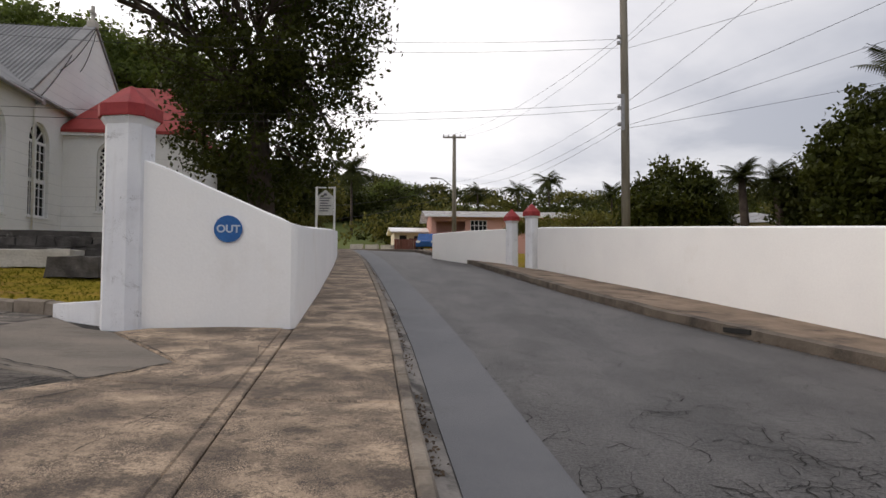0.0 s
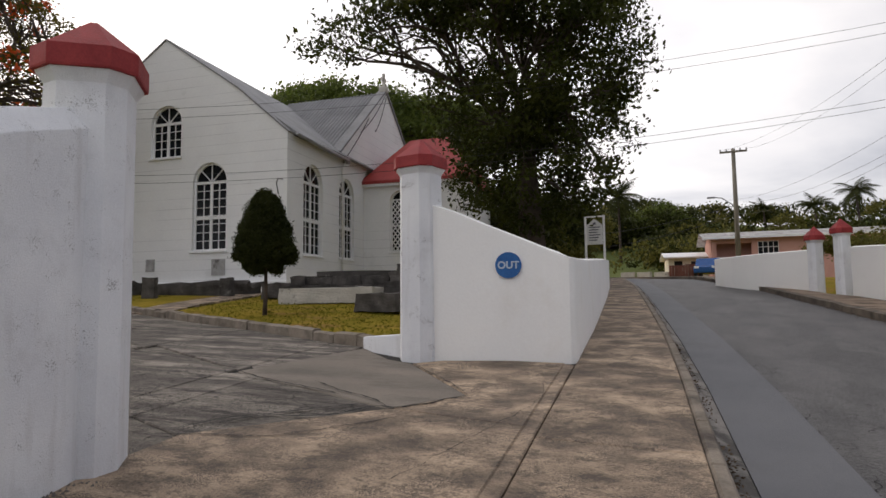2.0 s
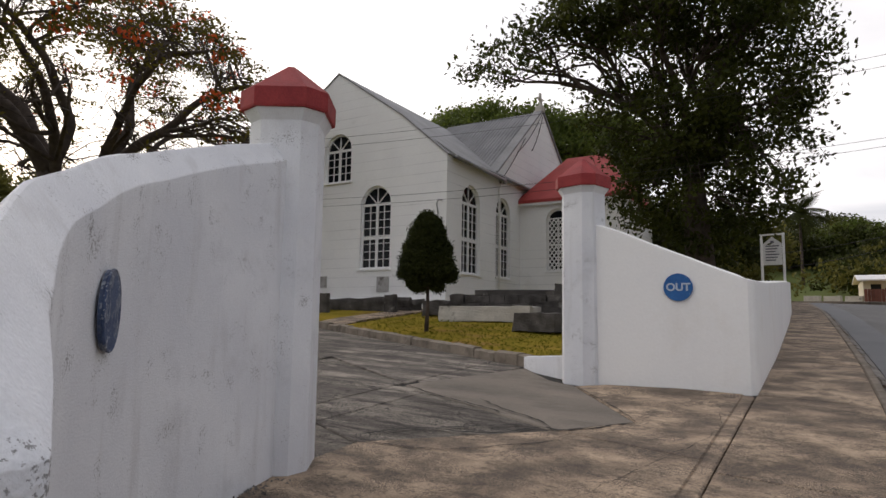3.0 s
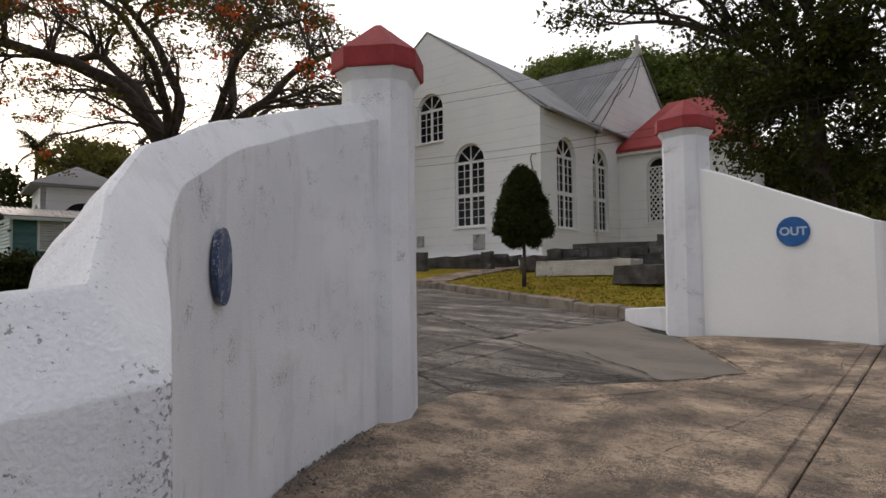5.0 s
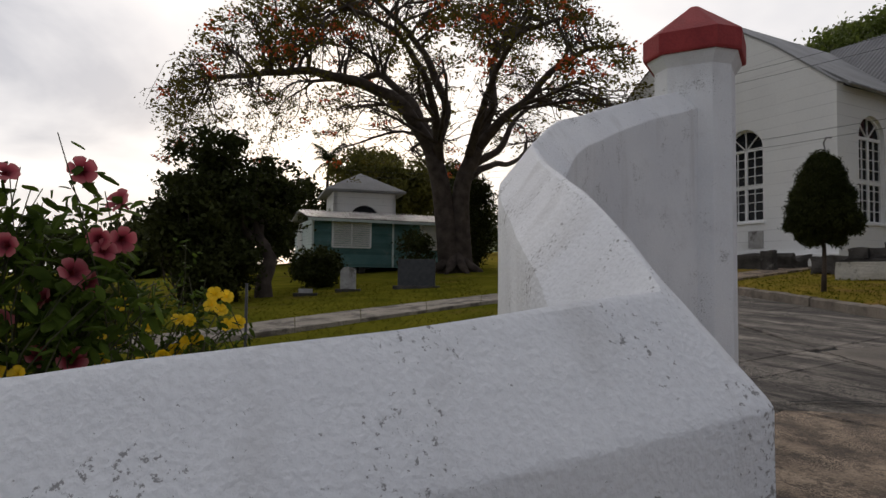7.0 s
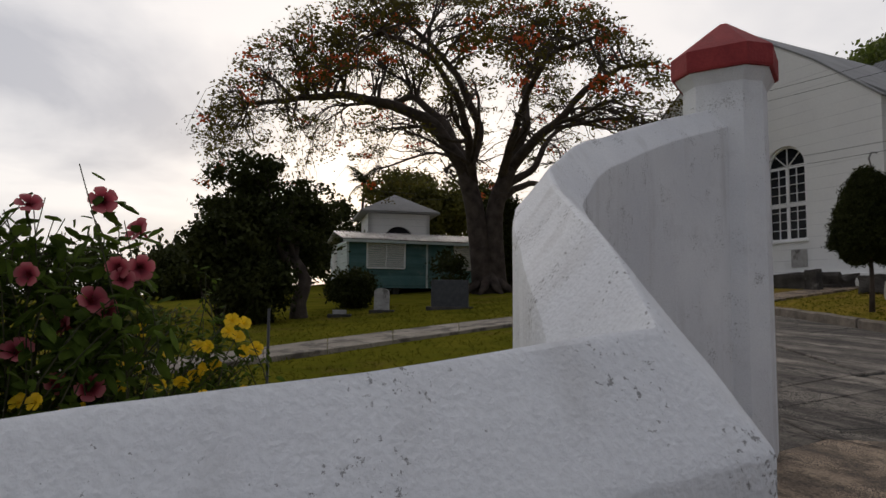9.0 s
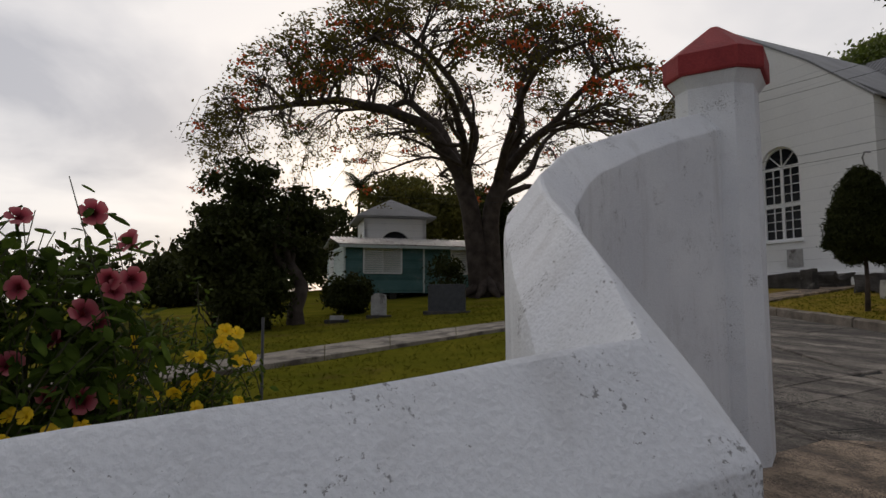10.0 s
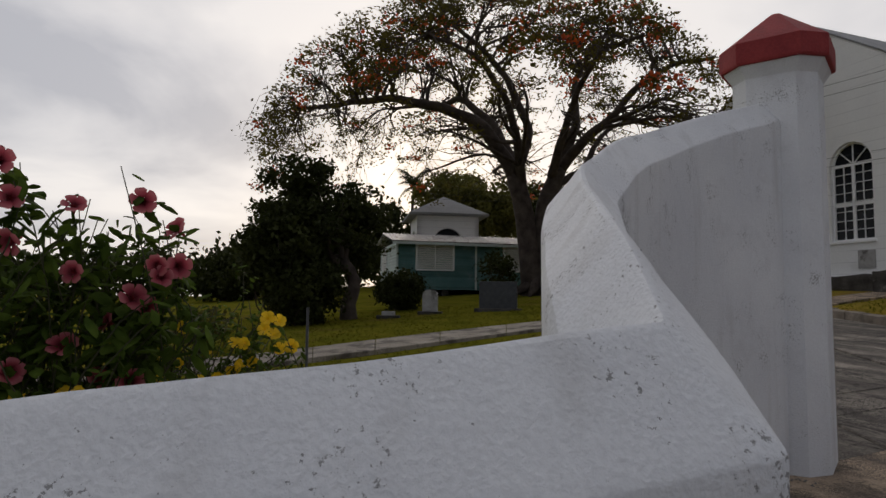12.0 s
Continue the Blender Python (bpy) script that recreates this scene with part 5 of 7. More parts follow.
louvre(SH @ Matrix.Translation((-1.95, -0.11, 1.55)), 2.05, 1.38, 11, shed)
louvre(SH @ Matrix.Translation((2.9, -0.11, 1.55)), 1.9, 1.38, 11, shed)
louvre(lm @ Matrix.Translation((-0.9, -0.08, 1.6)), 1.1, 1.3, 12, shed)
sp = [(-SW / 2 - 0.35, -0.55, 3.0), (SW / 2 + 0.4, -0.55, 3.0), (SW / 2 + 0.4, SD / 2, 3.62), (-SW / 2 - 0.35, SD / 2, 3.62)]
roof_slab("roof", *sp, SH, M_TIN, shed, 0.04)
ribs(*sp, SH, M_TIN, shed, 44, 0.11, -0.02, "corrugation")
roof_slab("roof", (-SW / 2 - 0.35, SD + 0.5, 3.0), (SW / 2 + 0.4, SD + 0.5, 3.0), (SW / 2 + 0.4, SD / 2, 3.62), (-SW / 2 - 0.35, SD / 2, 3.62), SH, M_TIN, shed, 0.04)
part("fascia", box(SH @ Matrix.Translation((0, -0.53, 2.86)), SW + 0.7, 0.04, 0.16), M_PALE, shed)
# belfry pavilion behind
BV = pose(-40.5, 10.6, 1.6, 0, 0, 84)
belfry = thing("pavilion", BV, "pale arched pavilion with a pyramid tin roof behind the house", "pavilion")
for k in range(4):
    wm = BV @ Matrix.Rotation(radians(90 * k), 4, "Z") @ Matrix.Translation((0, -1.95, 0))
    holed("wall", [(-1.95, 0), (1.95, 0), (1.95, 5.2), (-1.95, 5.2)], [arch(0, 2.0, 1.9, 2.25)], wm, 0.25, M_CHURCH, belfry)
part("dark_room", box(BV, 3.3, 3.3, 5.0), M_DARK, belfry, "unlit interior behind the arches")
bm = bmesh.new()
vs = [bm.verts.new(BV @ Vector(p)) for p in ((-2.5, -2.5, 5.15), (2.5, -2.5, 5.15), (2.5, 2.5, 5.15), (-2.5, 2.5, 5.15))]
tp_ = bm.verts.new(BV @ Vector((0, 0, 6.55)))
lo = [bm.verts.new(v.co - Vector((0, 0, 0.12))) for v in vs]
for k in range(4):
    bm.faces.new((vs[k], vs[(k + 1) % 4], tp_)); bm.faces.new((vs[k], lo[k], lo[(k + 1) % 4], vs[(k + 1) % 4]))
bm.faces.new(lo[::-1])
bmesh.ops.recalc_face_normals(bm, faces=bm.faces)
part("roof", bm, M_ROOFGREY, belfry)

# ---- poles and wires ----
def wire(a, b, sag, r=0.006, n=18):
    a, b = Vector(a), Vector(b)
    pts = [a.lerp(b, k / n) - Vector((0, 0, sag * 4 * (k / n) * (1 - k / n))) for k in range(n + 1)]
    ob = tube("overhead_wire", pts, r, M_WIRE, None, 5)
    return tagged(ob, "thin black overhead cable between utility poles", "cable", "overhead wires")


P1 = (6.42, 21.1)
pole1 = thing("utility_pole", pose(P1[0], P1[1], land(*P1) - 0.3), "tall weathered wooden utility pole behind the long wall", "utility pole", "utility poles")
z1 = land(*P1) - 0.3
tube("post", [(P1[0], P1[1], z1), (P1[0] - 0.02, P1[1] - 0.02, z1 + 6), (P1[0] - 0.1, P1[1] - 0.1, z1 + 13.5)], [0.15, 0.135, 0.11], M_POLE, pole1, 14)
for z, s in ((9.3, -1), (9.1, -1), (7.3, -1), (6.9, -1), (6.35, -1)):
    part("insulator", box(pose(P1[0] + s * 0.2, P1[1] - 0.05, z), 0.16, 0.1, 0.12, 0.02), M_METAL, pole1)
part("bracket", box(pose(P1[0] - 0.12, P1[1] - 0.1, 6.2), 0.1, 0.1, 1.2), M_METAL, pole1)
P2 = (1.78, 49.6)
z2 = land(*P2) - 0.2
pole2 = thing("utility_pole", pose(P2[0], P2[1], z2), "distant wooden utility pole with a crossarm and street light", "utility pole", "utility poles")
tube("post", [(P2[0], P2[1], z2), (P2[0], P2[1], 12.3)], [0.19, 0.13], M_POLE, pole2, 12)
part("crossarm", box(pose(P2[0], P2[1] - 0.12, 12.0), 1.8, 0.1, 0.13), M_POLE, pole2)
for dx in (-0.85, -0.45, 0.45, 0.85):
    part("insulator", box(pose(P2[0] + dx, P2[1] - 0.12, 12.13), 0.09, 0.09, 0.16, 0.01), M_METAL, pole2)
tube("lamp_arm", [(P2[0], P2[1], 8.1), (P2[0] - 0.9, P2[1] - 0.3, 8.75), (P2[0] - 1.4, P2[1] - 0.4, 8.8)], 0.04, M_METAL, pole2)
part("lamp_head", box(pose(P2[0] - 1.6, P2[1] - 0.45, 8.74), 0.55, 0.2, 0.12, 0.03), M_METAL, pole2)
L3 = (-38.0, 9.0)
for z, zz in ((9.3, 9.0), (9.0, 8.7), (7.15, 6.9), (6.95, 6.6)):
    wire((P1[0] - 0.2, P1[1], z), (L3[0], L3[1], zz + 1.0), 1.9)
for dx, za, zb in ((-0.85, 9.4, 12.2), (0.85, 9.2, 12.2), (-0.45, 7.1, 8.6), (0.45, 6.5, 8.4), (0.1, 6.3, 7.6)):
    wire((P1[0] - 0.15, P1[1], za), (P2[0] + dx, P2[1] - 0.1, zb), 0.7)
for za, b in ((9.4, (12.0, -6.0, 14.5)), (9.2, (13.0, -6.0, 14.2)), (7.2, (10.5, -6.0, 11.2)), (6.9, (16.0, -4.0, 9.2)), (6.4, (18, -2, 8.6)), (6.3, (24, 4, 8.0)), (9.0, (26, 6, 12.5))):
    wire((P1[0] + 0.1, P1[1], za), b, 0.5)
wire((P2[0], P2[1], 8.2), (-20, 46, 7.2), 1.3, 0.018)
wire((P2[0], P2[1], 7.6), (-20, 47, 6.4), 1.6, 0.018)

# ---- notice board ----
nb = thing("notice_board", pose(-5.0, 30.0, land(-5, 30)), "white church notice board on two posts behind the wall", "notice board")
zb = land(-5, 30)
for dx in (-0.42, 0.42):
    part("post", box(pose(-5.0 + dx, 30.0, zb), 0.09, 0.09, 3.0), M_TRIM, nb)
prism("board", [(-0.36, 1.65), (0.36, 1.65), (0.36, 2.55), (0.0, 2.85), (-0.36, 2.55)], pose(-5.0, 29.94, zb), 0.05, M_BOARD, nb)
part("top_rail", box(pose(-5.0, 30.0, zb + 2.92), 0.95, 0.06, 0.06), M_TRIM, nb)
bars("lettering", [(-0.26, 2.45 - 0.12 * k, 0.26 - 0.07 * (k % 3), 2.45 - 0.12 * k, 0.045) for k in range(6)], pose(-5.0, 29.93, zb), M_TEXT, nb, 0.012, "dark lines of unreadable lettering")
bars("emblem", [(-0.07, 2.62, 0.07, 2.62, 0.1)], pose(-5.0, 29.93, zb), M_TEXT, nb, 0.012)

# ---- houses up the road ----
HP = pose(6.15, 60.3, 3.95, 0, 0, 4)
house = thing("pink_house", HP, "pink rendered bungalow with a white shallow roof", "house")
HW, HD, HZ = 12.7, 7.0, 2.5
holes = [[(x - w / 2, z), (x + w / 2, z), (x + w / 2, z + h), (x - w / 2, z + h)] for x, z, w, h in ((-2.15, 1.05, 1.5, 1.15), (1.3, 1.05, 0.9, 1.1), (4.4, 1.05, 1.3, 1.1))]
holes += [[(-5.95, 0.1), (-3.35, 0.1), (-3.35, 2.1), (-5.95, 2.1)]]
holed("front_wall", [(-HW / 2, -1.2), (HW / 2, -1.2), (HW / 2, HZ), (-HW / 2, HZ)], holes, HP @ Matrix.Translation((0, -HD / 2, 0)), 0.2, M_PINKWALL, house)
part("side_wall", box(HP @ Matrix.Translation((-HW / 2 + 0.1, 0.1, -1.2)), 0.2, HD - 0.2, HZ + 1.2), M_PINKWALL, house)
part("side_wall", box(HP @ Matrix.Translation((HW / 2 - 0.1, 0.1, -1.2)), 0.2, HD - 0.2, HZ + 1.2), M_PINKWALL, house)
part("rear_wall", box(HP @ Matrix.Translation((0, HD / 2, -0.5)), HW, 0.2, HZ + 0.5), M_PINKWALL, house)
part("porch_wall", box(HP @ Matrix.Translation((-4.6, -HD / 2 + 1.6, -0.5)), 2.9, 0.15, HZ + 0.4), M_PINKWALL, house)
bars("porch_rail", [(-5.95, 0.75, -3.35, 0.75, 0.5)], HP @ Matrix.Translation((0, -HD / 2 - 0.03, 0)), M_TRIM, house, 0.08)
for x, z, w, h in ((-2.15, 1.05, 1.5, 1.15), (1.3, 1.05, 0.9, 1.1), (4.4, 1.05, 1.3, 1.1)):
    wm = HP @ Matrix.Translation((x, -HD / 2 + 0.05, z))
    fr = bars("window", [(-w / 2, 0, w / 2, 0, 0.07), (-w / 2, h, w / 2, h, 0.07), (-w / 2, 0, -w / 2, h, 0.07), (w / 2, 0, w / 2, h, 0.07), (0, 0, 0, h, 0.06), (-w / 4, 0, -w / 4, h, 0.04), (w / 4, 0, w / 4, h, 0.04), (-w / 2, h * 0.6, w / 2, h * 0.6, 0.04)], wm, M_TRIM, house, 0.08)
    part("pane", box(wm @ Matrix.Translation((0, 0.06, 0)), w, 0.02, h), M_GLASS, fr)
roof_slab("roof", (-HW / 2 - 0.7, -HD / 2 - 0.7, HZ - 0.02), (HW / 2 + 0.5, -HD / 2 - 0.7, HZ - 0.02), (HW / 2 + 0.5, 0, HZ + 0.75), (-HW / 2 - 0.7, 0, HZ + 0.75), HP, M_TIN, house, 0.09)
roof_slab("roof", (-HW / 2 - 0.7, HD / 2 + 0.7, HZ - 0.02), (HW / 2 + 0.5, HD / 2 + 0.7, HZ - 0.02), (HW / 2 + 0.5, 0, HZ + 0.75), (-HW / 2 - 0.7, 0, HZ + 0.75), HP, M_TIN, house, 0.09)
bars("fascia", [(-HW / 2 - 0.7, HZ + 0.02, HW / 2 + 0.5, HZ + 0.02, 0.17)], HP @ Matrix.Translation((0, -HD / 2 - 0.72, 0)), M_TRIM, house, 0.04)
prism("gable_end", [(-HD / 2, HZ), (HD / 2, HZ), (0, HZ + 0.74)], HP @ Matrix.Translation((-HW / 2 + 0.2, 0, 0)) @ Matrix.Rotation(radians(90), 4, "Z"), 0.2, M_PINKWALL, house)
HC = pose(-1.7, 62.5, 3.5, 0, 0, 8)
cot = thing("cream_house", HC, "small cream cottage with a pale roof beside the road", "house")
holed("front_wall", [(-2.0, -0.5), (2.0, -0.5), (2.0, 1.75), (-2.0, 1.75)], [[(-0.2, 0.6), (1.2, 0.6), (1.2, 1.45), (-0.2, 1.45)], [(-1.6, 0.0), (-0.9, 0.0), (-0.9, 1.5), (-1.6, 1.5)]], HC @ Matrix.Translation((0, -2, 0)), 0.2, M_CREAM, cot)
part("body", box(HC @ Matrix.Translation((0, 0.3, -0.5)), 3.9, 4.2, 2.2), M_DARK, cot)
part("side_wall", box(HC @ Matrix.Translation((-2.0, 0.2, -0.5)), 0.15, 4.2, 2.25), M_CREAM, cot)
roof_slab("roof", (-2.5, -2.6, 1.72), (2.5, -2.6, 1.72), (2.5, 0, 2.25), (-2.5, 0, 2.25), HC, M_TRIM, cot)
roof_slab("roof", (-2.5, 2.6, 1.72), (2.5, 2.6, 1.72), (2.5, 0, 2.25), (-2.5, 0, 2.25), HC, M_TRIM, cot)
# small hipped roof behind the long wall
HT = pose(14.9, 29.6, land(14.9, 29.6) - 0.35, 0, 0, -26)
hut = thing("hut", HT, "low hut with a pale hipped roof behind the wall", "hut")
part("wall", box(HT, 4.0, 3.2, 2.2), M_CREAM, hut)
bm = bmesh.new()
q = [bm.verts.new(HT @ Vector(p)) for p in ((-2.1, -2.0, 2.15), (2.1, -2.0, 2.15), (2.1, 2.0, 2.15), (-2.1, 2.0, 2.15), (-0.3, 0, 2.75), (0.3, 0, 2.75))]
for f in ((0, 1, 5, 4), (1, 2, 5), (2, 3, 4, 5), (3, 0, 4), (3, 2, 1, 0)):
    bm.faces.new([q[i] for i in f])
part("roof", bm, M_TIN, hut)
# fence and garden walls by the cottage
fence = thing("board_fence", pose(-1.0, 52.5, land(-1, 52)), "red-brown board fence beside the road", "fence")
for k in range(12):
    part("board", box(pose(-3.0 + 0.2 * k, 53.5 + 0.05 * k, land(-1, 52) - 0.2), 0.19, 0.04, 1.25 + 0.08 * (k > 5)), M_BROWN, fence)
for k in range(3):
    stone_block("garden_wall", -6.6 + 1.45 * k, 56.5 - 1.2 * k, -25, 1.2, 0.3, 0.5, M_STONELT, "low pale garden wall beside the road", "wall", 0.02)
# parked car
CM = pose(-0.15, 52.0, land(-0.15, 52), 0, 0, 172)
car = thing("parked_car", CM, "small blue car parked by the fence", "car")
prism("body", [(-2.0, 0.3), (2.0, 0.3), (2.05, 0.75), (1.2, 0.88), (0.7, 1.42), (-1.1, 1.45), (-1.75, 0.95), (-2.05, 0.85)], CM @ Matrix.Rotation(radians(90), 4, "Z") @ Matrix.Translation((0, -0.82, 0)), 1.64, M_CAR, car, bevel=0.06)
part("windscreen", box(CM @ Matrix.Translation((0, 0.97, 0.92)) @ Matrix.Rotation(radians(40), 4, "X"), 1.35, 0.05, 0.62), M_GLASS, car)
for sx in (-0.8, 0.8):
    for sy in (-1.25, 1.25):
        bm = bmesh.new()
        bmesh.ops.create_cone(bm, cap_ends=True, segments=20, radius1=0.31, radius2=0.31, depth=0.2, matrix=CM @ Matrix.Translation((sx, sy, 0.31)) @ Matrix.Rotation(radians(90), 4, "Y"))
        part("wheel", bm, M_RUBBER, car)
for sx in (-0.6, 0.6):
    part("headlight", box(CM @ Matrix.Translation((sx, 2.02, 0.62)), 0.32, 0.06, 0.16, 0.02), M_TRIM, car)


# ---- trees and plants ----
M_LEAFG = mat("bright_green_leaf", (0.07, 0.10, 0.018), (0.13, 0.165, 0.03), 0.5, 0.6, 0.0, jitter=0.3, trans=0.4)
def leaf_mesh(name, pts, size, material, parent, spread, per, seed, flat=0.0, aspect=0.55, label=""):
    """Many small leaves (pointed, slightly folded) round the given points, as one mesh."""
    rng = np.random.default_rng(seed)
    p = np.repeat(np.asarray(pts, float), per, axis=0)
    n = len(p)
    p = p + rng.normal(0, 1, (n, 3)) * np.asarray(spread)
    a = rng.normal(0, 1, (n, 3))
    a[:, 2] *= 1 - flat
    a /= np.linalg.norm(a, axis=1)[:, None] + 1e-9
    r = rng.normal(0, 1, (n, 3))
    if flat:
        r[:, 2] *= 0.25
    b = np.cross(a, r)
    b /= np.linalg.norm(b, axis=1)[:, None] + 1e-9
    c = np.cross(a, b)
    s = size * rng.uniform(0.6, 1.35, n)[:, None]
    v = np.stack([p - a * s * 0.5, p + b * s * aspect * 0.5 + c * s * 0.08, p + a * s * 0.5, p - b * s * aspect * 0.5 + c * s * 0.08], 1).reshape(-1, 3)
    me = bpy.data.meshes.new(name)
    me.vertices.add(4 * n); me.vertices.foreach_set("co", v.ravel())
    me.loops.add(4 * n); me.loops.foreach_set("vertex_index", np.arange(4 * n, dtype=np.int32))
    me.polygons.add(n)
    me.polygons.foreach_set("loop_start", np.arange(0, 4 * n, 4, dtype=np.int32))
    me.update(calc_edges=True)
    me.materials.append(material)
    ob = new(name, me)
    if parent is not None:
        ob.parent = parent
        ob.matrix_parent_inverse = parent.matrix_basis.inverted()
    if label:
        ob["label"] = label
    return ob


def tips_in(blobs, n, seed, shell=0.55, clump=0.5, gap=0.0):
    """Points in ellipsoids, mostly near the skin; noise leaves gaps."""
    rng = np.random.default_rng(seed)
    vol = np.array([b[1][0] * b[1][1] * b[1][2] for b in blobs]) ** 0.75
    out = []
    while len(out) < n:
        c, r = blobs[rng.choice(len(blobs), p=vol / vol.sum())]
        d = rng.normal(0, 1, 3); d /= np.linalg.norm(d)
        k = shell + (1 - shell) * rng.random() ** 0.6
        q = np.array(c) + d * np.array(r) * k * (0.9 + 0.2 * rng.random())
        if noise.noise(Vector(q) * clump + Vector((seed, 0, 0))) > gap - 0.5 * rng.random():
            out.append(q)
    return np.array(out)


def limb(vs, fs, a, b, r0, r1, bend, rng, n=5, sides=6):
    a, b = np.array(a), np.array(b)
    ln = np.linalg.norm(b - a)
    w = np.clip(rng.normal(0, 1, 3), -1.3, 1.3) * min(ln, 4.5) * bend
    w2 = np.clip(rng.normal(0, 1, 3), -1.3, 1.3) * min(ln, 4.5) * bend * 0.5
    pts, rad = [], []
    for k in range(n + 1):
        t = k / n
        q = a + (b - a) * t + w * math.sin(math.pi * t) + w2 * math.sin(2 * math.pi * t)
        q[2] += 0.10 * ln * math.sin(math.pi * t)
        pts.append(Vector(q)); rad.append(r0 + (r1 - r0) * t)
    add_tube(vs, fs, pts, rad, sides)
    return pts


def tree(name, base, fork, tips, trunk_r, k1, k2, seed, label, bark, twigs=True, bend=0.10, flare=1.6, trunk_pts=None, thick=1.0):
    """Trunk, limbs and twigs that reach all the tips. Returns the thing."""
    rng = np.random.default_rng(seed)
    t = thing(name, Matrix.Translation(base), label, "tree")
    tips = np.asarray(tips)
    vs, fs = [], []
    b, f = Vector(base) - Vector((0, 0, 0.3)), Vector(fork)
    mid = trunk_pts or [b.lerp(f, 0.06) + Vector((0, 0, 0.1)), b.lerp(f, 0.35) + Vector((0.05, 0.1, 0)), b.lerp(f, 0.7)]
    path = [b] + [Vector(q) for q in mid] + [f]
    rad = [trunk_r * flare] + [trunk_r * (1.25 - 0.35 * k / len(mid)) for k in range(len(mid))] + [trunk_r * 0.85]
    add_tube(vs, fs, smooth_line(path, 0.3), list(np.interp(np.linspace(0, 1, len(smooth_line(path, 0.3))), np.linspace(0, 1, len(rad)), rad)), 12)
    raw("trunk", vs, fs, bark, t, smooth=True)
    cen = tips[rng.choice(len(tips), k1, replace=False)]
    for _ in range(4):
        lab = np.argmin(((tips[:, None] - cen[None]) ** 2).sum(-1), 1)
        cen = np.array([tips[lab == k].mean(0) if (lab == k).any() else cen[k] for k in range(k1)])
    for k in range(k1):
        own = tips[lab == k]
        if not len(own):
            continue
        vs, fs = [], []
        end = cen[k] * 0.75 + np.array(f) * 0.25
        r0 = trunk_r * thick * (0.38 + 0.32 * rng.random())
        pl_ = limb(vs, fs, f - Vector((0, 0, 0.2)), end, r0, r0 * 0.55, bend, rng, 8, 8)
        kk = min(k2, len(own))
        c2 = own[rng.choice(len(own), kk, replace=False)]
        for _ in range(3):
            l2 = np.argmin(((own[:, None] - c2[None]) ** 2).sum(-1), 1)
            c2 = np.array([own[l2 == j].mean(0) if (l2 == j).any() else c2[j] for j in range(kk)])
        for j in range(kk):
            o2 = own[l2 == j]
            if not len(o2):
                continue
            st = pl_[min(len(pl_) - 1, int(len(pl_) * (0.45 + 0.55 * rng.random())))]
            e2 = c2[j] * 0.85 + np.array(st) * 0.15
            p2 = limb(vs, fs, st, e2, r0 * 0.42, r0 * 0.18, bend * 1.2, rng, 5, 6)
            if twigs:
                for q in o2:
                    s2 = p2[int(len(p2) * (0.4 + 0.59 * rng.random()))]
                    limb(vs, fs, s2, q, max(0.012, r0 * 0.13), 0.008, bend * 1.3, rng, 4, 4)
        raw("limb", vs, fs, bark, t, smooth=True)
    return t


def onland(p, dz=0.0):
    return (p[0], p[1], land(p[0], p[1]) + dz)


# flamboyant over the teal house
FB = (-28.1, 12.0)
fb_base = onland(FB)
rng0 = np.random.default_rng(5)


def fb_at(lat, dep, z):
    return np.array((FB[0] + 0.397 * lat - 0.917 * dep, FB[1] + 0.917 * lat + 0.397 * dep, z))


ft, droop = [], []
while len(ft) < 1900:
    r, a = math.sqrt(rng0.random()), rng0.random() * 2 * math.pi
    lat, dep = r * math.cos(a) * 11.3 - 2.5, r * math.sin(a) * 9.2
    top = 9.3 + 7.0 * max(0, 1 - r ** 2.1) ** 0.62 - (0.10 * max(0.0, -lat - 2.9))
    z = top - rng0.random() ** 1.25 * (3.9 - 1.6 * r) + rng0.normal(0, 0.2)
    p = fb_at(lat, dep, z)
    if noise.noise(Vector(p) * 0.38) > -0.10:
        ft.append(p)
while len(droop) < 190:
    r, a = 0.35 + 0.65 * rng0.random(), rng0.random() * 2 * math.pi
    droop.append(fb_at(r * math.cos(a) * 12.4 - 3.4, r * math.sin(a) * 9.3, rng0.uniform(7.6, 10.2)))
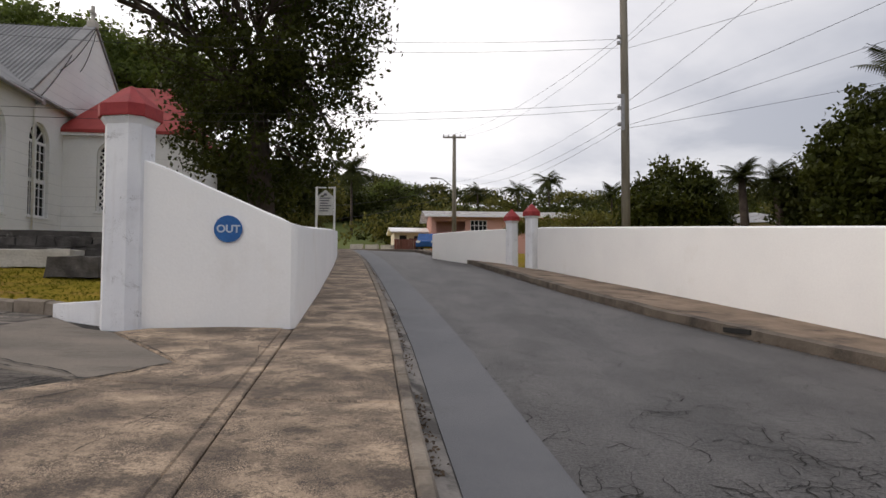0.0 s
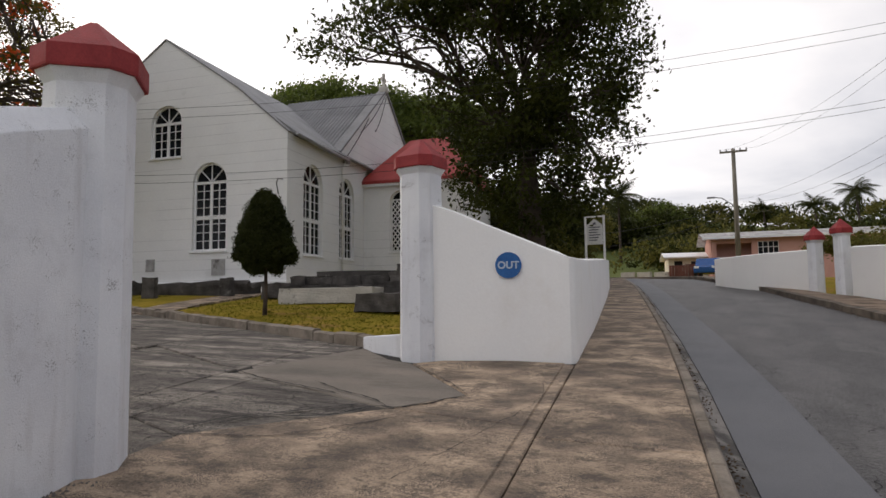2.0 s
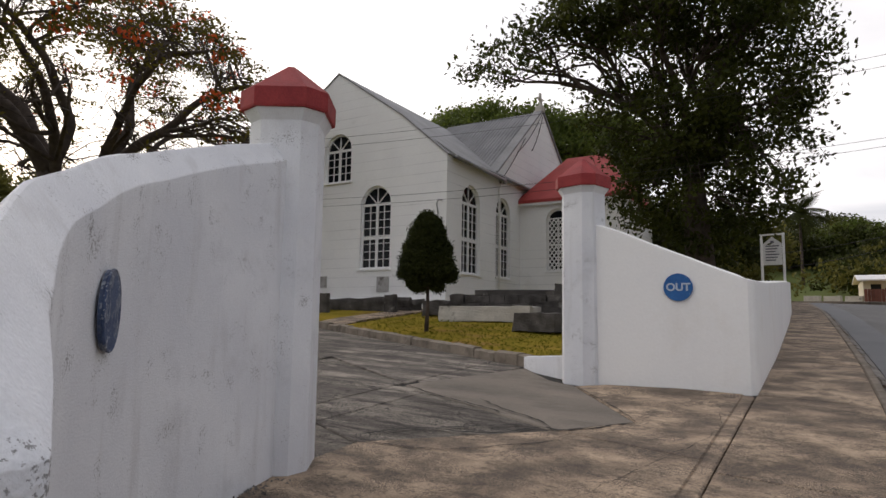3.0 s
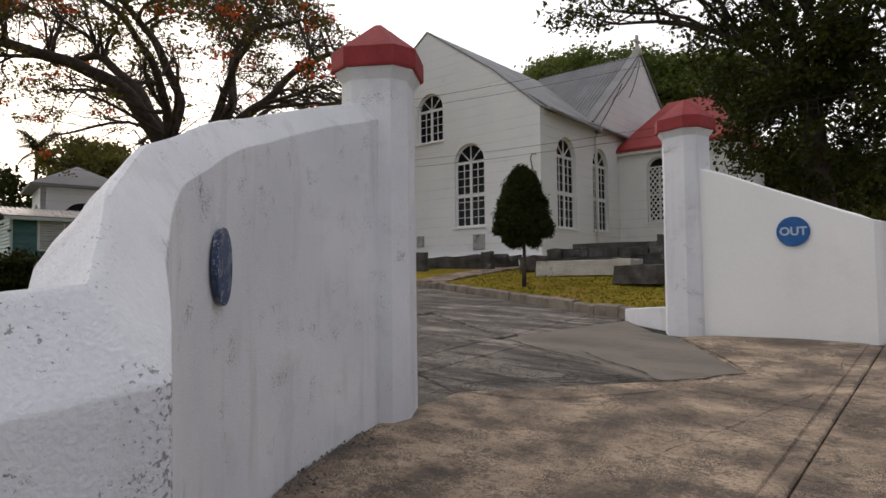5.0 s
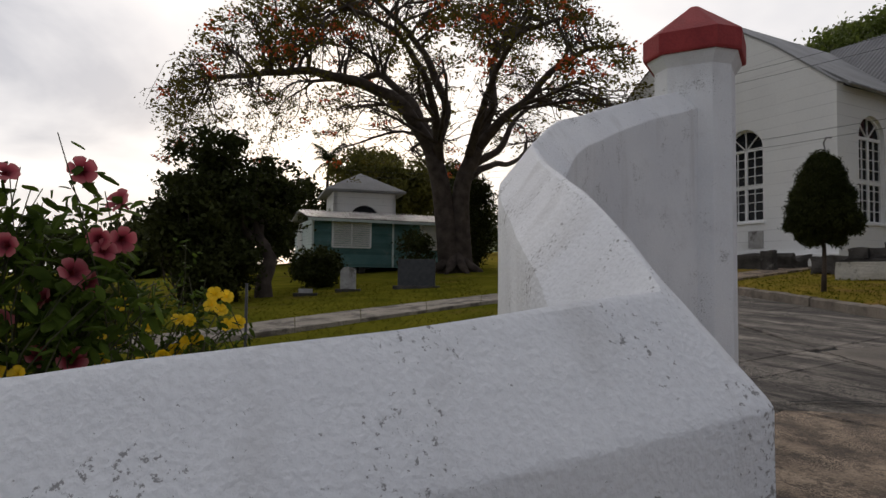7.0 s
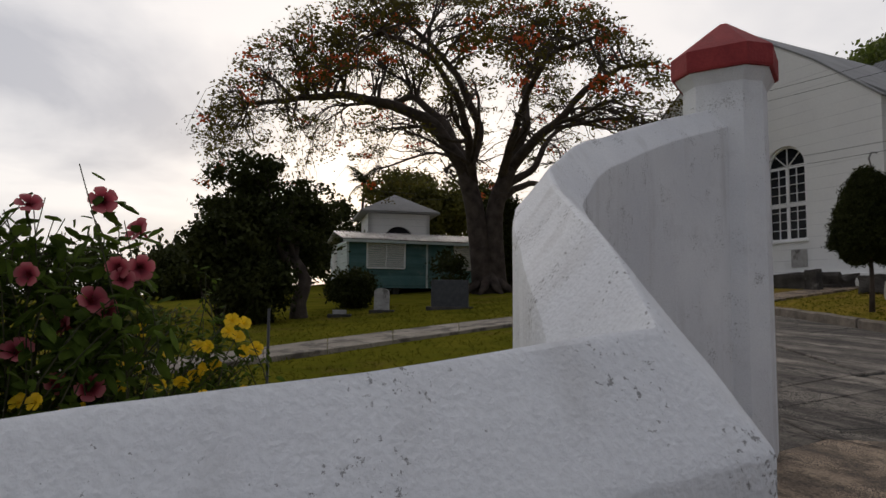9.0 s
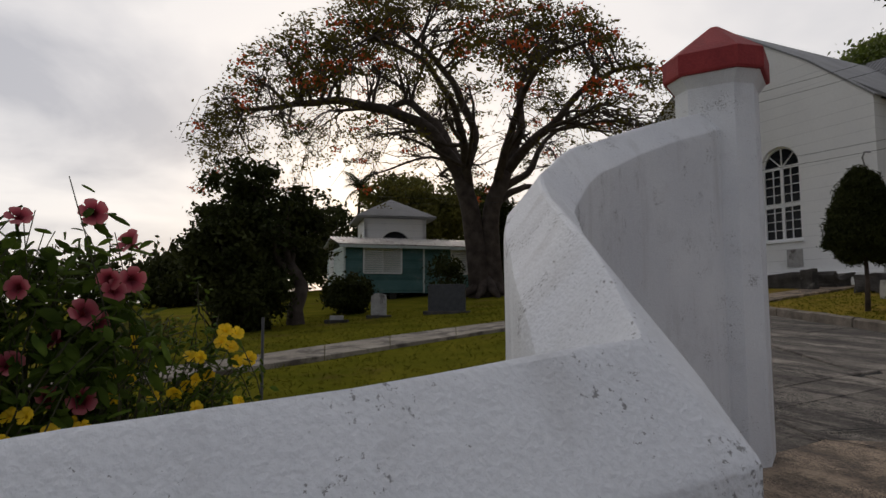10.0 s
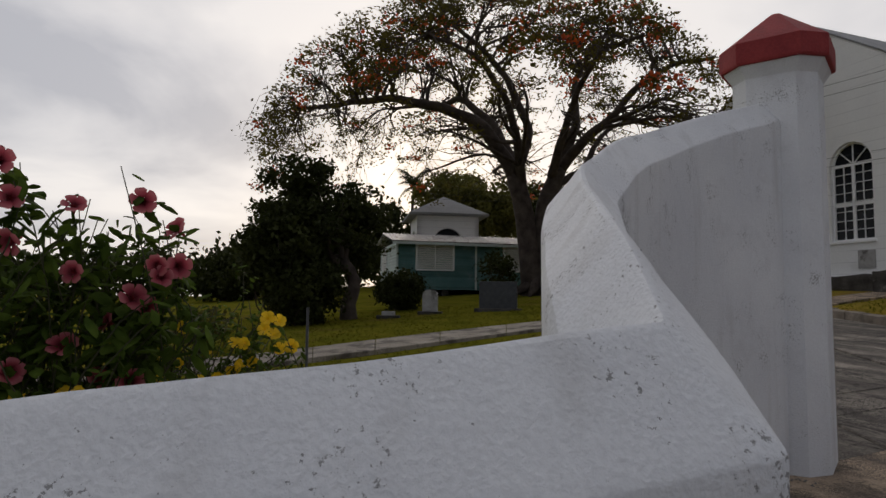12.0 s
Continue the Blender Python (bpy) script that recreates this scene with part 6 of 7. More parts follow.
# main stems and limbs: sideways, depth, height; then the radii at both ends
FB_LIMBS = [
    ([(-0.25, 0, 1.4), (-0.3, 0, 2.6), (-0.7, 0, 5.6), (-1.15, 0, 7.4)], 0.62, 0.40),
    ([(0.45, 0.1, 1.4), (0.3, 0.1, 2.6), (0.25, 0.1, 5.6), (0.95, 0.2, 7.7)], 0.54, 0.37),
    ([(-1.1, 0, 7.3), (-1.85, -0.3, 8.66), (-3.0, -0.8, 9.9), (-4.6, -1.2, 10.4), (-6.8, -1.6, 10.8), (-8.4, -1.8, 10.6), (-11.4, -2.2, 10.3)], 0.40, 0.08),
    ([(-1.1, 0.1, 7.4), (-1.35, 0.6, 8.3), (-2.0, 1.2, 9.9), (-3.0, 2.0, 11.0), (-4.2, 2.6, 12.0), (-5.6, 3.2, 11.9), (-8.4, 4.2, 12.2)], 0.34, 0.08),
    ([(-1.0, 0, 7.5), (-0.6, 0, 9.5), (-1.2, -0.6, 11.3), (-1.9, -1.0, 12.4), (-3.1, -1.6, 13.5), (-4.6, -2.0, 14.6)], 0.30, 0.07),
    ([(0.95, 0.2, 7.6), (1.65, 0.2, 9.6), (1.6, 0.4, 11.0), (2.0, 0.8, 12.7), (3.0, 1.0, 14.4)], 0.32, 0.07),
    ([(0.95, 0.2, 7.6), (2.2, -0.5, 9.0), (3.3, -1.0, 9.7), (4.1, -1.4, 10.8), (5.5, -2.0, 11.6), (7.4, -2.6, 11.8)], 0.30, 0.07),
    ([(0.5, 0.2, 6.7), (1.95, 0.9, 7.7), (2.7, 1.6, 9.0), (3.4, 2.4, 10.0), (5.2, 4.0, 11.2)], 0.24, 0.06),
    ([(0.25, 0.1, 6.0), (1.7, 1.6, 7.1), (3.0, 3.4, 7.7), (5.0, 6.2, 9.6)], 0.22, 0.06),
    ([(-0.9, 0, 6.6), (-2.0, 2.6, 9.0), (-3.6, 5.0, 11.0), (-6.4, 7.2, 11.6)], 0.26, 0.06),
    ([(-0.8, 0, 7.0), (-1.2, -2.2, 9.6), (-2.6, -4.6, 11.4), (-4.2, -7.0, 11.6)], 0.26, 0.06),
    ([(0.6, 0, 7.3), (1.4, -2.4, 9.8), (2.4, -4.8, 11.2), (3.8, -6.8, 11.2)], 0.24, 0.06),
]
flam = thing("flamboyant_tree", Matrix.Translation(fb_base), "broad umbrella-shaped flame tree with sparse leaves and orange blossom", "tree")
limb_pts, limb_rad, limb_sets = [], [], []
for k, (pts_, ra, rb) in enumerate(FB_LIMBS):
    ln_ = smooth_line([tuple(fb_at(*q)) for q in pts_], 0.3)
    n_ = len(ln_)
    wob = 0.0 if k < 2 else 0.16
    ln_ = [q + Vector(noise.noise_vector(q * 0.7)) * wob * min(1, i / 5) for i, q in enumerate(ln_)]
    rad_ = [ra + (rb - ra) * (i / (n_ - 1)) ** 0.8 for i in range(n_)]
    vs, fs = [], []
    add_tube(vs, fs, ln_, rad_, 12 if k < 2 else 9)
    limb_sets.append((vs, fs))
    if k > 1:
        limb_pts += [(k, q, r_) for q, r_ in zip(ln_[2:], rad_[2:])]
anchor = np.array([tuple(q) for k, q, r_ in limb_pts])
tips_all = np.array(ft + droop)
rngf = np.random.default_rng(17)
cen = tips_all[rngf.choice(len(tips_all), 150, replace=False)]
for _ in range(3):
    lab_ = np.argmin(((tips_all[:, None] - cen[None]) ** 2).sum(-1), 1)
    cen = np.array([tips_all[lab_ == k].mean(0) if (lab_ == k).any() else cen[k] for k in range(len(cen))])
for k in range(len(cen)):
    own = tips_all[lab_ == k]
    if not len(own):
        continue
    dist_ = np.linalg.norm(anchor - cen[k], axis=1) + 1.2 * np.maximum(0, anchor[:, 2] - cen[k][2] + 0.4)
    j = int(np.argmin(dist_ + rngf.uniform(0, 0.8, len(dist_))))
    owner_k, st, r_ = limb_pts[j]
    vs, fs = limb_sets[owner_k]
    b0 = min(r_ * 0.6, 0.10)
    p2 = limb(vs, fs, tuple(st), cen[k] * 0.9 + np.array(st) * 0.1, b0, b0 * 0.4, 0.10, rngf, 7, 6)
    for q in own:
        s2 = p2[int(len(p2) * (0.25 + 0.74 * rngf.random()))]
        limb(vs, fs, tuple(s2), q, max(0.014, b0 * 0.30), 0.008, 0.13, rngf, 4, 4)
for k, (vs, fs) in enumerate(limb_sets):
    raw("trunk" if k < 2 else "limb", vs, fs, M_BARK, flam, smooth=True)
leaf_mesh("foliage", ft, 0.17, M_LEAFF, flam, (0.23, 0.23, 0.10), 19, 21, flat=0.5, aspect=0.5)
leaf_mesh("hanging_foliage", droop, 0.16, M_LEAFF, flam, (0.2, 0.2, 0.2), 4, 24, flat=0.2, aspect=0.5)
leaf_mesh("blossom", [p for k, p in enumerate(ft) if k % 15 == 0], 0.15, M_FLAME, flam, (0.25, 0.25, 0.10), 30, 22, aspect=0.9, label="orange-red flower clusters")
vs, fs = [], []
for k in range(9):
    a = k * 0.7
    add_tube(vs, fs, [Vector((FB[0], FB[1], fb_base[2] + 0.9)), Vector((FB[0] + 0.75 * math.cos(a), FB[1] + 0.75 * math.sin(a), fb_base[2] + 0.28)), Vector((FB[0] + 1.5 * math.cos(a), FB[1] + 1.5 * math.sin(a), fb_base[2] - 0.1))], [0.3, 0.22, 0.08], 8)
raw("roots", vs, fs, M_BARK, flam, smooth=True)

# big dark tree by the vestry
DB = (-6.3, 23.6)
blobs = [((-6.01, 22.58, 10.27), (4.0, 4.0, 3.9)), ((-6.07, 23.18, 6.48), (3.2, 3.0, 2.3)), ((-10.23, 19.35, 11.28), (2.4, 1.8, 1.0)), ((-11.50, 18.76, 10.52), (1.5, 1.2, 0.6)), ((-9.15, 19.84, 12.04), (2.0, 1.6, 1.2)), ((-3.11, 22.78, 11.13), (2.3, 2.5, 2.3)),
         ((-4.47, 23.17, 7.91), (2.1, 2.4, 2.0)), ((-6.33, 21.24, 13.98), (4.4, 4.0, 2.6)), ((-7.91, 23.08, 6.88), (1.6, 1.9, 2.0)), ((-5.88, 23.03, 4.61), (2.0, 2.0, 0.9)), ((-5.2, 22.5, 12.2), (2.8, 2.8, 2.2))]
dt = tips_in(blobs, 920, 3, 0.35, 0.62, 0.2)
dark = tree("broadleaf_tree", onland(DB), (DB[0] - 0.2, DB[1] + 0.1, 7.5), dt, 0.42, 12, 9, 12, "tall dense dark-green broadleaf tree beside the church", M_BARK, bend=0.10, thick=0.62)
leaf_mesh("foliage", dt, 0.205, M_LEAF, dark, (0.28, 0.28, 0.2), 50, 31, aspect=0.5)

# umbrella tree behind the church
ub = (-30.41, 49.78, 17.55)
um = tips_in([(ub, (7.8, 7.8, 3.3)), ((ub[0] + 7, ub[1] + 4, ub[2] - 1.0), (7, 7, 3.2))], 650, 4, 0.88, 0.3, -0.6)
umb = tree("umbrella_tree", onland(ub), (ub[0], ub[1], ub[2] - 5), um, 0.6, 7, 6, 13, "wide green umbrella-crowned tree behind the church roof", M_BARK, twigs=False)
leaf_mesh("foliage", um, 0.36, M_LEAFG, umb, (0.7, 0.7, 0.3), 90, 41, flat=0.3)

# dark small tree and shrubs on the lawn
sb = (-21.2, 2.45)
s_c = (-21.91, 1.44, 4.07)
st_ = tips_in([(s_c, (2.0, 2.0, 1.5)), ((-21.73, 0.94, 5.41), (1.2, 1.2, 0.7)), ((-21.2, 0.0, 3.3), (0.8, 0.9, 0.35)), ((-21.3, -0.1, 4.2), (0.8, 0.9, 0.35)), ((-21.52, 0.75, 3.34), (1.1, 1.3, 1.2)), ((-22.34, 2.69, 3.70), (0.9, 1.0, 1.4))], 300, 6, 0.3, 1.3, 0.36)
small = tree("small_tree", onland(sb), (sb[0] - 0.1, sb[1] - 0.25, 2.7), st_, 0.2, 8, 6, 14, "dense dark evergreen tree with a leaning grey trunk on the lawn", M_BARK, trunk_pts=[(sb[0], sb[1] - 0.05, 1.3), (sb[0], sb[1] + 0.15, 2.0)])
leaf_mesh("foliage", st_, 0.17, M_LEAFD, small, (0.23, 0.23, 0.12), 62, 51, flat=0.3)


def shrub(centre, radii, n, size, material, seed, label, name="shrub", per=60):
    z = land(centre[0], centre[1])
    pts = tips_in([((centre[0], centre[1], max(centre[2], z + radii[2] * 0.7)), radii)], n, seed, 0.4, 1.2, -0.3)
    pts = np.array([q for q in pts if q[2] > z + 0.05])
    t = thing(name, pose(centre[0], centre[1], z), label, "shrub")
    vs, fs = [], []
    rng = np.random.default_rng(seed)
    for q in pts[::3]:
        limb(vs, fs, (centre[0] + rng.normal(0, 0.08), centre[1] + rng.normal(0, 0.08), z - 0.05), q, 0.025, 0.008, 0.1, rng, 4, 4)
    raw("branchwork", vs, fs, M_BARK, t, smooth=True)
    leaf_mesh("foliage", pts, size, material, t, (size, size, size * 0.8), per, seed + 100)
    return t


shrub((-20.09, 0.94, 1.65), (1.15, 1.15, 1.0), 90, 0.15, M_LEAFD, 61, "dark rounded shrub under the small tree", per=110)
shrub((-24.16, 4.70, 1.72), (1.1, 0.9, 0.7), 70, 0.15, M_LEAFD, 62, "low dark shrub in front of the teal house", per=80)
shrub((-27.87, 9.90, 2.71), (1.0, 0.8, 0.9), 40, 0.16, M_LEAFD, 63, "loose dark shrub against the house wall", per=40)
shrub((-14.51, -1.36, 0.86), (0.7, 0.6, 0.35), 30, 0.12, M_LEAFY, 64, "low flowering clump on the lawn", per=40)
shrub((-20.56, 0.07, 2.91), (1.0, 1.2, 1.1), 60, 0.2, M_LEAFD, 65, "dark fern-like shrub beneath the small tree", per=90)

# clipped cypress on the grass by the drive
CY = (-10.03, 12.75)
cz = land(*CY)
cp = []
rng0 = np.random.default_rng(8)
while len(cp) < 620:
    h = rng0.random()
    w = 0.71 * (min(1.0, 0.45 + 0.55 * h / 0.2) if h < 0.2 else math.sqrt(max(0.0, 1 - ((h - 0.2) / 0.8) ** 1.2)))
    a = rng0.random() * 2 * math.pi
    k = w * (0.5 + 0.5 * rng0.random() ** 0.5)
    if h < 0.14 and rng0.random() < 0.55:
        continue
    cp.append((CY[0] + k * math.cos(a), CY[1] + k * math.sin(a), cz + 0.95 + 1.95 * h))
cyp = thing("cypress", pose(CY[0], CY[1], cz), "small clipped egg-shaped conifer on a thin trunk", "tree")
tube("trunk", [(CY[0], CY[1], cz - 0.1), (CY[0] + 0.03, CY[1], cz + 0.6), (CY[0], CY[1], cz + 2.3)], [0.06, 0.045, 0.02], M_BARK, cyp)
leaf_mesh("foliage", cp, 0.10, M_LEAFD, cyp, (0.05, 0.05, 0.05), 110, 71, aspect=0.22)

# dark conifer by the house
CD = (-30.39, 14.07, 4.07)
cd_ = tips_in([((CD[0], CD[1], land(CD[0], CD[1]) + 2.5), (0.9, 0.9, 2.4))], 160, 9, 0.5, 0.5, -0.5)
cdt = tree("conifer", onland(CD), (CD[0], CD[1], land(CD[0], CD[1]) + 1.5), cd_, 0.14, 4, 4, 15, "dark narrow conifer beside the teal house", M_BARK, twigs=False)
leaf_mesh("foliage", cd_, 0.22, M_LEAFD, cdt, (0.22, 0.22, 0.25), 70, 72, aspect=0.35)


# ---- palms ----
def palm(crown_at, fronds, length, seed, label):
    x, y, z = crown_at
    zb = land(x, y)
    t = thing("palm", pose(x, y, zb), label, "palm tree", "coconut palms")
    rng = np.random.default_rng(seed)
    lean = rng.normal(0, 0.4, 2)
    tube("trunk", [(x + lean[0], y + lean[1], zb - 0.3), (x + lean[0] * 0.4, y + lean[1] * 0.4, (zb + z) / 2), (x, y, z)], [0.24, 0.17, 0.13], M_BARK, t)
    vs, fs = [], []
    for k in range(fronds):
        a = 2 * math.pi * k / fronds + rng.normal(0, 0.2)
        el = rng.uniform(-0.5, 1.45)
        d = Vector((math.cos(a), math.sin(a), 0))
        p = Vector((x, y, z)); step = length / 8
        spine = [p.copy()]
        e_ = el
        for _ in range(8):
            p = p + (d * math.cos(e_) + Vector((0, 0, math.sin(e_)))) * step
            e_ -= 0.17
            spine.append(p.copy())
        sd = d.cross(Vector((0, 0, 1)))
        for i in range(1, 9):
            w = length * 0.30 * math.sin(math.pi * min(1, i / 8 * 0.85 + 0.12))
            q, q2 = spine[i - 1], spine[i]
            for j in range(3):
                m0 = q.lerp(q2, j / 3); m1 = q.lerp(q2, j / 3 + 0.28)
                for sg in (-1, 1):
                    s = len(vs)
                    tip = m1 + sd * sg * w + (q2 - q).normalized() * w * 0.5 - Vector((0, 0, w * 0.55))
                    vs += [m0, m1, tip]
                    fs.append((s, s + 1, s + 2))
    raw("fronds", vs, fs, M_LEAFD, t)
    return t


for k, (pos, n, ln) in enumerate((((-11.40, 90.49, 15.88), 26, 4.2), ((18.16, 97.63, 15.66), 24, 3.2), ((13.46, 98.60, 14.17), 22, 2.8), ((23.43, 81.43, 11.30), 22, 3.0), ((7.68, 104.21, 14.66), 20, 2.6),
                                  ((14.6, 19.4, 7.3), 22, 1.9), ((11.99, 24.49, 5.15), 34, 1.15), ((13.0, 23.92, 5.0), 34, 1.15), ((-60.32, 12.75, 12.41), 15, 2.8), ((-13.90, 58.38, 8.95), 16, 3.2))):
    palm(pos, n, ln, 200 + k, "coconut palm with drooping fronds above the trees")


# ---- background trees: right side, behind the house, far left ----
def back_tree(c, r, n, size, material, seed, label, per=46, shell=0.45, gap=-0.2):
    pts = tips_in([(c, r), ((c[0] + r[0] * 0.5, c[1], c[2] - r[2] * 0.4), (r[0] * 0.7, r[1] * 0.7, r[2] * 0.6)), ((c[0] - r[0] * 0.5, c[1] + r[1] * 0.3, c[2] - r[2] * 0.3), (r[0] * 0.6, r[1] * 0.6, r[2] * 0.7))], n, seed, shell, 0.6, gap)
    z = land(c[0], c[1])
    pts = np.array([q for q in pts if q[2] > z + 0.3])
    t = tree("background_tree", (c[0], c[1], z), (c[0], c[1], z + max(0.8, (c[2] - z) * 0.55)), pts, 0.22, 6, 5, seed, label, M_BARK, twigs=False)
    leaf_mesh("foliage", pts, size, material, t, (size * 1.1, size * 1.1, size * 0.8), per, seed + 300)
    return t


LB = "green broadleaf tree behind the long white wall"
back_tree((10.88, 28.27, 4.7), (2.1, 2.0, 1.75), 190, 0.22, M_LEAF, 81, LB, per=60)
back_tree((9.8, 37.03, 4.3), (3.0, 2.0, 0.7), 110, 0.22, M_LEAFY, 82, LB)
back_tree((9.0, 44.33, 4.8), (3.4, 2.0, 0.7), 110, 0.22, M_LEAFY, 83, LB)
back_tree((14.5, 23.2, 4.3), (1.5, 1.6, 1.7), 180, 0.22, M_LEAFD, 85, LB, per=60)
back_tree((14.1, 20.25, 4.9), (1.5, 1.7, 2.3), 240, 0.22, M_LEAF, 86, LB, per=60)
back_tree((15.3, 18.6, 5.0), (2.2, 2.2, 2.6), 260, 0.22, M_LEAF, 87, LB, per=60)
back_tree((16.5, 14.5, 4.6), (3.0, 3.0, 2.8), 240, 0.26, M_LEAF, 88, LB)
BH = "sunlit broadleaf tree behind the teal house"
back_tree((-57.73, 15.74, 11.10), (3.6, 3.4, 2.2), 200, 0.4, M_LEAFY, 93, BH)
back_tree((-53.03, 18.09, 9.53), (3.2, 3.2, 2.4), 190, 0.4, M_LEAFY, 94, BH)
back_tree((-57.41, 23.39, 10.14), (3.4, 3.2, 2.4), 160, 0.4, M_LEAFD, 95, BH)
back_tree((-51.67, 8.68, 6.27), (3.0, 3.0, 2.6), 150, 0.4, M_LEAFD, 96, BH)
back_tree((-48.54, -1.79, 3.17), (2.6, 3.0, 1.6), 130, 0.34, M_LEAFD, 97, "dark bushy tree at the far edge of the field")
back_tree((-50.44, -3.77, 2.78), (2.2, 2.6, 1.7), 130, 0.34, M_LEAFD, 98, "dark bushy tree at the far edge of the field")
back_tree((-9.41, 34.88, 6.56), (3.0, 2.6, 2.0), 130, 0.3, M_LEAFD, 99, "dark tree in the shade behind the gate wall")
back_tree((-15.56, 57.77, 9.24), (4.0, 3.6, 2.4), 150, 0.4, M_LEAFD, 100, "dark tree beyond the churchyard")
back_tree((-12.05, 60.75, 8.59), (3.4, 3.0, 2.0), 150, 0.4, M_LEAFY, 101, "olive-green tree beyond the churchyard")
back_tree((-9.89, 44.09, 5.25), (2.2, 2.0, 1.4), 110, 0.3, M_LEAFY, 102, "olive-green tree beyond the churchyard")

back_tree((-6.97, 107.38, 14.00), (4.6, 4.2, 3.2), 220, 0.5, M_LEAFG, 103, "rounded green tree on the hillside")
back_tree((-14.32, 98.73, 12.23), (4.2, 4.0, 2.6), 170, 0.5, M_LEAFD, 104, "dark rounded tree on the hillside")
# far tree line round the field, and the wooded hill
rngb = np.random.default_rng(77)
pts = []
for k in range(1700):
    yaw = radians(rngb.uniform(62, 190))
    d = rngb.uniform(60, 70)
    x, y = -d * math.sin(yaw), d * math.cos(yaw)
    pts.append((x, y, land(x, y) + rngb.uniform(0.2, 1) * (4.2 + 2.4 * noise.noise(Vector((x * 0.08, y * 0.08, 2))))))
far_trees = leaf_mesh("far_trees", pts, 0.6, M_LEAFD, None, (0.8, 0.8, 0.5), 24, 401)
tagged(far_trees, "dark line of distant trees round the field", "trees", kind="stuff")

hv, hf = [], []
NA, NR = 60, 14


def hill_z(yaw, t):
    """Height of the hill: t from foot (0) to crest (1) and behind (to 1.6)."""
    d = math.degrees(yaw)
    crest = 15.2 + 1.6 * math.sin(d * 0.11 + 0.8) + 0.9 * math.sin(d * 0.37) - 0.05 * max(0, -d - 5)
    if d > 24:
        crest -= (d - 24) * 0.16
    s = t if t <= 1 else 1 - (t - 1) * 0.5
    return 4.2 + (crest - 4.2) * (s * s * (3 - 2 * s))


for i in range(NA):
    yaw = radians(-75 + 150 * i / (NA - 1))
    for j in range(NR):
        t = 1.6 * j / (NR - 1)
        d = 74 + 55 * t
        x, y = -d * math.sin(yaw), d * math.cos(yaw)
        hv.append((x, y, hill_z(yaw, t) - 0.4 + 0.5 * noise.noise(Vector((x, y, 0)) * 0.1)))
for i in range(NA - 1):
    for j in range(NR - 1):
        a = i * NR + j
        hf.append((a, a + NR, a + NR + 1, a + 1))
hill = raw("hill", hv, hf, M_HILLG, smooth=True)
tagged(hill, "grassy hillside rising behind the houses", "hill", kind="structure")
crowns = {0: [], 1: [], 2: []}
rngb = np.random.default_rng(501)
made = 0
while made < 820:
    yaw = radians(rngb.uniform(-70, 40))
    t = rngb.uniform(0.0, 1.12)
    d = 74 + 55 * t
    x, y = -d * math.sin(yaw), d * math.cos(yaw)
    g = noise.noise(Vector((x * 0.045, y * 0.045, 9)))
    if -17 < math.degrees(yaw) < 1 and 0.3 < t < 0.9 and g < 0.2:
        continue
    if 6 < math.degrees(yaw) < 13 and t < 0.45 and g < 0.2:
        continue
    made += 1
    r = rngb.uniform(1.6, 3.6) * (1 if t < 0.9 else 0.8)
    zc = hill_z(yaw, t) + r * 0.35
    kind_ = int(rngb.integers(3))
    for _ in range(int(7 * r)):
        v = rngb.normal(0, 1, 3); v /= np.linalg.norm(v); v[2] = abs(v[2])
        crowns[kind_].append((x + v[0] * r, y + v[1] * r, zc + v[2] * r * 0.85))
for k, mt in ((0, M_LEAF), (1, M_LEAFD), (2, M_LEAFY)):
    ob = leaf_mesh("hillside_trees", crowns[k], 0.5, mt, None, (0.42, 0.42, 0.30), 17, 510 + k)
    tagged(ob, "mixed green woodland covering the hillside", "trees", kind="stuff")

# grass blades on the near lawns
M_BLADE = mat("dry_grass_blade", (0.09, 0.10, 0.013), (0.15, 0.135, 0.016), 3, 0.9, 0.0, jitter=0.25, trans=0.4, spec=0.0)
rngb = np.random.default_rng(88)
pts = []
while len(pts) < 16000:
    x, y = rngb.uniform(-24, -3), rngb.uniform(-6, 20)
    drive_in = y > 3.2 + (-4.0 - x) * 0.38 and y < 9.1 + (-5.2 - x) * 0.37
    path_in = -1.0 < (x + 12.2 + 0.0 * y) + max(0, y - 0) * 0.28 < 1.0
    if drive_in or path_in or (x > -5.2 and y > 0.2) or rngb.random() < (-x - 3) / 34:
        continue
    pts.append((x, y, land(x, y) + 0.0))
bl = leaf_mesh("grass_blades", pts, 0.08, M_BLADE, None, (0.02, 0.02, 0.004), 2, 89, aspect=0.16)
tagged(bl, "short dry grass blades on the churchyard lawn", "grass", kind="stuff")
# dead leaves and dirt gathered in the gutters
rngb = np.random.default_rng(91)
lit = []
for k in range(1500):
    y = 4.0 + 22 * rngb.random() ** 1.2
    if noise.noise(Vector((y * 0.9, 3.0, 0))) + rngb.normal(0, 0.2) < -0.1:
        continue
    x = lerp_at(KERB_L, y) + 0.125 + abs(rngb.normal(0, 0.045))
    lit.append((x, y, land(x, y) - 0.085))
for k in range(900):
    y = 6.5 + 16 * rngb.random()
    x = lerp_at(KERB_R, y) - 0.03 - abs(rngb.normal(0, 0.07))
    lit.append((x, y, land(x, y) - 0.125))
tagged(leaf_mesh("gutter_litter", lit, 0.026, M_BROWNLEAF, None, (0.012, 0.02, 0.003), 1, 92, flat=0.8), "brown dead leaves and dirt lying in the gutters", "leaf litter", kind="stuff")
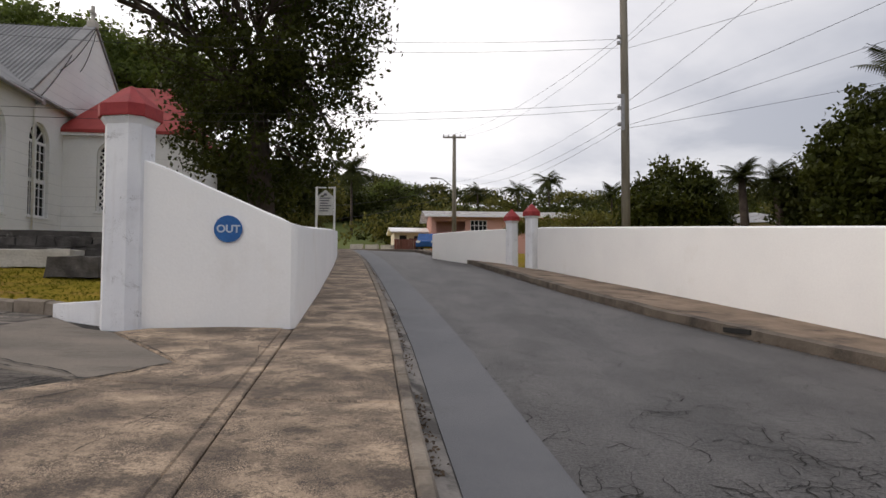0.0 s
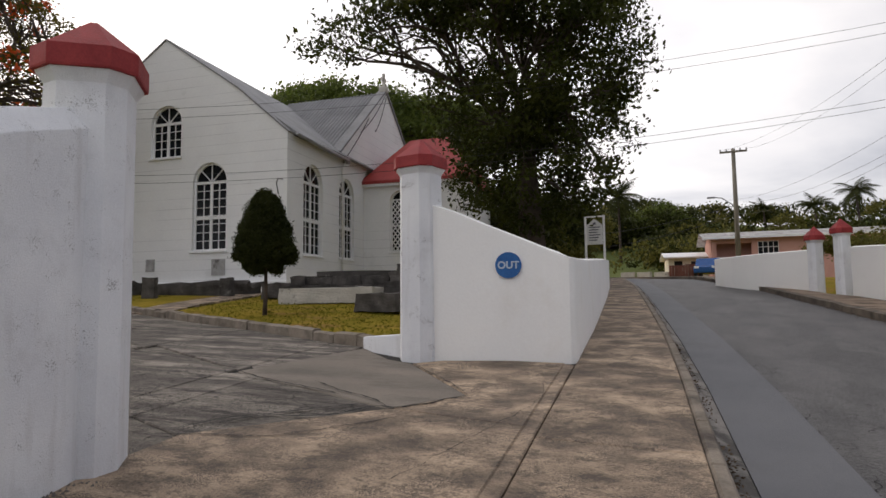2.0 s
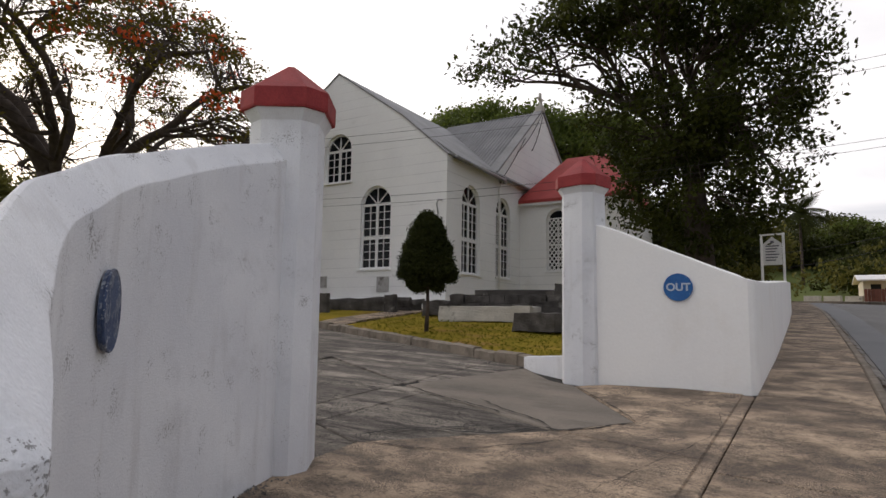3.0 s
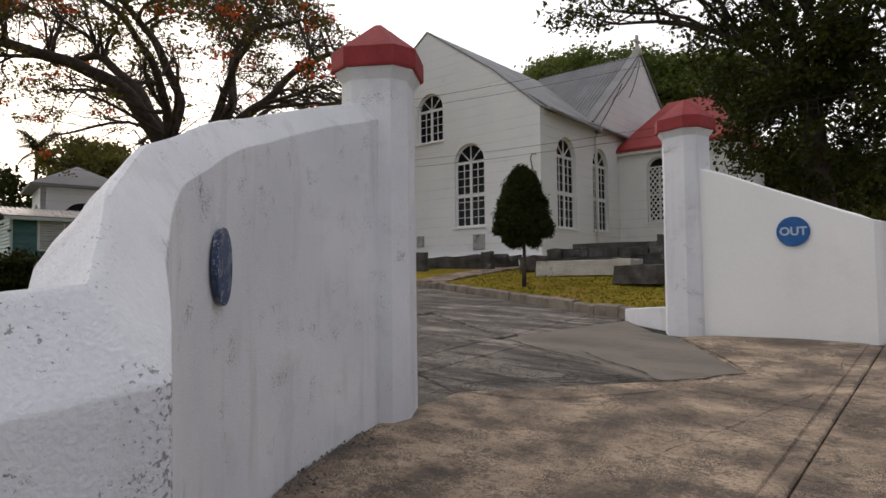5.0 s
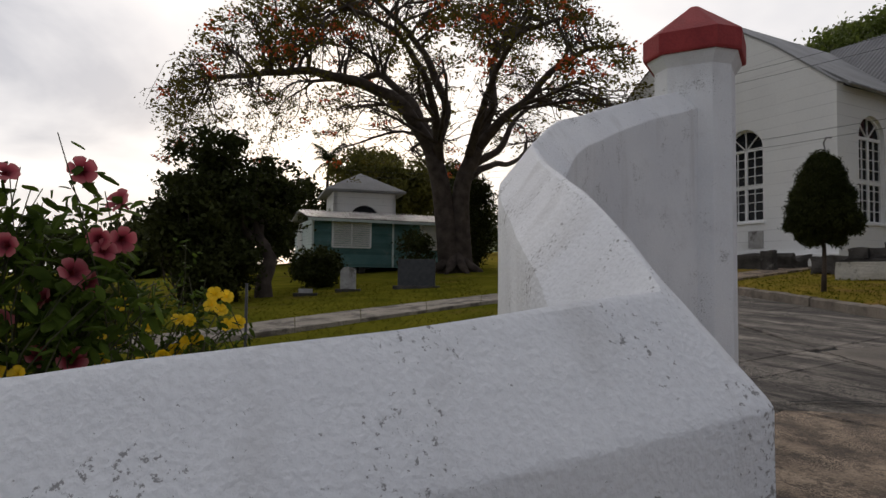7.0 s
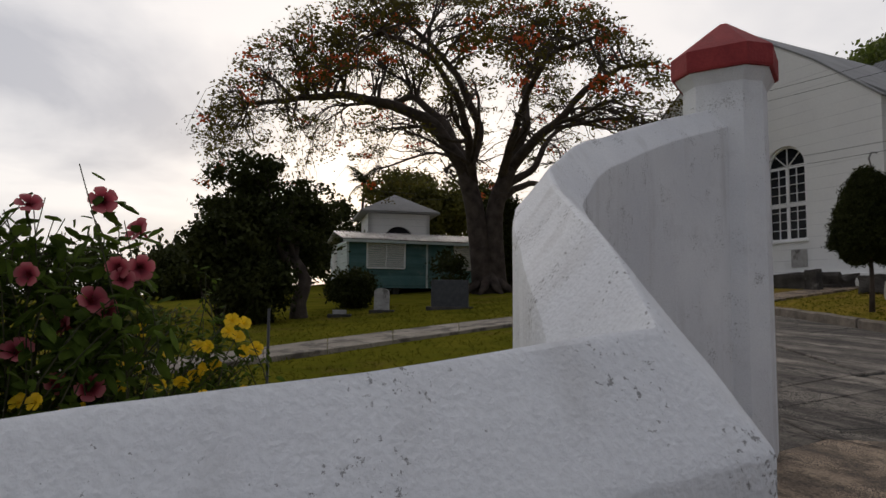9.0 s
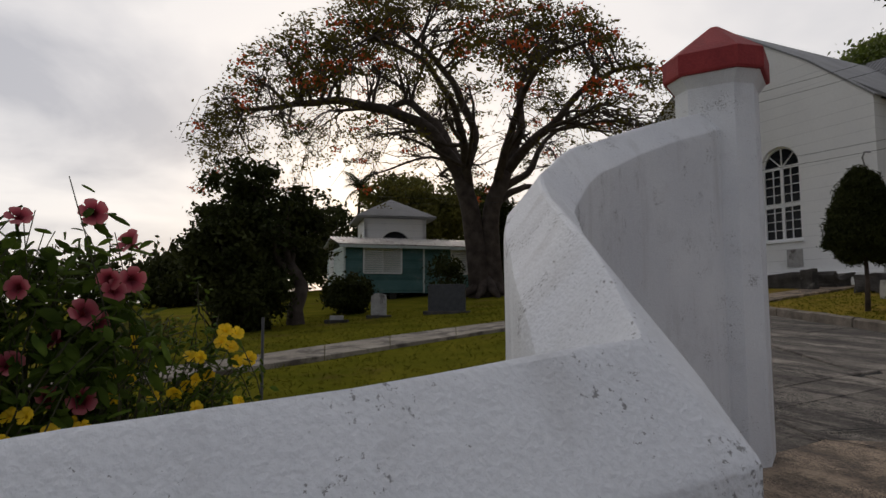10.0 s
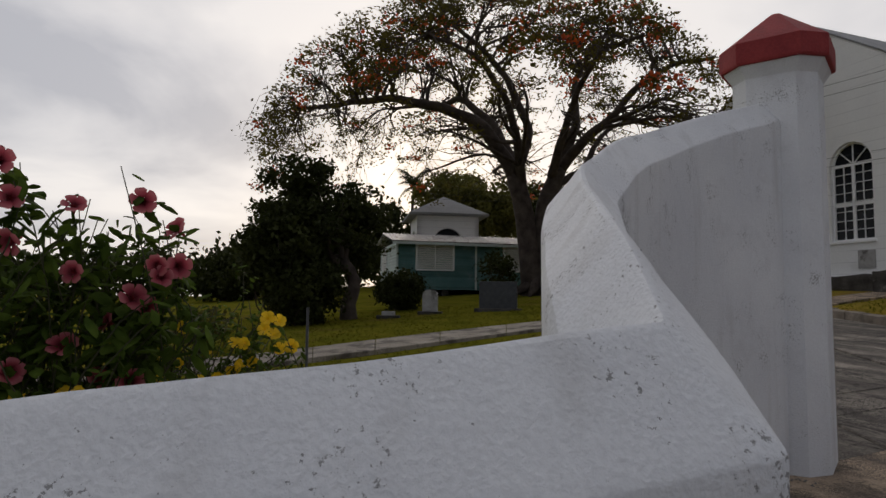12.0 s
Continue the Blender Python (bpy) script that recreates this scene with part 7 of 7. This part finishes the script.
# grit along the foot of the flared wall
rngb = np.random.default_rng(90)
gvs, gfs = [], []
for k in range(420):
    i = int(rngb.integers(4, len(FLARE) - 1))
    a_, b_ = Vector(FLARE[i][:2]), Vector(FLARE[i + 1][:2])
    q = a_.lerp(b_, rngb.random()) + Vector((0.62, 0.78)) * abs(rngb.normal(0.02, 0.10))
    r = rngb.uniform(0.004, 0.016)
    c_ = Vector((q.x, q.y, land(q.x, q.y) + r * 0.3))
    s0 = len(gvs)
    gvs += [c_ + Vector(v) * r for v in ((1, 0, 0), (-0.5, 0.9, 0), (-0.6, -0.8, 0), (0.1, 0.1, 0.9))]
    gfs += [(s0, s0 + 1, s0 + 3), (s0 + 1, s0 + 2, s0 + 3), (s0 + 2, s0, s0 + 3)]
tagged(raw("grit", gvs, gfs, M_GUTTER), "loose grit along the foot of the wall", "grit", kind="stuff")


# ---- flowering bushes behind the low wall ----
def flower_data(material, throat, r, name):
    """A five-petalled trumpet, facing local +z, as one mesh."""
    vs, fs, mi = [], [], []
    for k in range(5):
        a = 2 * math.pi * k / 5
        s = len(vs)
        for t, w, z in ((0.16, 0.10, 0.0), (0.45, 0.36, 0.26), (0.78, 0.48, 0.40), (1.0, 0.28, 0.34)):
            for sg in (-1, 0, 1):
                vs.append((r * (t * math.cos(a) - sg * w * math.sin(a)), r * (t * math.sin(a) + sg * w * math.cos(a)), r * (z + 0.06 * sg * (1 if sg else 0) + (0.05 if sg == 0 else 0))))
        for i in range(3):
            for j in range(2):
                q = s + i * 3 + j
                fs.append((q, q + 1, q + 4, q + 3)); mi.append(0)
    s = len(vs)
    for z, rr in ((0.05, 0.33), (-0.35, 0.17), (-0.9, 0.07)):
        for k in range(8):
            vs.append((r * rr * math.cos(math.pi * k / 4), r * rr * math.sin(math.pi * k / 4), r * z))
    for i in range(2):
        for k in range(8):
            fs.append((s + i * 8 + k, s + i * 8 + (k + 1) % 8, s + (i + 1) * 8 + (k + 1) % 8, s + (i + 1) * 8 + k)); mi.append(1)
    me = bpy.data.meshes.new(name)
    me.from_pydata(vs, [], fs)
    me.materials.append(material); me.materials.append(throat)
    me.polygons.foreach_set("material_index", mi)
    me.polygons.foreach_set("use_smooth", [True] * len(me.polygons))
    return me


def broad_leaves(name, pts, size, material, parent, seed):
    """Curved oval leaves, joined."""
    rng = np.random.default_rng(seed)
    vs, fs = [], []
    prof = ((0.0, 0.02), (0.25, 0.30), (0.55, 0.42), (0.82, 0.26), (1.0, 0.02))
    for p in pts:
        s = size * rng.uniform(0.65, 1.25)
        a = Vector(rng.normal(0, 1, 3)); a.z = a.z * 0.6 - 0.1; a.normalize()
        b = a.cross(Vector(rng.normal(0, 0.5, 3)) + Vector((0, 0, 1))).normalized()
        c = a.cross(b)
        k0 = len(vs)
        for t, w in prof:
            droop = -0.25 * t * t
            for sg in (-1, 0, 1):
                vs.append(Vector(p) + (a * t + b * sg * w * 0.62 + c * (0.10 * abs(sg)) + Vector((0, 0, droop))) * s)
        for i in range(4):
            for j in range(2):
                q = k0 + i * 3 + j
                fs.append((q, q + 1, q + 4, q + 3))
    return raw(name, vs, fs, material, parent, smooth=True)


M_BLEAF = mat("glossy_bush_leaf", (0.033, 0.057, 0.009), (0.090, 0.132, 0.020), 9, 0.6, 0.1, 40, jitter=0.4, spec=0.05, trans=0.3)
M_STEM = mat("dark_green_stem", (0.03, 0.035, 0.015), (0.06, 0.055, 0.025), 9, 0.8, 0.1, 40)


def flower_bush(name, root, flowers, fill, fdata, leaf, seed, label, n_leaf, n_stem):
    """Arching stems from a root to each flower, leaves along them."""
    rng = np.random.default_rng(seed)
    zr = land(root[0], root[1])
    t = thing(name, pose(root[0], root[1], zr), label, "flowering bush")
    vs, fs = [], []
    lp = []
    heads = [Vector(p) for p in flowers]
    ends = heads + [Vector(fill[rng.integers(len(fill))]) + Vector(rng.normal(0, 0.07, 3)) for _ in range(n_stem)]
    for q in ends:
        r0 = (root[0] + rng.normal(0, 0.18), root[1] + rng.normal(0, 0.3), zr - 0.05)
        vs, fs = [], []
        pth = limb(vs, fs, r0, q, 0.0045, 0.0018, 0.07, rng, 7, 5)
        raw("stem", vs, fs, M_STEM, t, smooth=True)
        for _ in range(n_leaf):
            u = 0.62 + 0.38 * rng.random() ** 0.5
            i = min(len(pth) - 2, int(u * (len(pth) - 1)))
            lp.append(pth[i].lerp(pth[i + 1], rng.random()) + Vector(rng.normal(0, 0.022, 3)))
    broad_leaves("leaves", lp, leaf, M_BLEAF, t, seed + 1)
    for q in heads:
        ob = new("flower", fdata)
        nrm = (Vector((rng.normal(0.9, 0.3), rng.normal(0.15, 0.5), rng.normal(0.15, 0.4)))).normalized()
        q = q + Vector((0.05, 0, 0))
        m = Matrix.Translation(q) @ nrm.to_track_quat("Z", "Y").to_matrix().to_4x4() @ Matrix.Rotation(rng.random() * 6, 4, "Z") @ Matrix.Scale(rng.uniform(0.8, 1.12), 4)
        ob.matrix_basis = m
        ob.parent = t
        ob.matrix_parent_inverse = t.matrix_basis.inverted()
    return t


pink = flower_data(M_PINK, M_PINKDK, 0.043, "pink_flower")
yellow = flower_data(M_YELLOW, M_YELLOW, 0.026, "yellow_flower")
PF = [(-2.80, -0.66, 1.91), (-2.81, -0.63, 1.80), (-2.90, -0.28, 1.82), (-2.92, -0.17, 1.73), (-2.86, -0.47, 1.79), (-2.82, -0.45, 1.58), (-2.88, -0.22, 1.61), (-2.92, -0.165, 1.61), (-2.88, -0.21, 1.57),
      (-2.91, -0.26, 1.47), (-2.81, -0.62, 1.67), (-2.87, -0.29, 1.50), (-2.89, -0.36, 1.42), (-2.80, -0.60, 1.28), (-2.85, -0.37, 1.25), (-2.83, -0.47, 1.35), (-2.78, -0.72, 1.52), (-2.84, -0.28, 1.24), (-2.78, -0.80, 1.74)]
rngp = np.random.default_rng(604)
PL = [(-2.90 + rngp.normal(0, 0.07), y, 1.22 + rngp.random() ** 0.65 * (0.57 + 0.10 * math.sin(y * 9) - 0.50 * max(0.0, y + 0.42))) for y in rngp.uniform(-1.0, -0.17, 170)]
flower_bush("pink_allamanda", (-2.9, -0.62), PF, PL, pink, 0.064, 601, "pink trumpet-flowered bush with glossy leaves behind the low wall", 13, 150)
YF = [(-3.09, 0.13, 1.43), (-3.09, 0.17, 1.42), (-3.09, 0.12, 1.39), (-3.09, 0.15, 1.37), (-3.09, 0.05, 1.34), (-3.19, 0.01, 1.33), (-3.09, 0.17, 1.32), (-3.18, 0.22, 1.32), (-3.08, 0.04, 1.26),
      (-3.18, 0.08, 1.26), (-2.95, -0.21, 1.23), (-3.07, -0.10, 1.21), (-3.07, -0.03, 1.22), (-3.18, 0.01, 1.23), (-2.97, 0.18, 1.20), (-2.97, 0.04, 1.18), (-3.28, -0.10, 1.30), (-3.28, -0.18, 1.39),
      (-2.80, -0.45, 1.21), (-2.72, -0.39, 1.22), (-2.72, -0.33, 1.17), (-2.74, -0.26, 1.18), (-2.83, -0.31, 1.18), (-2.69, -0.44, 1.16), (-3.17, -0.18, 1.26), (-3.16, -0.24, 1.28), (-2.77, -0.56, 1.21), (-2.74, -0.64, 1.19)]
YL = [(-3.19, 0.10, 1.31), (-3.17, 0.00, 1.21), (-3.16, -0.11, 1.16), (-3.04, -0.22, 1.14), (-3.04, -0.31, 1.19), (-3.26, -0.22, 1.29), (-3.28, -0.15, 1.37), (-3.03, -0.36, 1.23), (-3.06, -0.05, 1.13), (-2.90, -0.42, 1.13),
      (-3.18, 0.14, 1.22), (-3.29, 0.04, 1.43), (-3.15, -0.28, 1.23), (-2.86, -0.59, 1.16)]
flower_bush("yellow_allamanda", (-3.1, -0.3), YF, YL, yellow, 0.034, 602, "sprawling bush with bright yellow trumpet flowers behind the low wall", 20, 110)
sk = (-3.79, 0.31, 1.46)
stake = tube("garden_stake", [(sk[0], sk[1], land(sk[0], sk[1]) - 0.1), sk], 0.007, M_WIRE, None, 6)
tagged(stake, "thin dark metal stake beside the yellow flowers", "stake")
dpole = (-43.38, 20.38, 9.45)
tagged(tube("distant_pole", [onland(dpole, -0.2), dpole], [0.14, 0.11], M_POLE), "plain wooden pole far behind the flame tree", "pole")
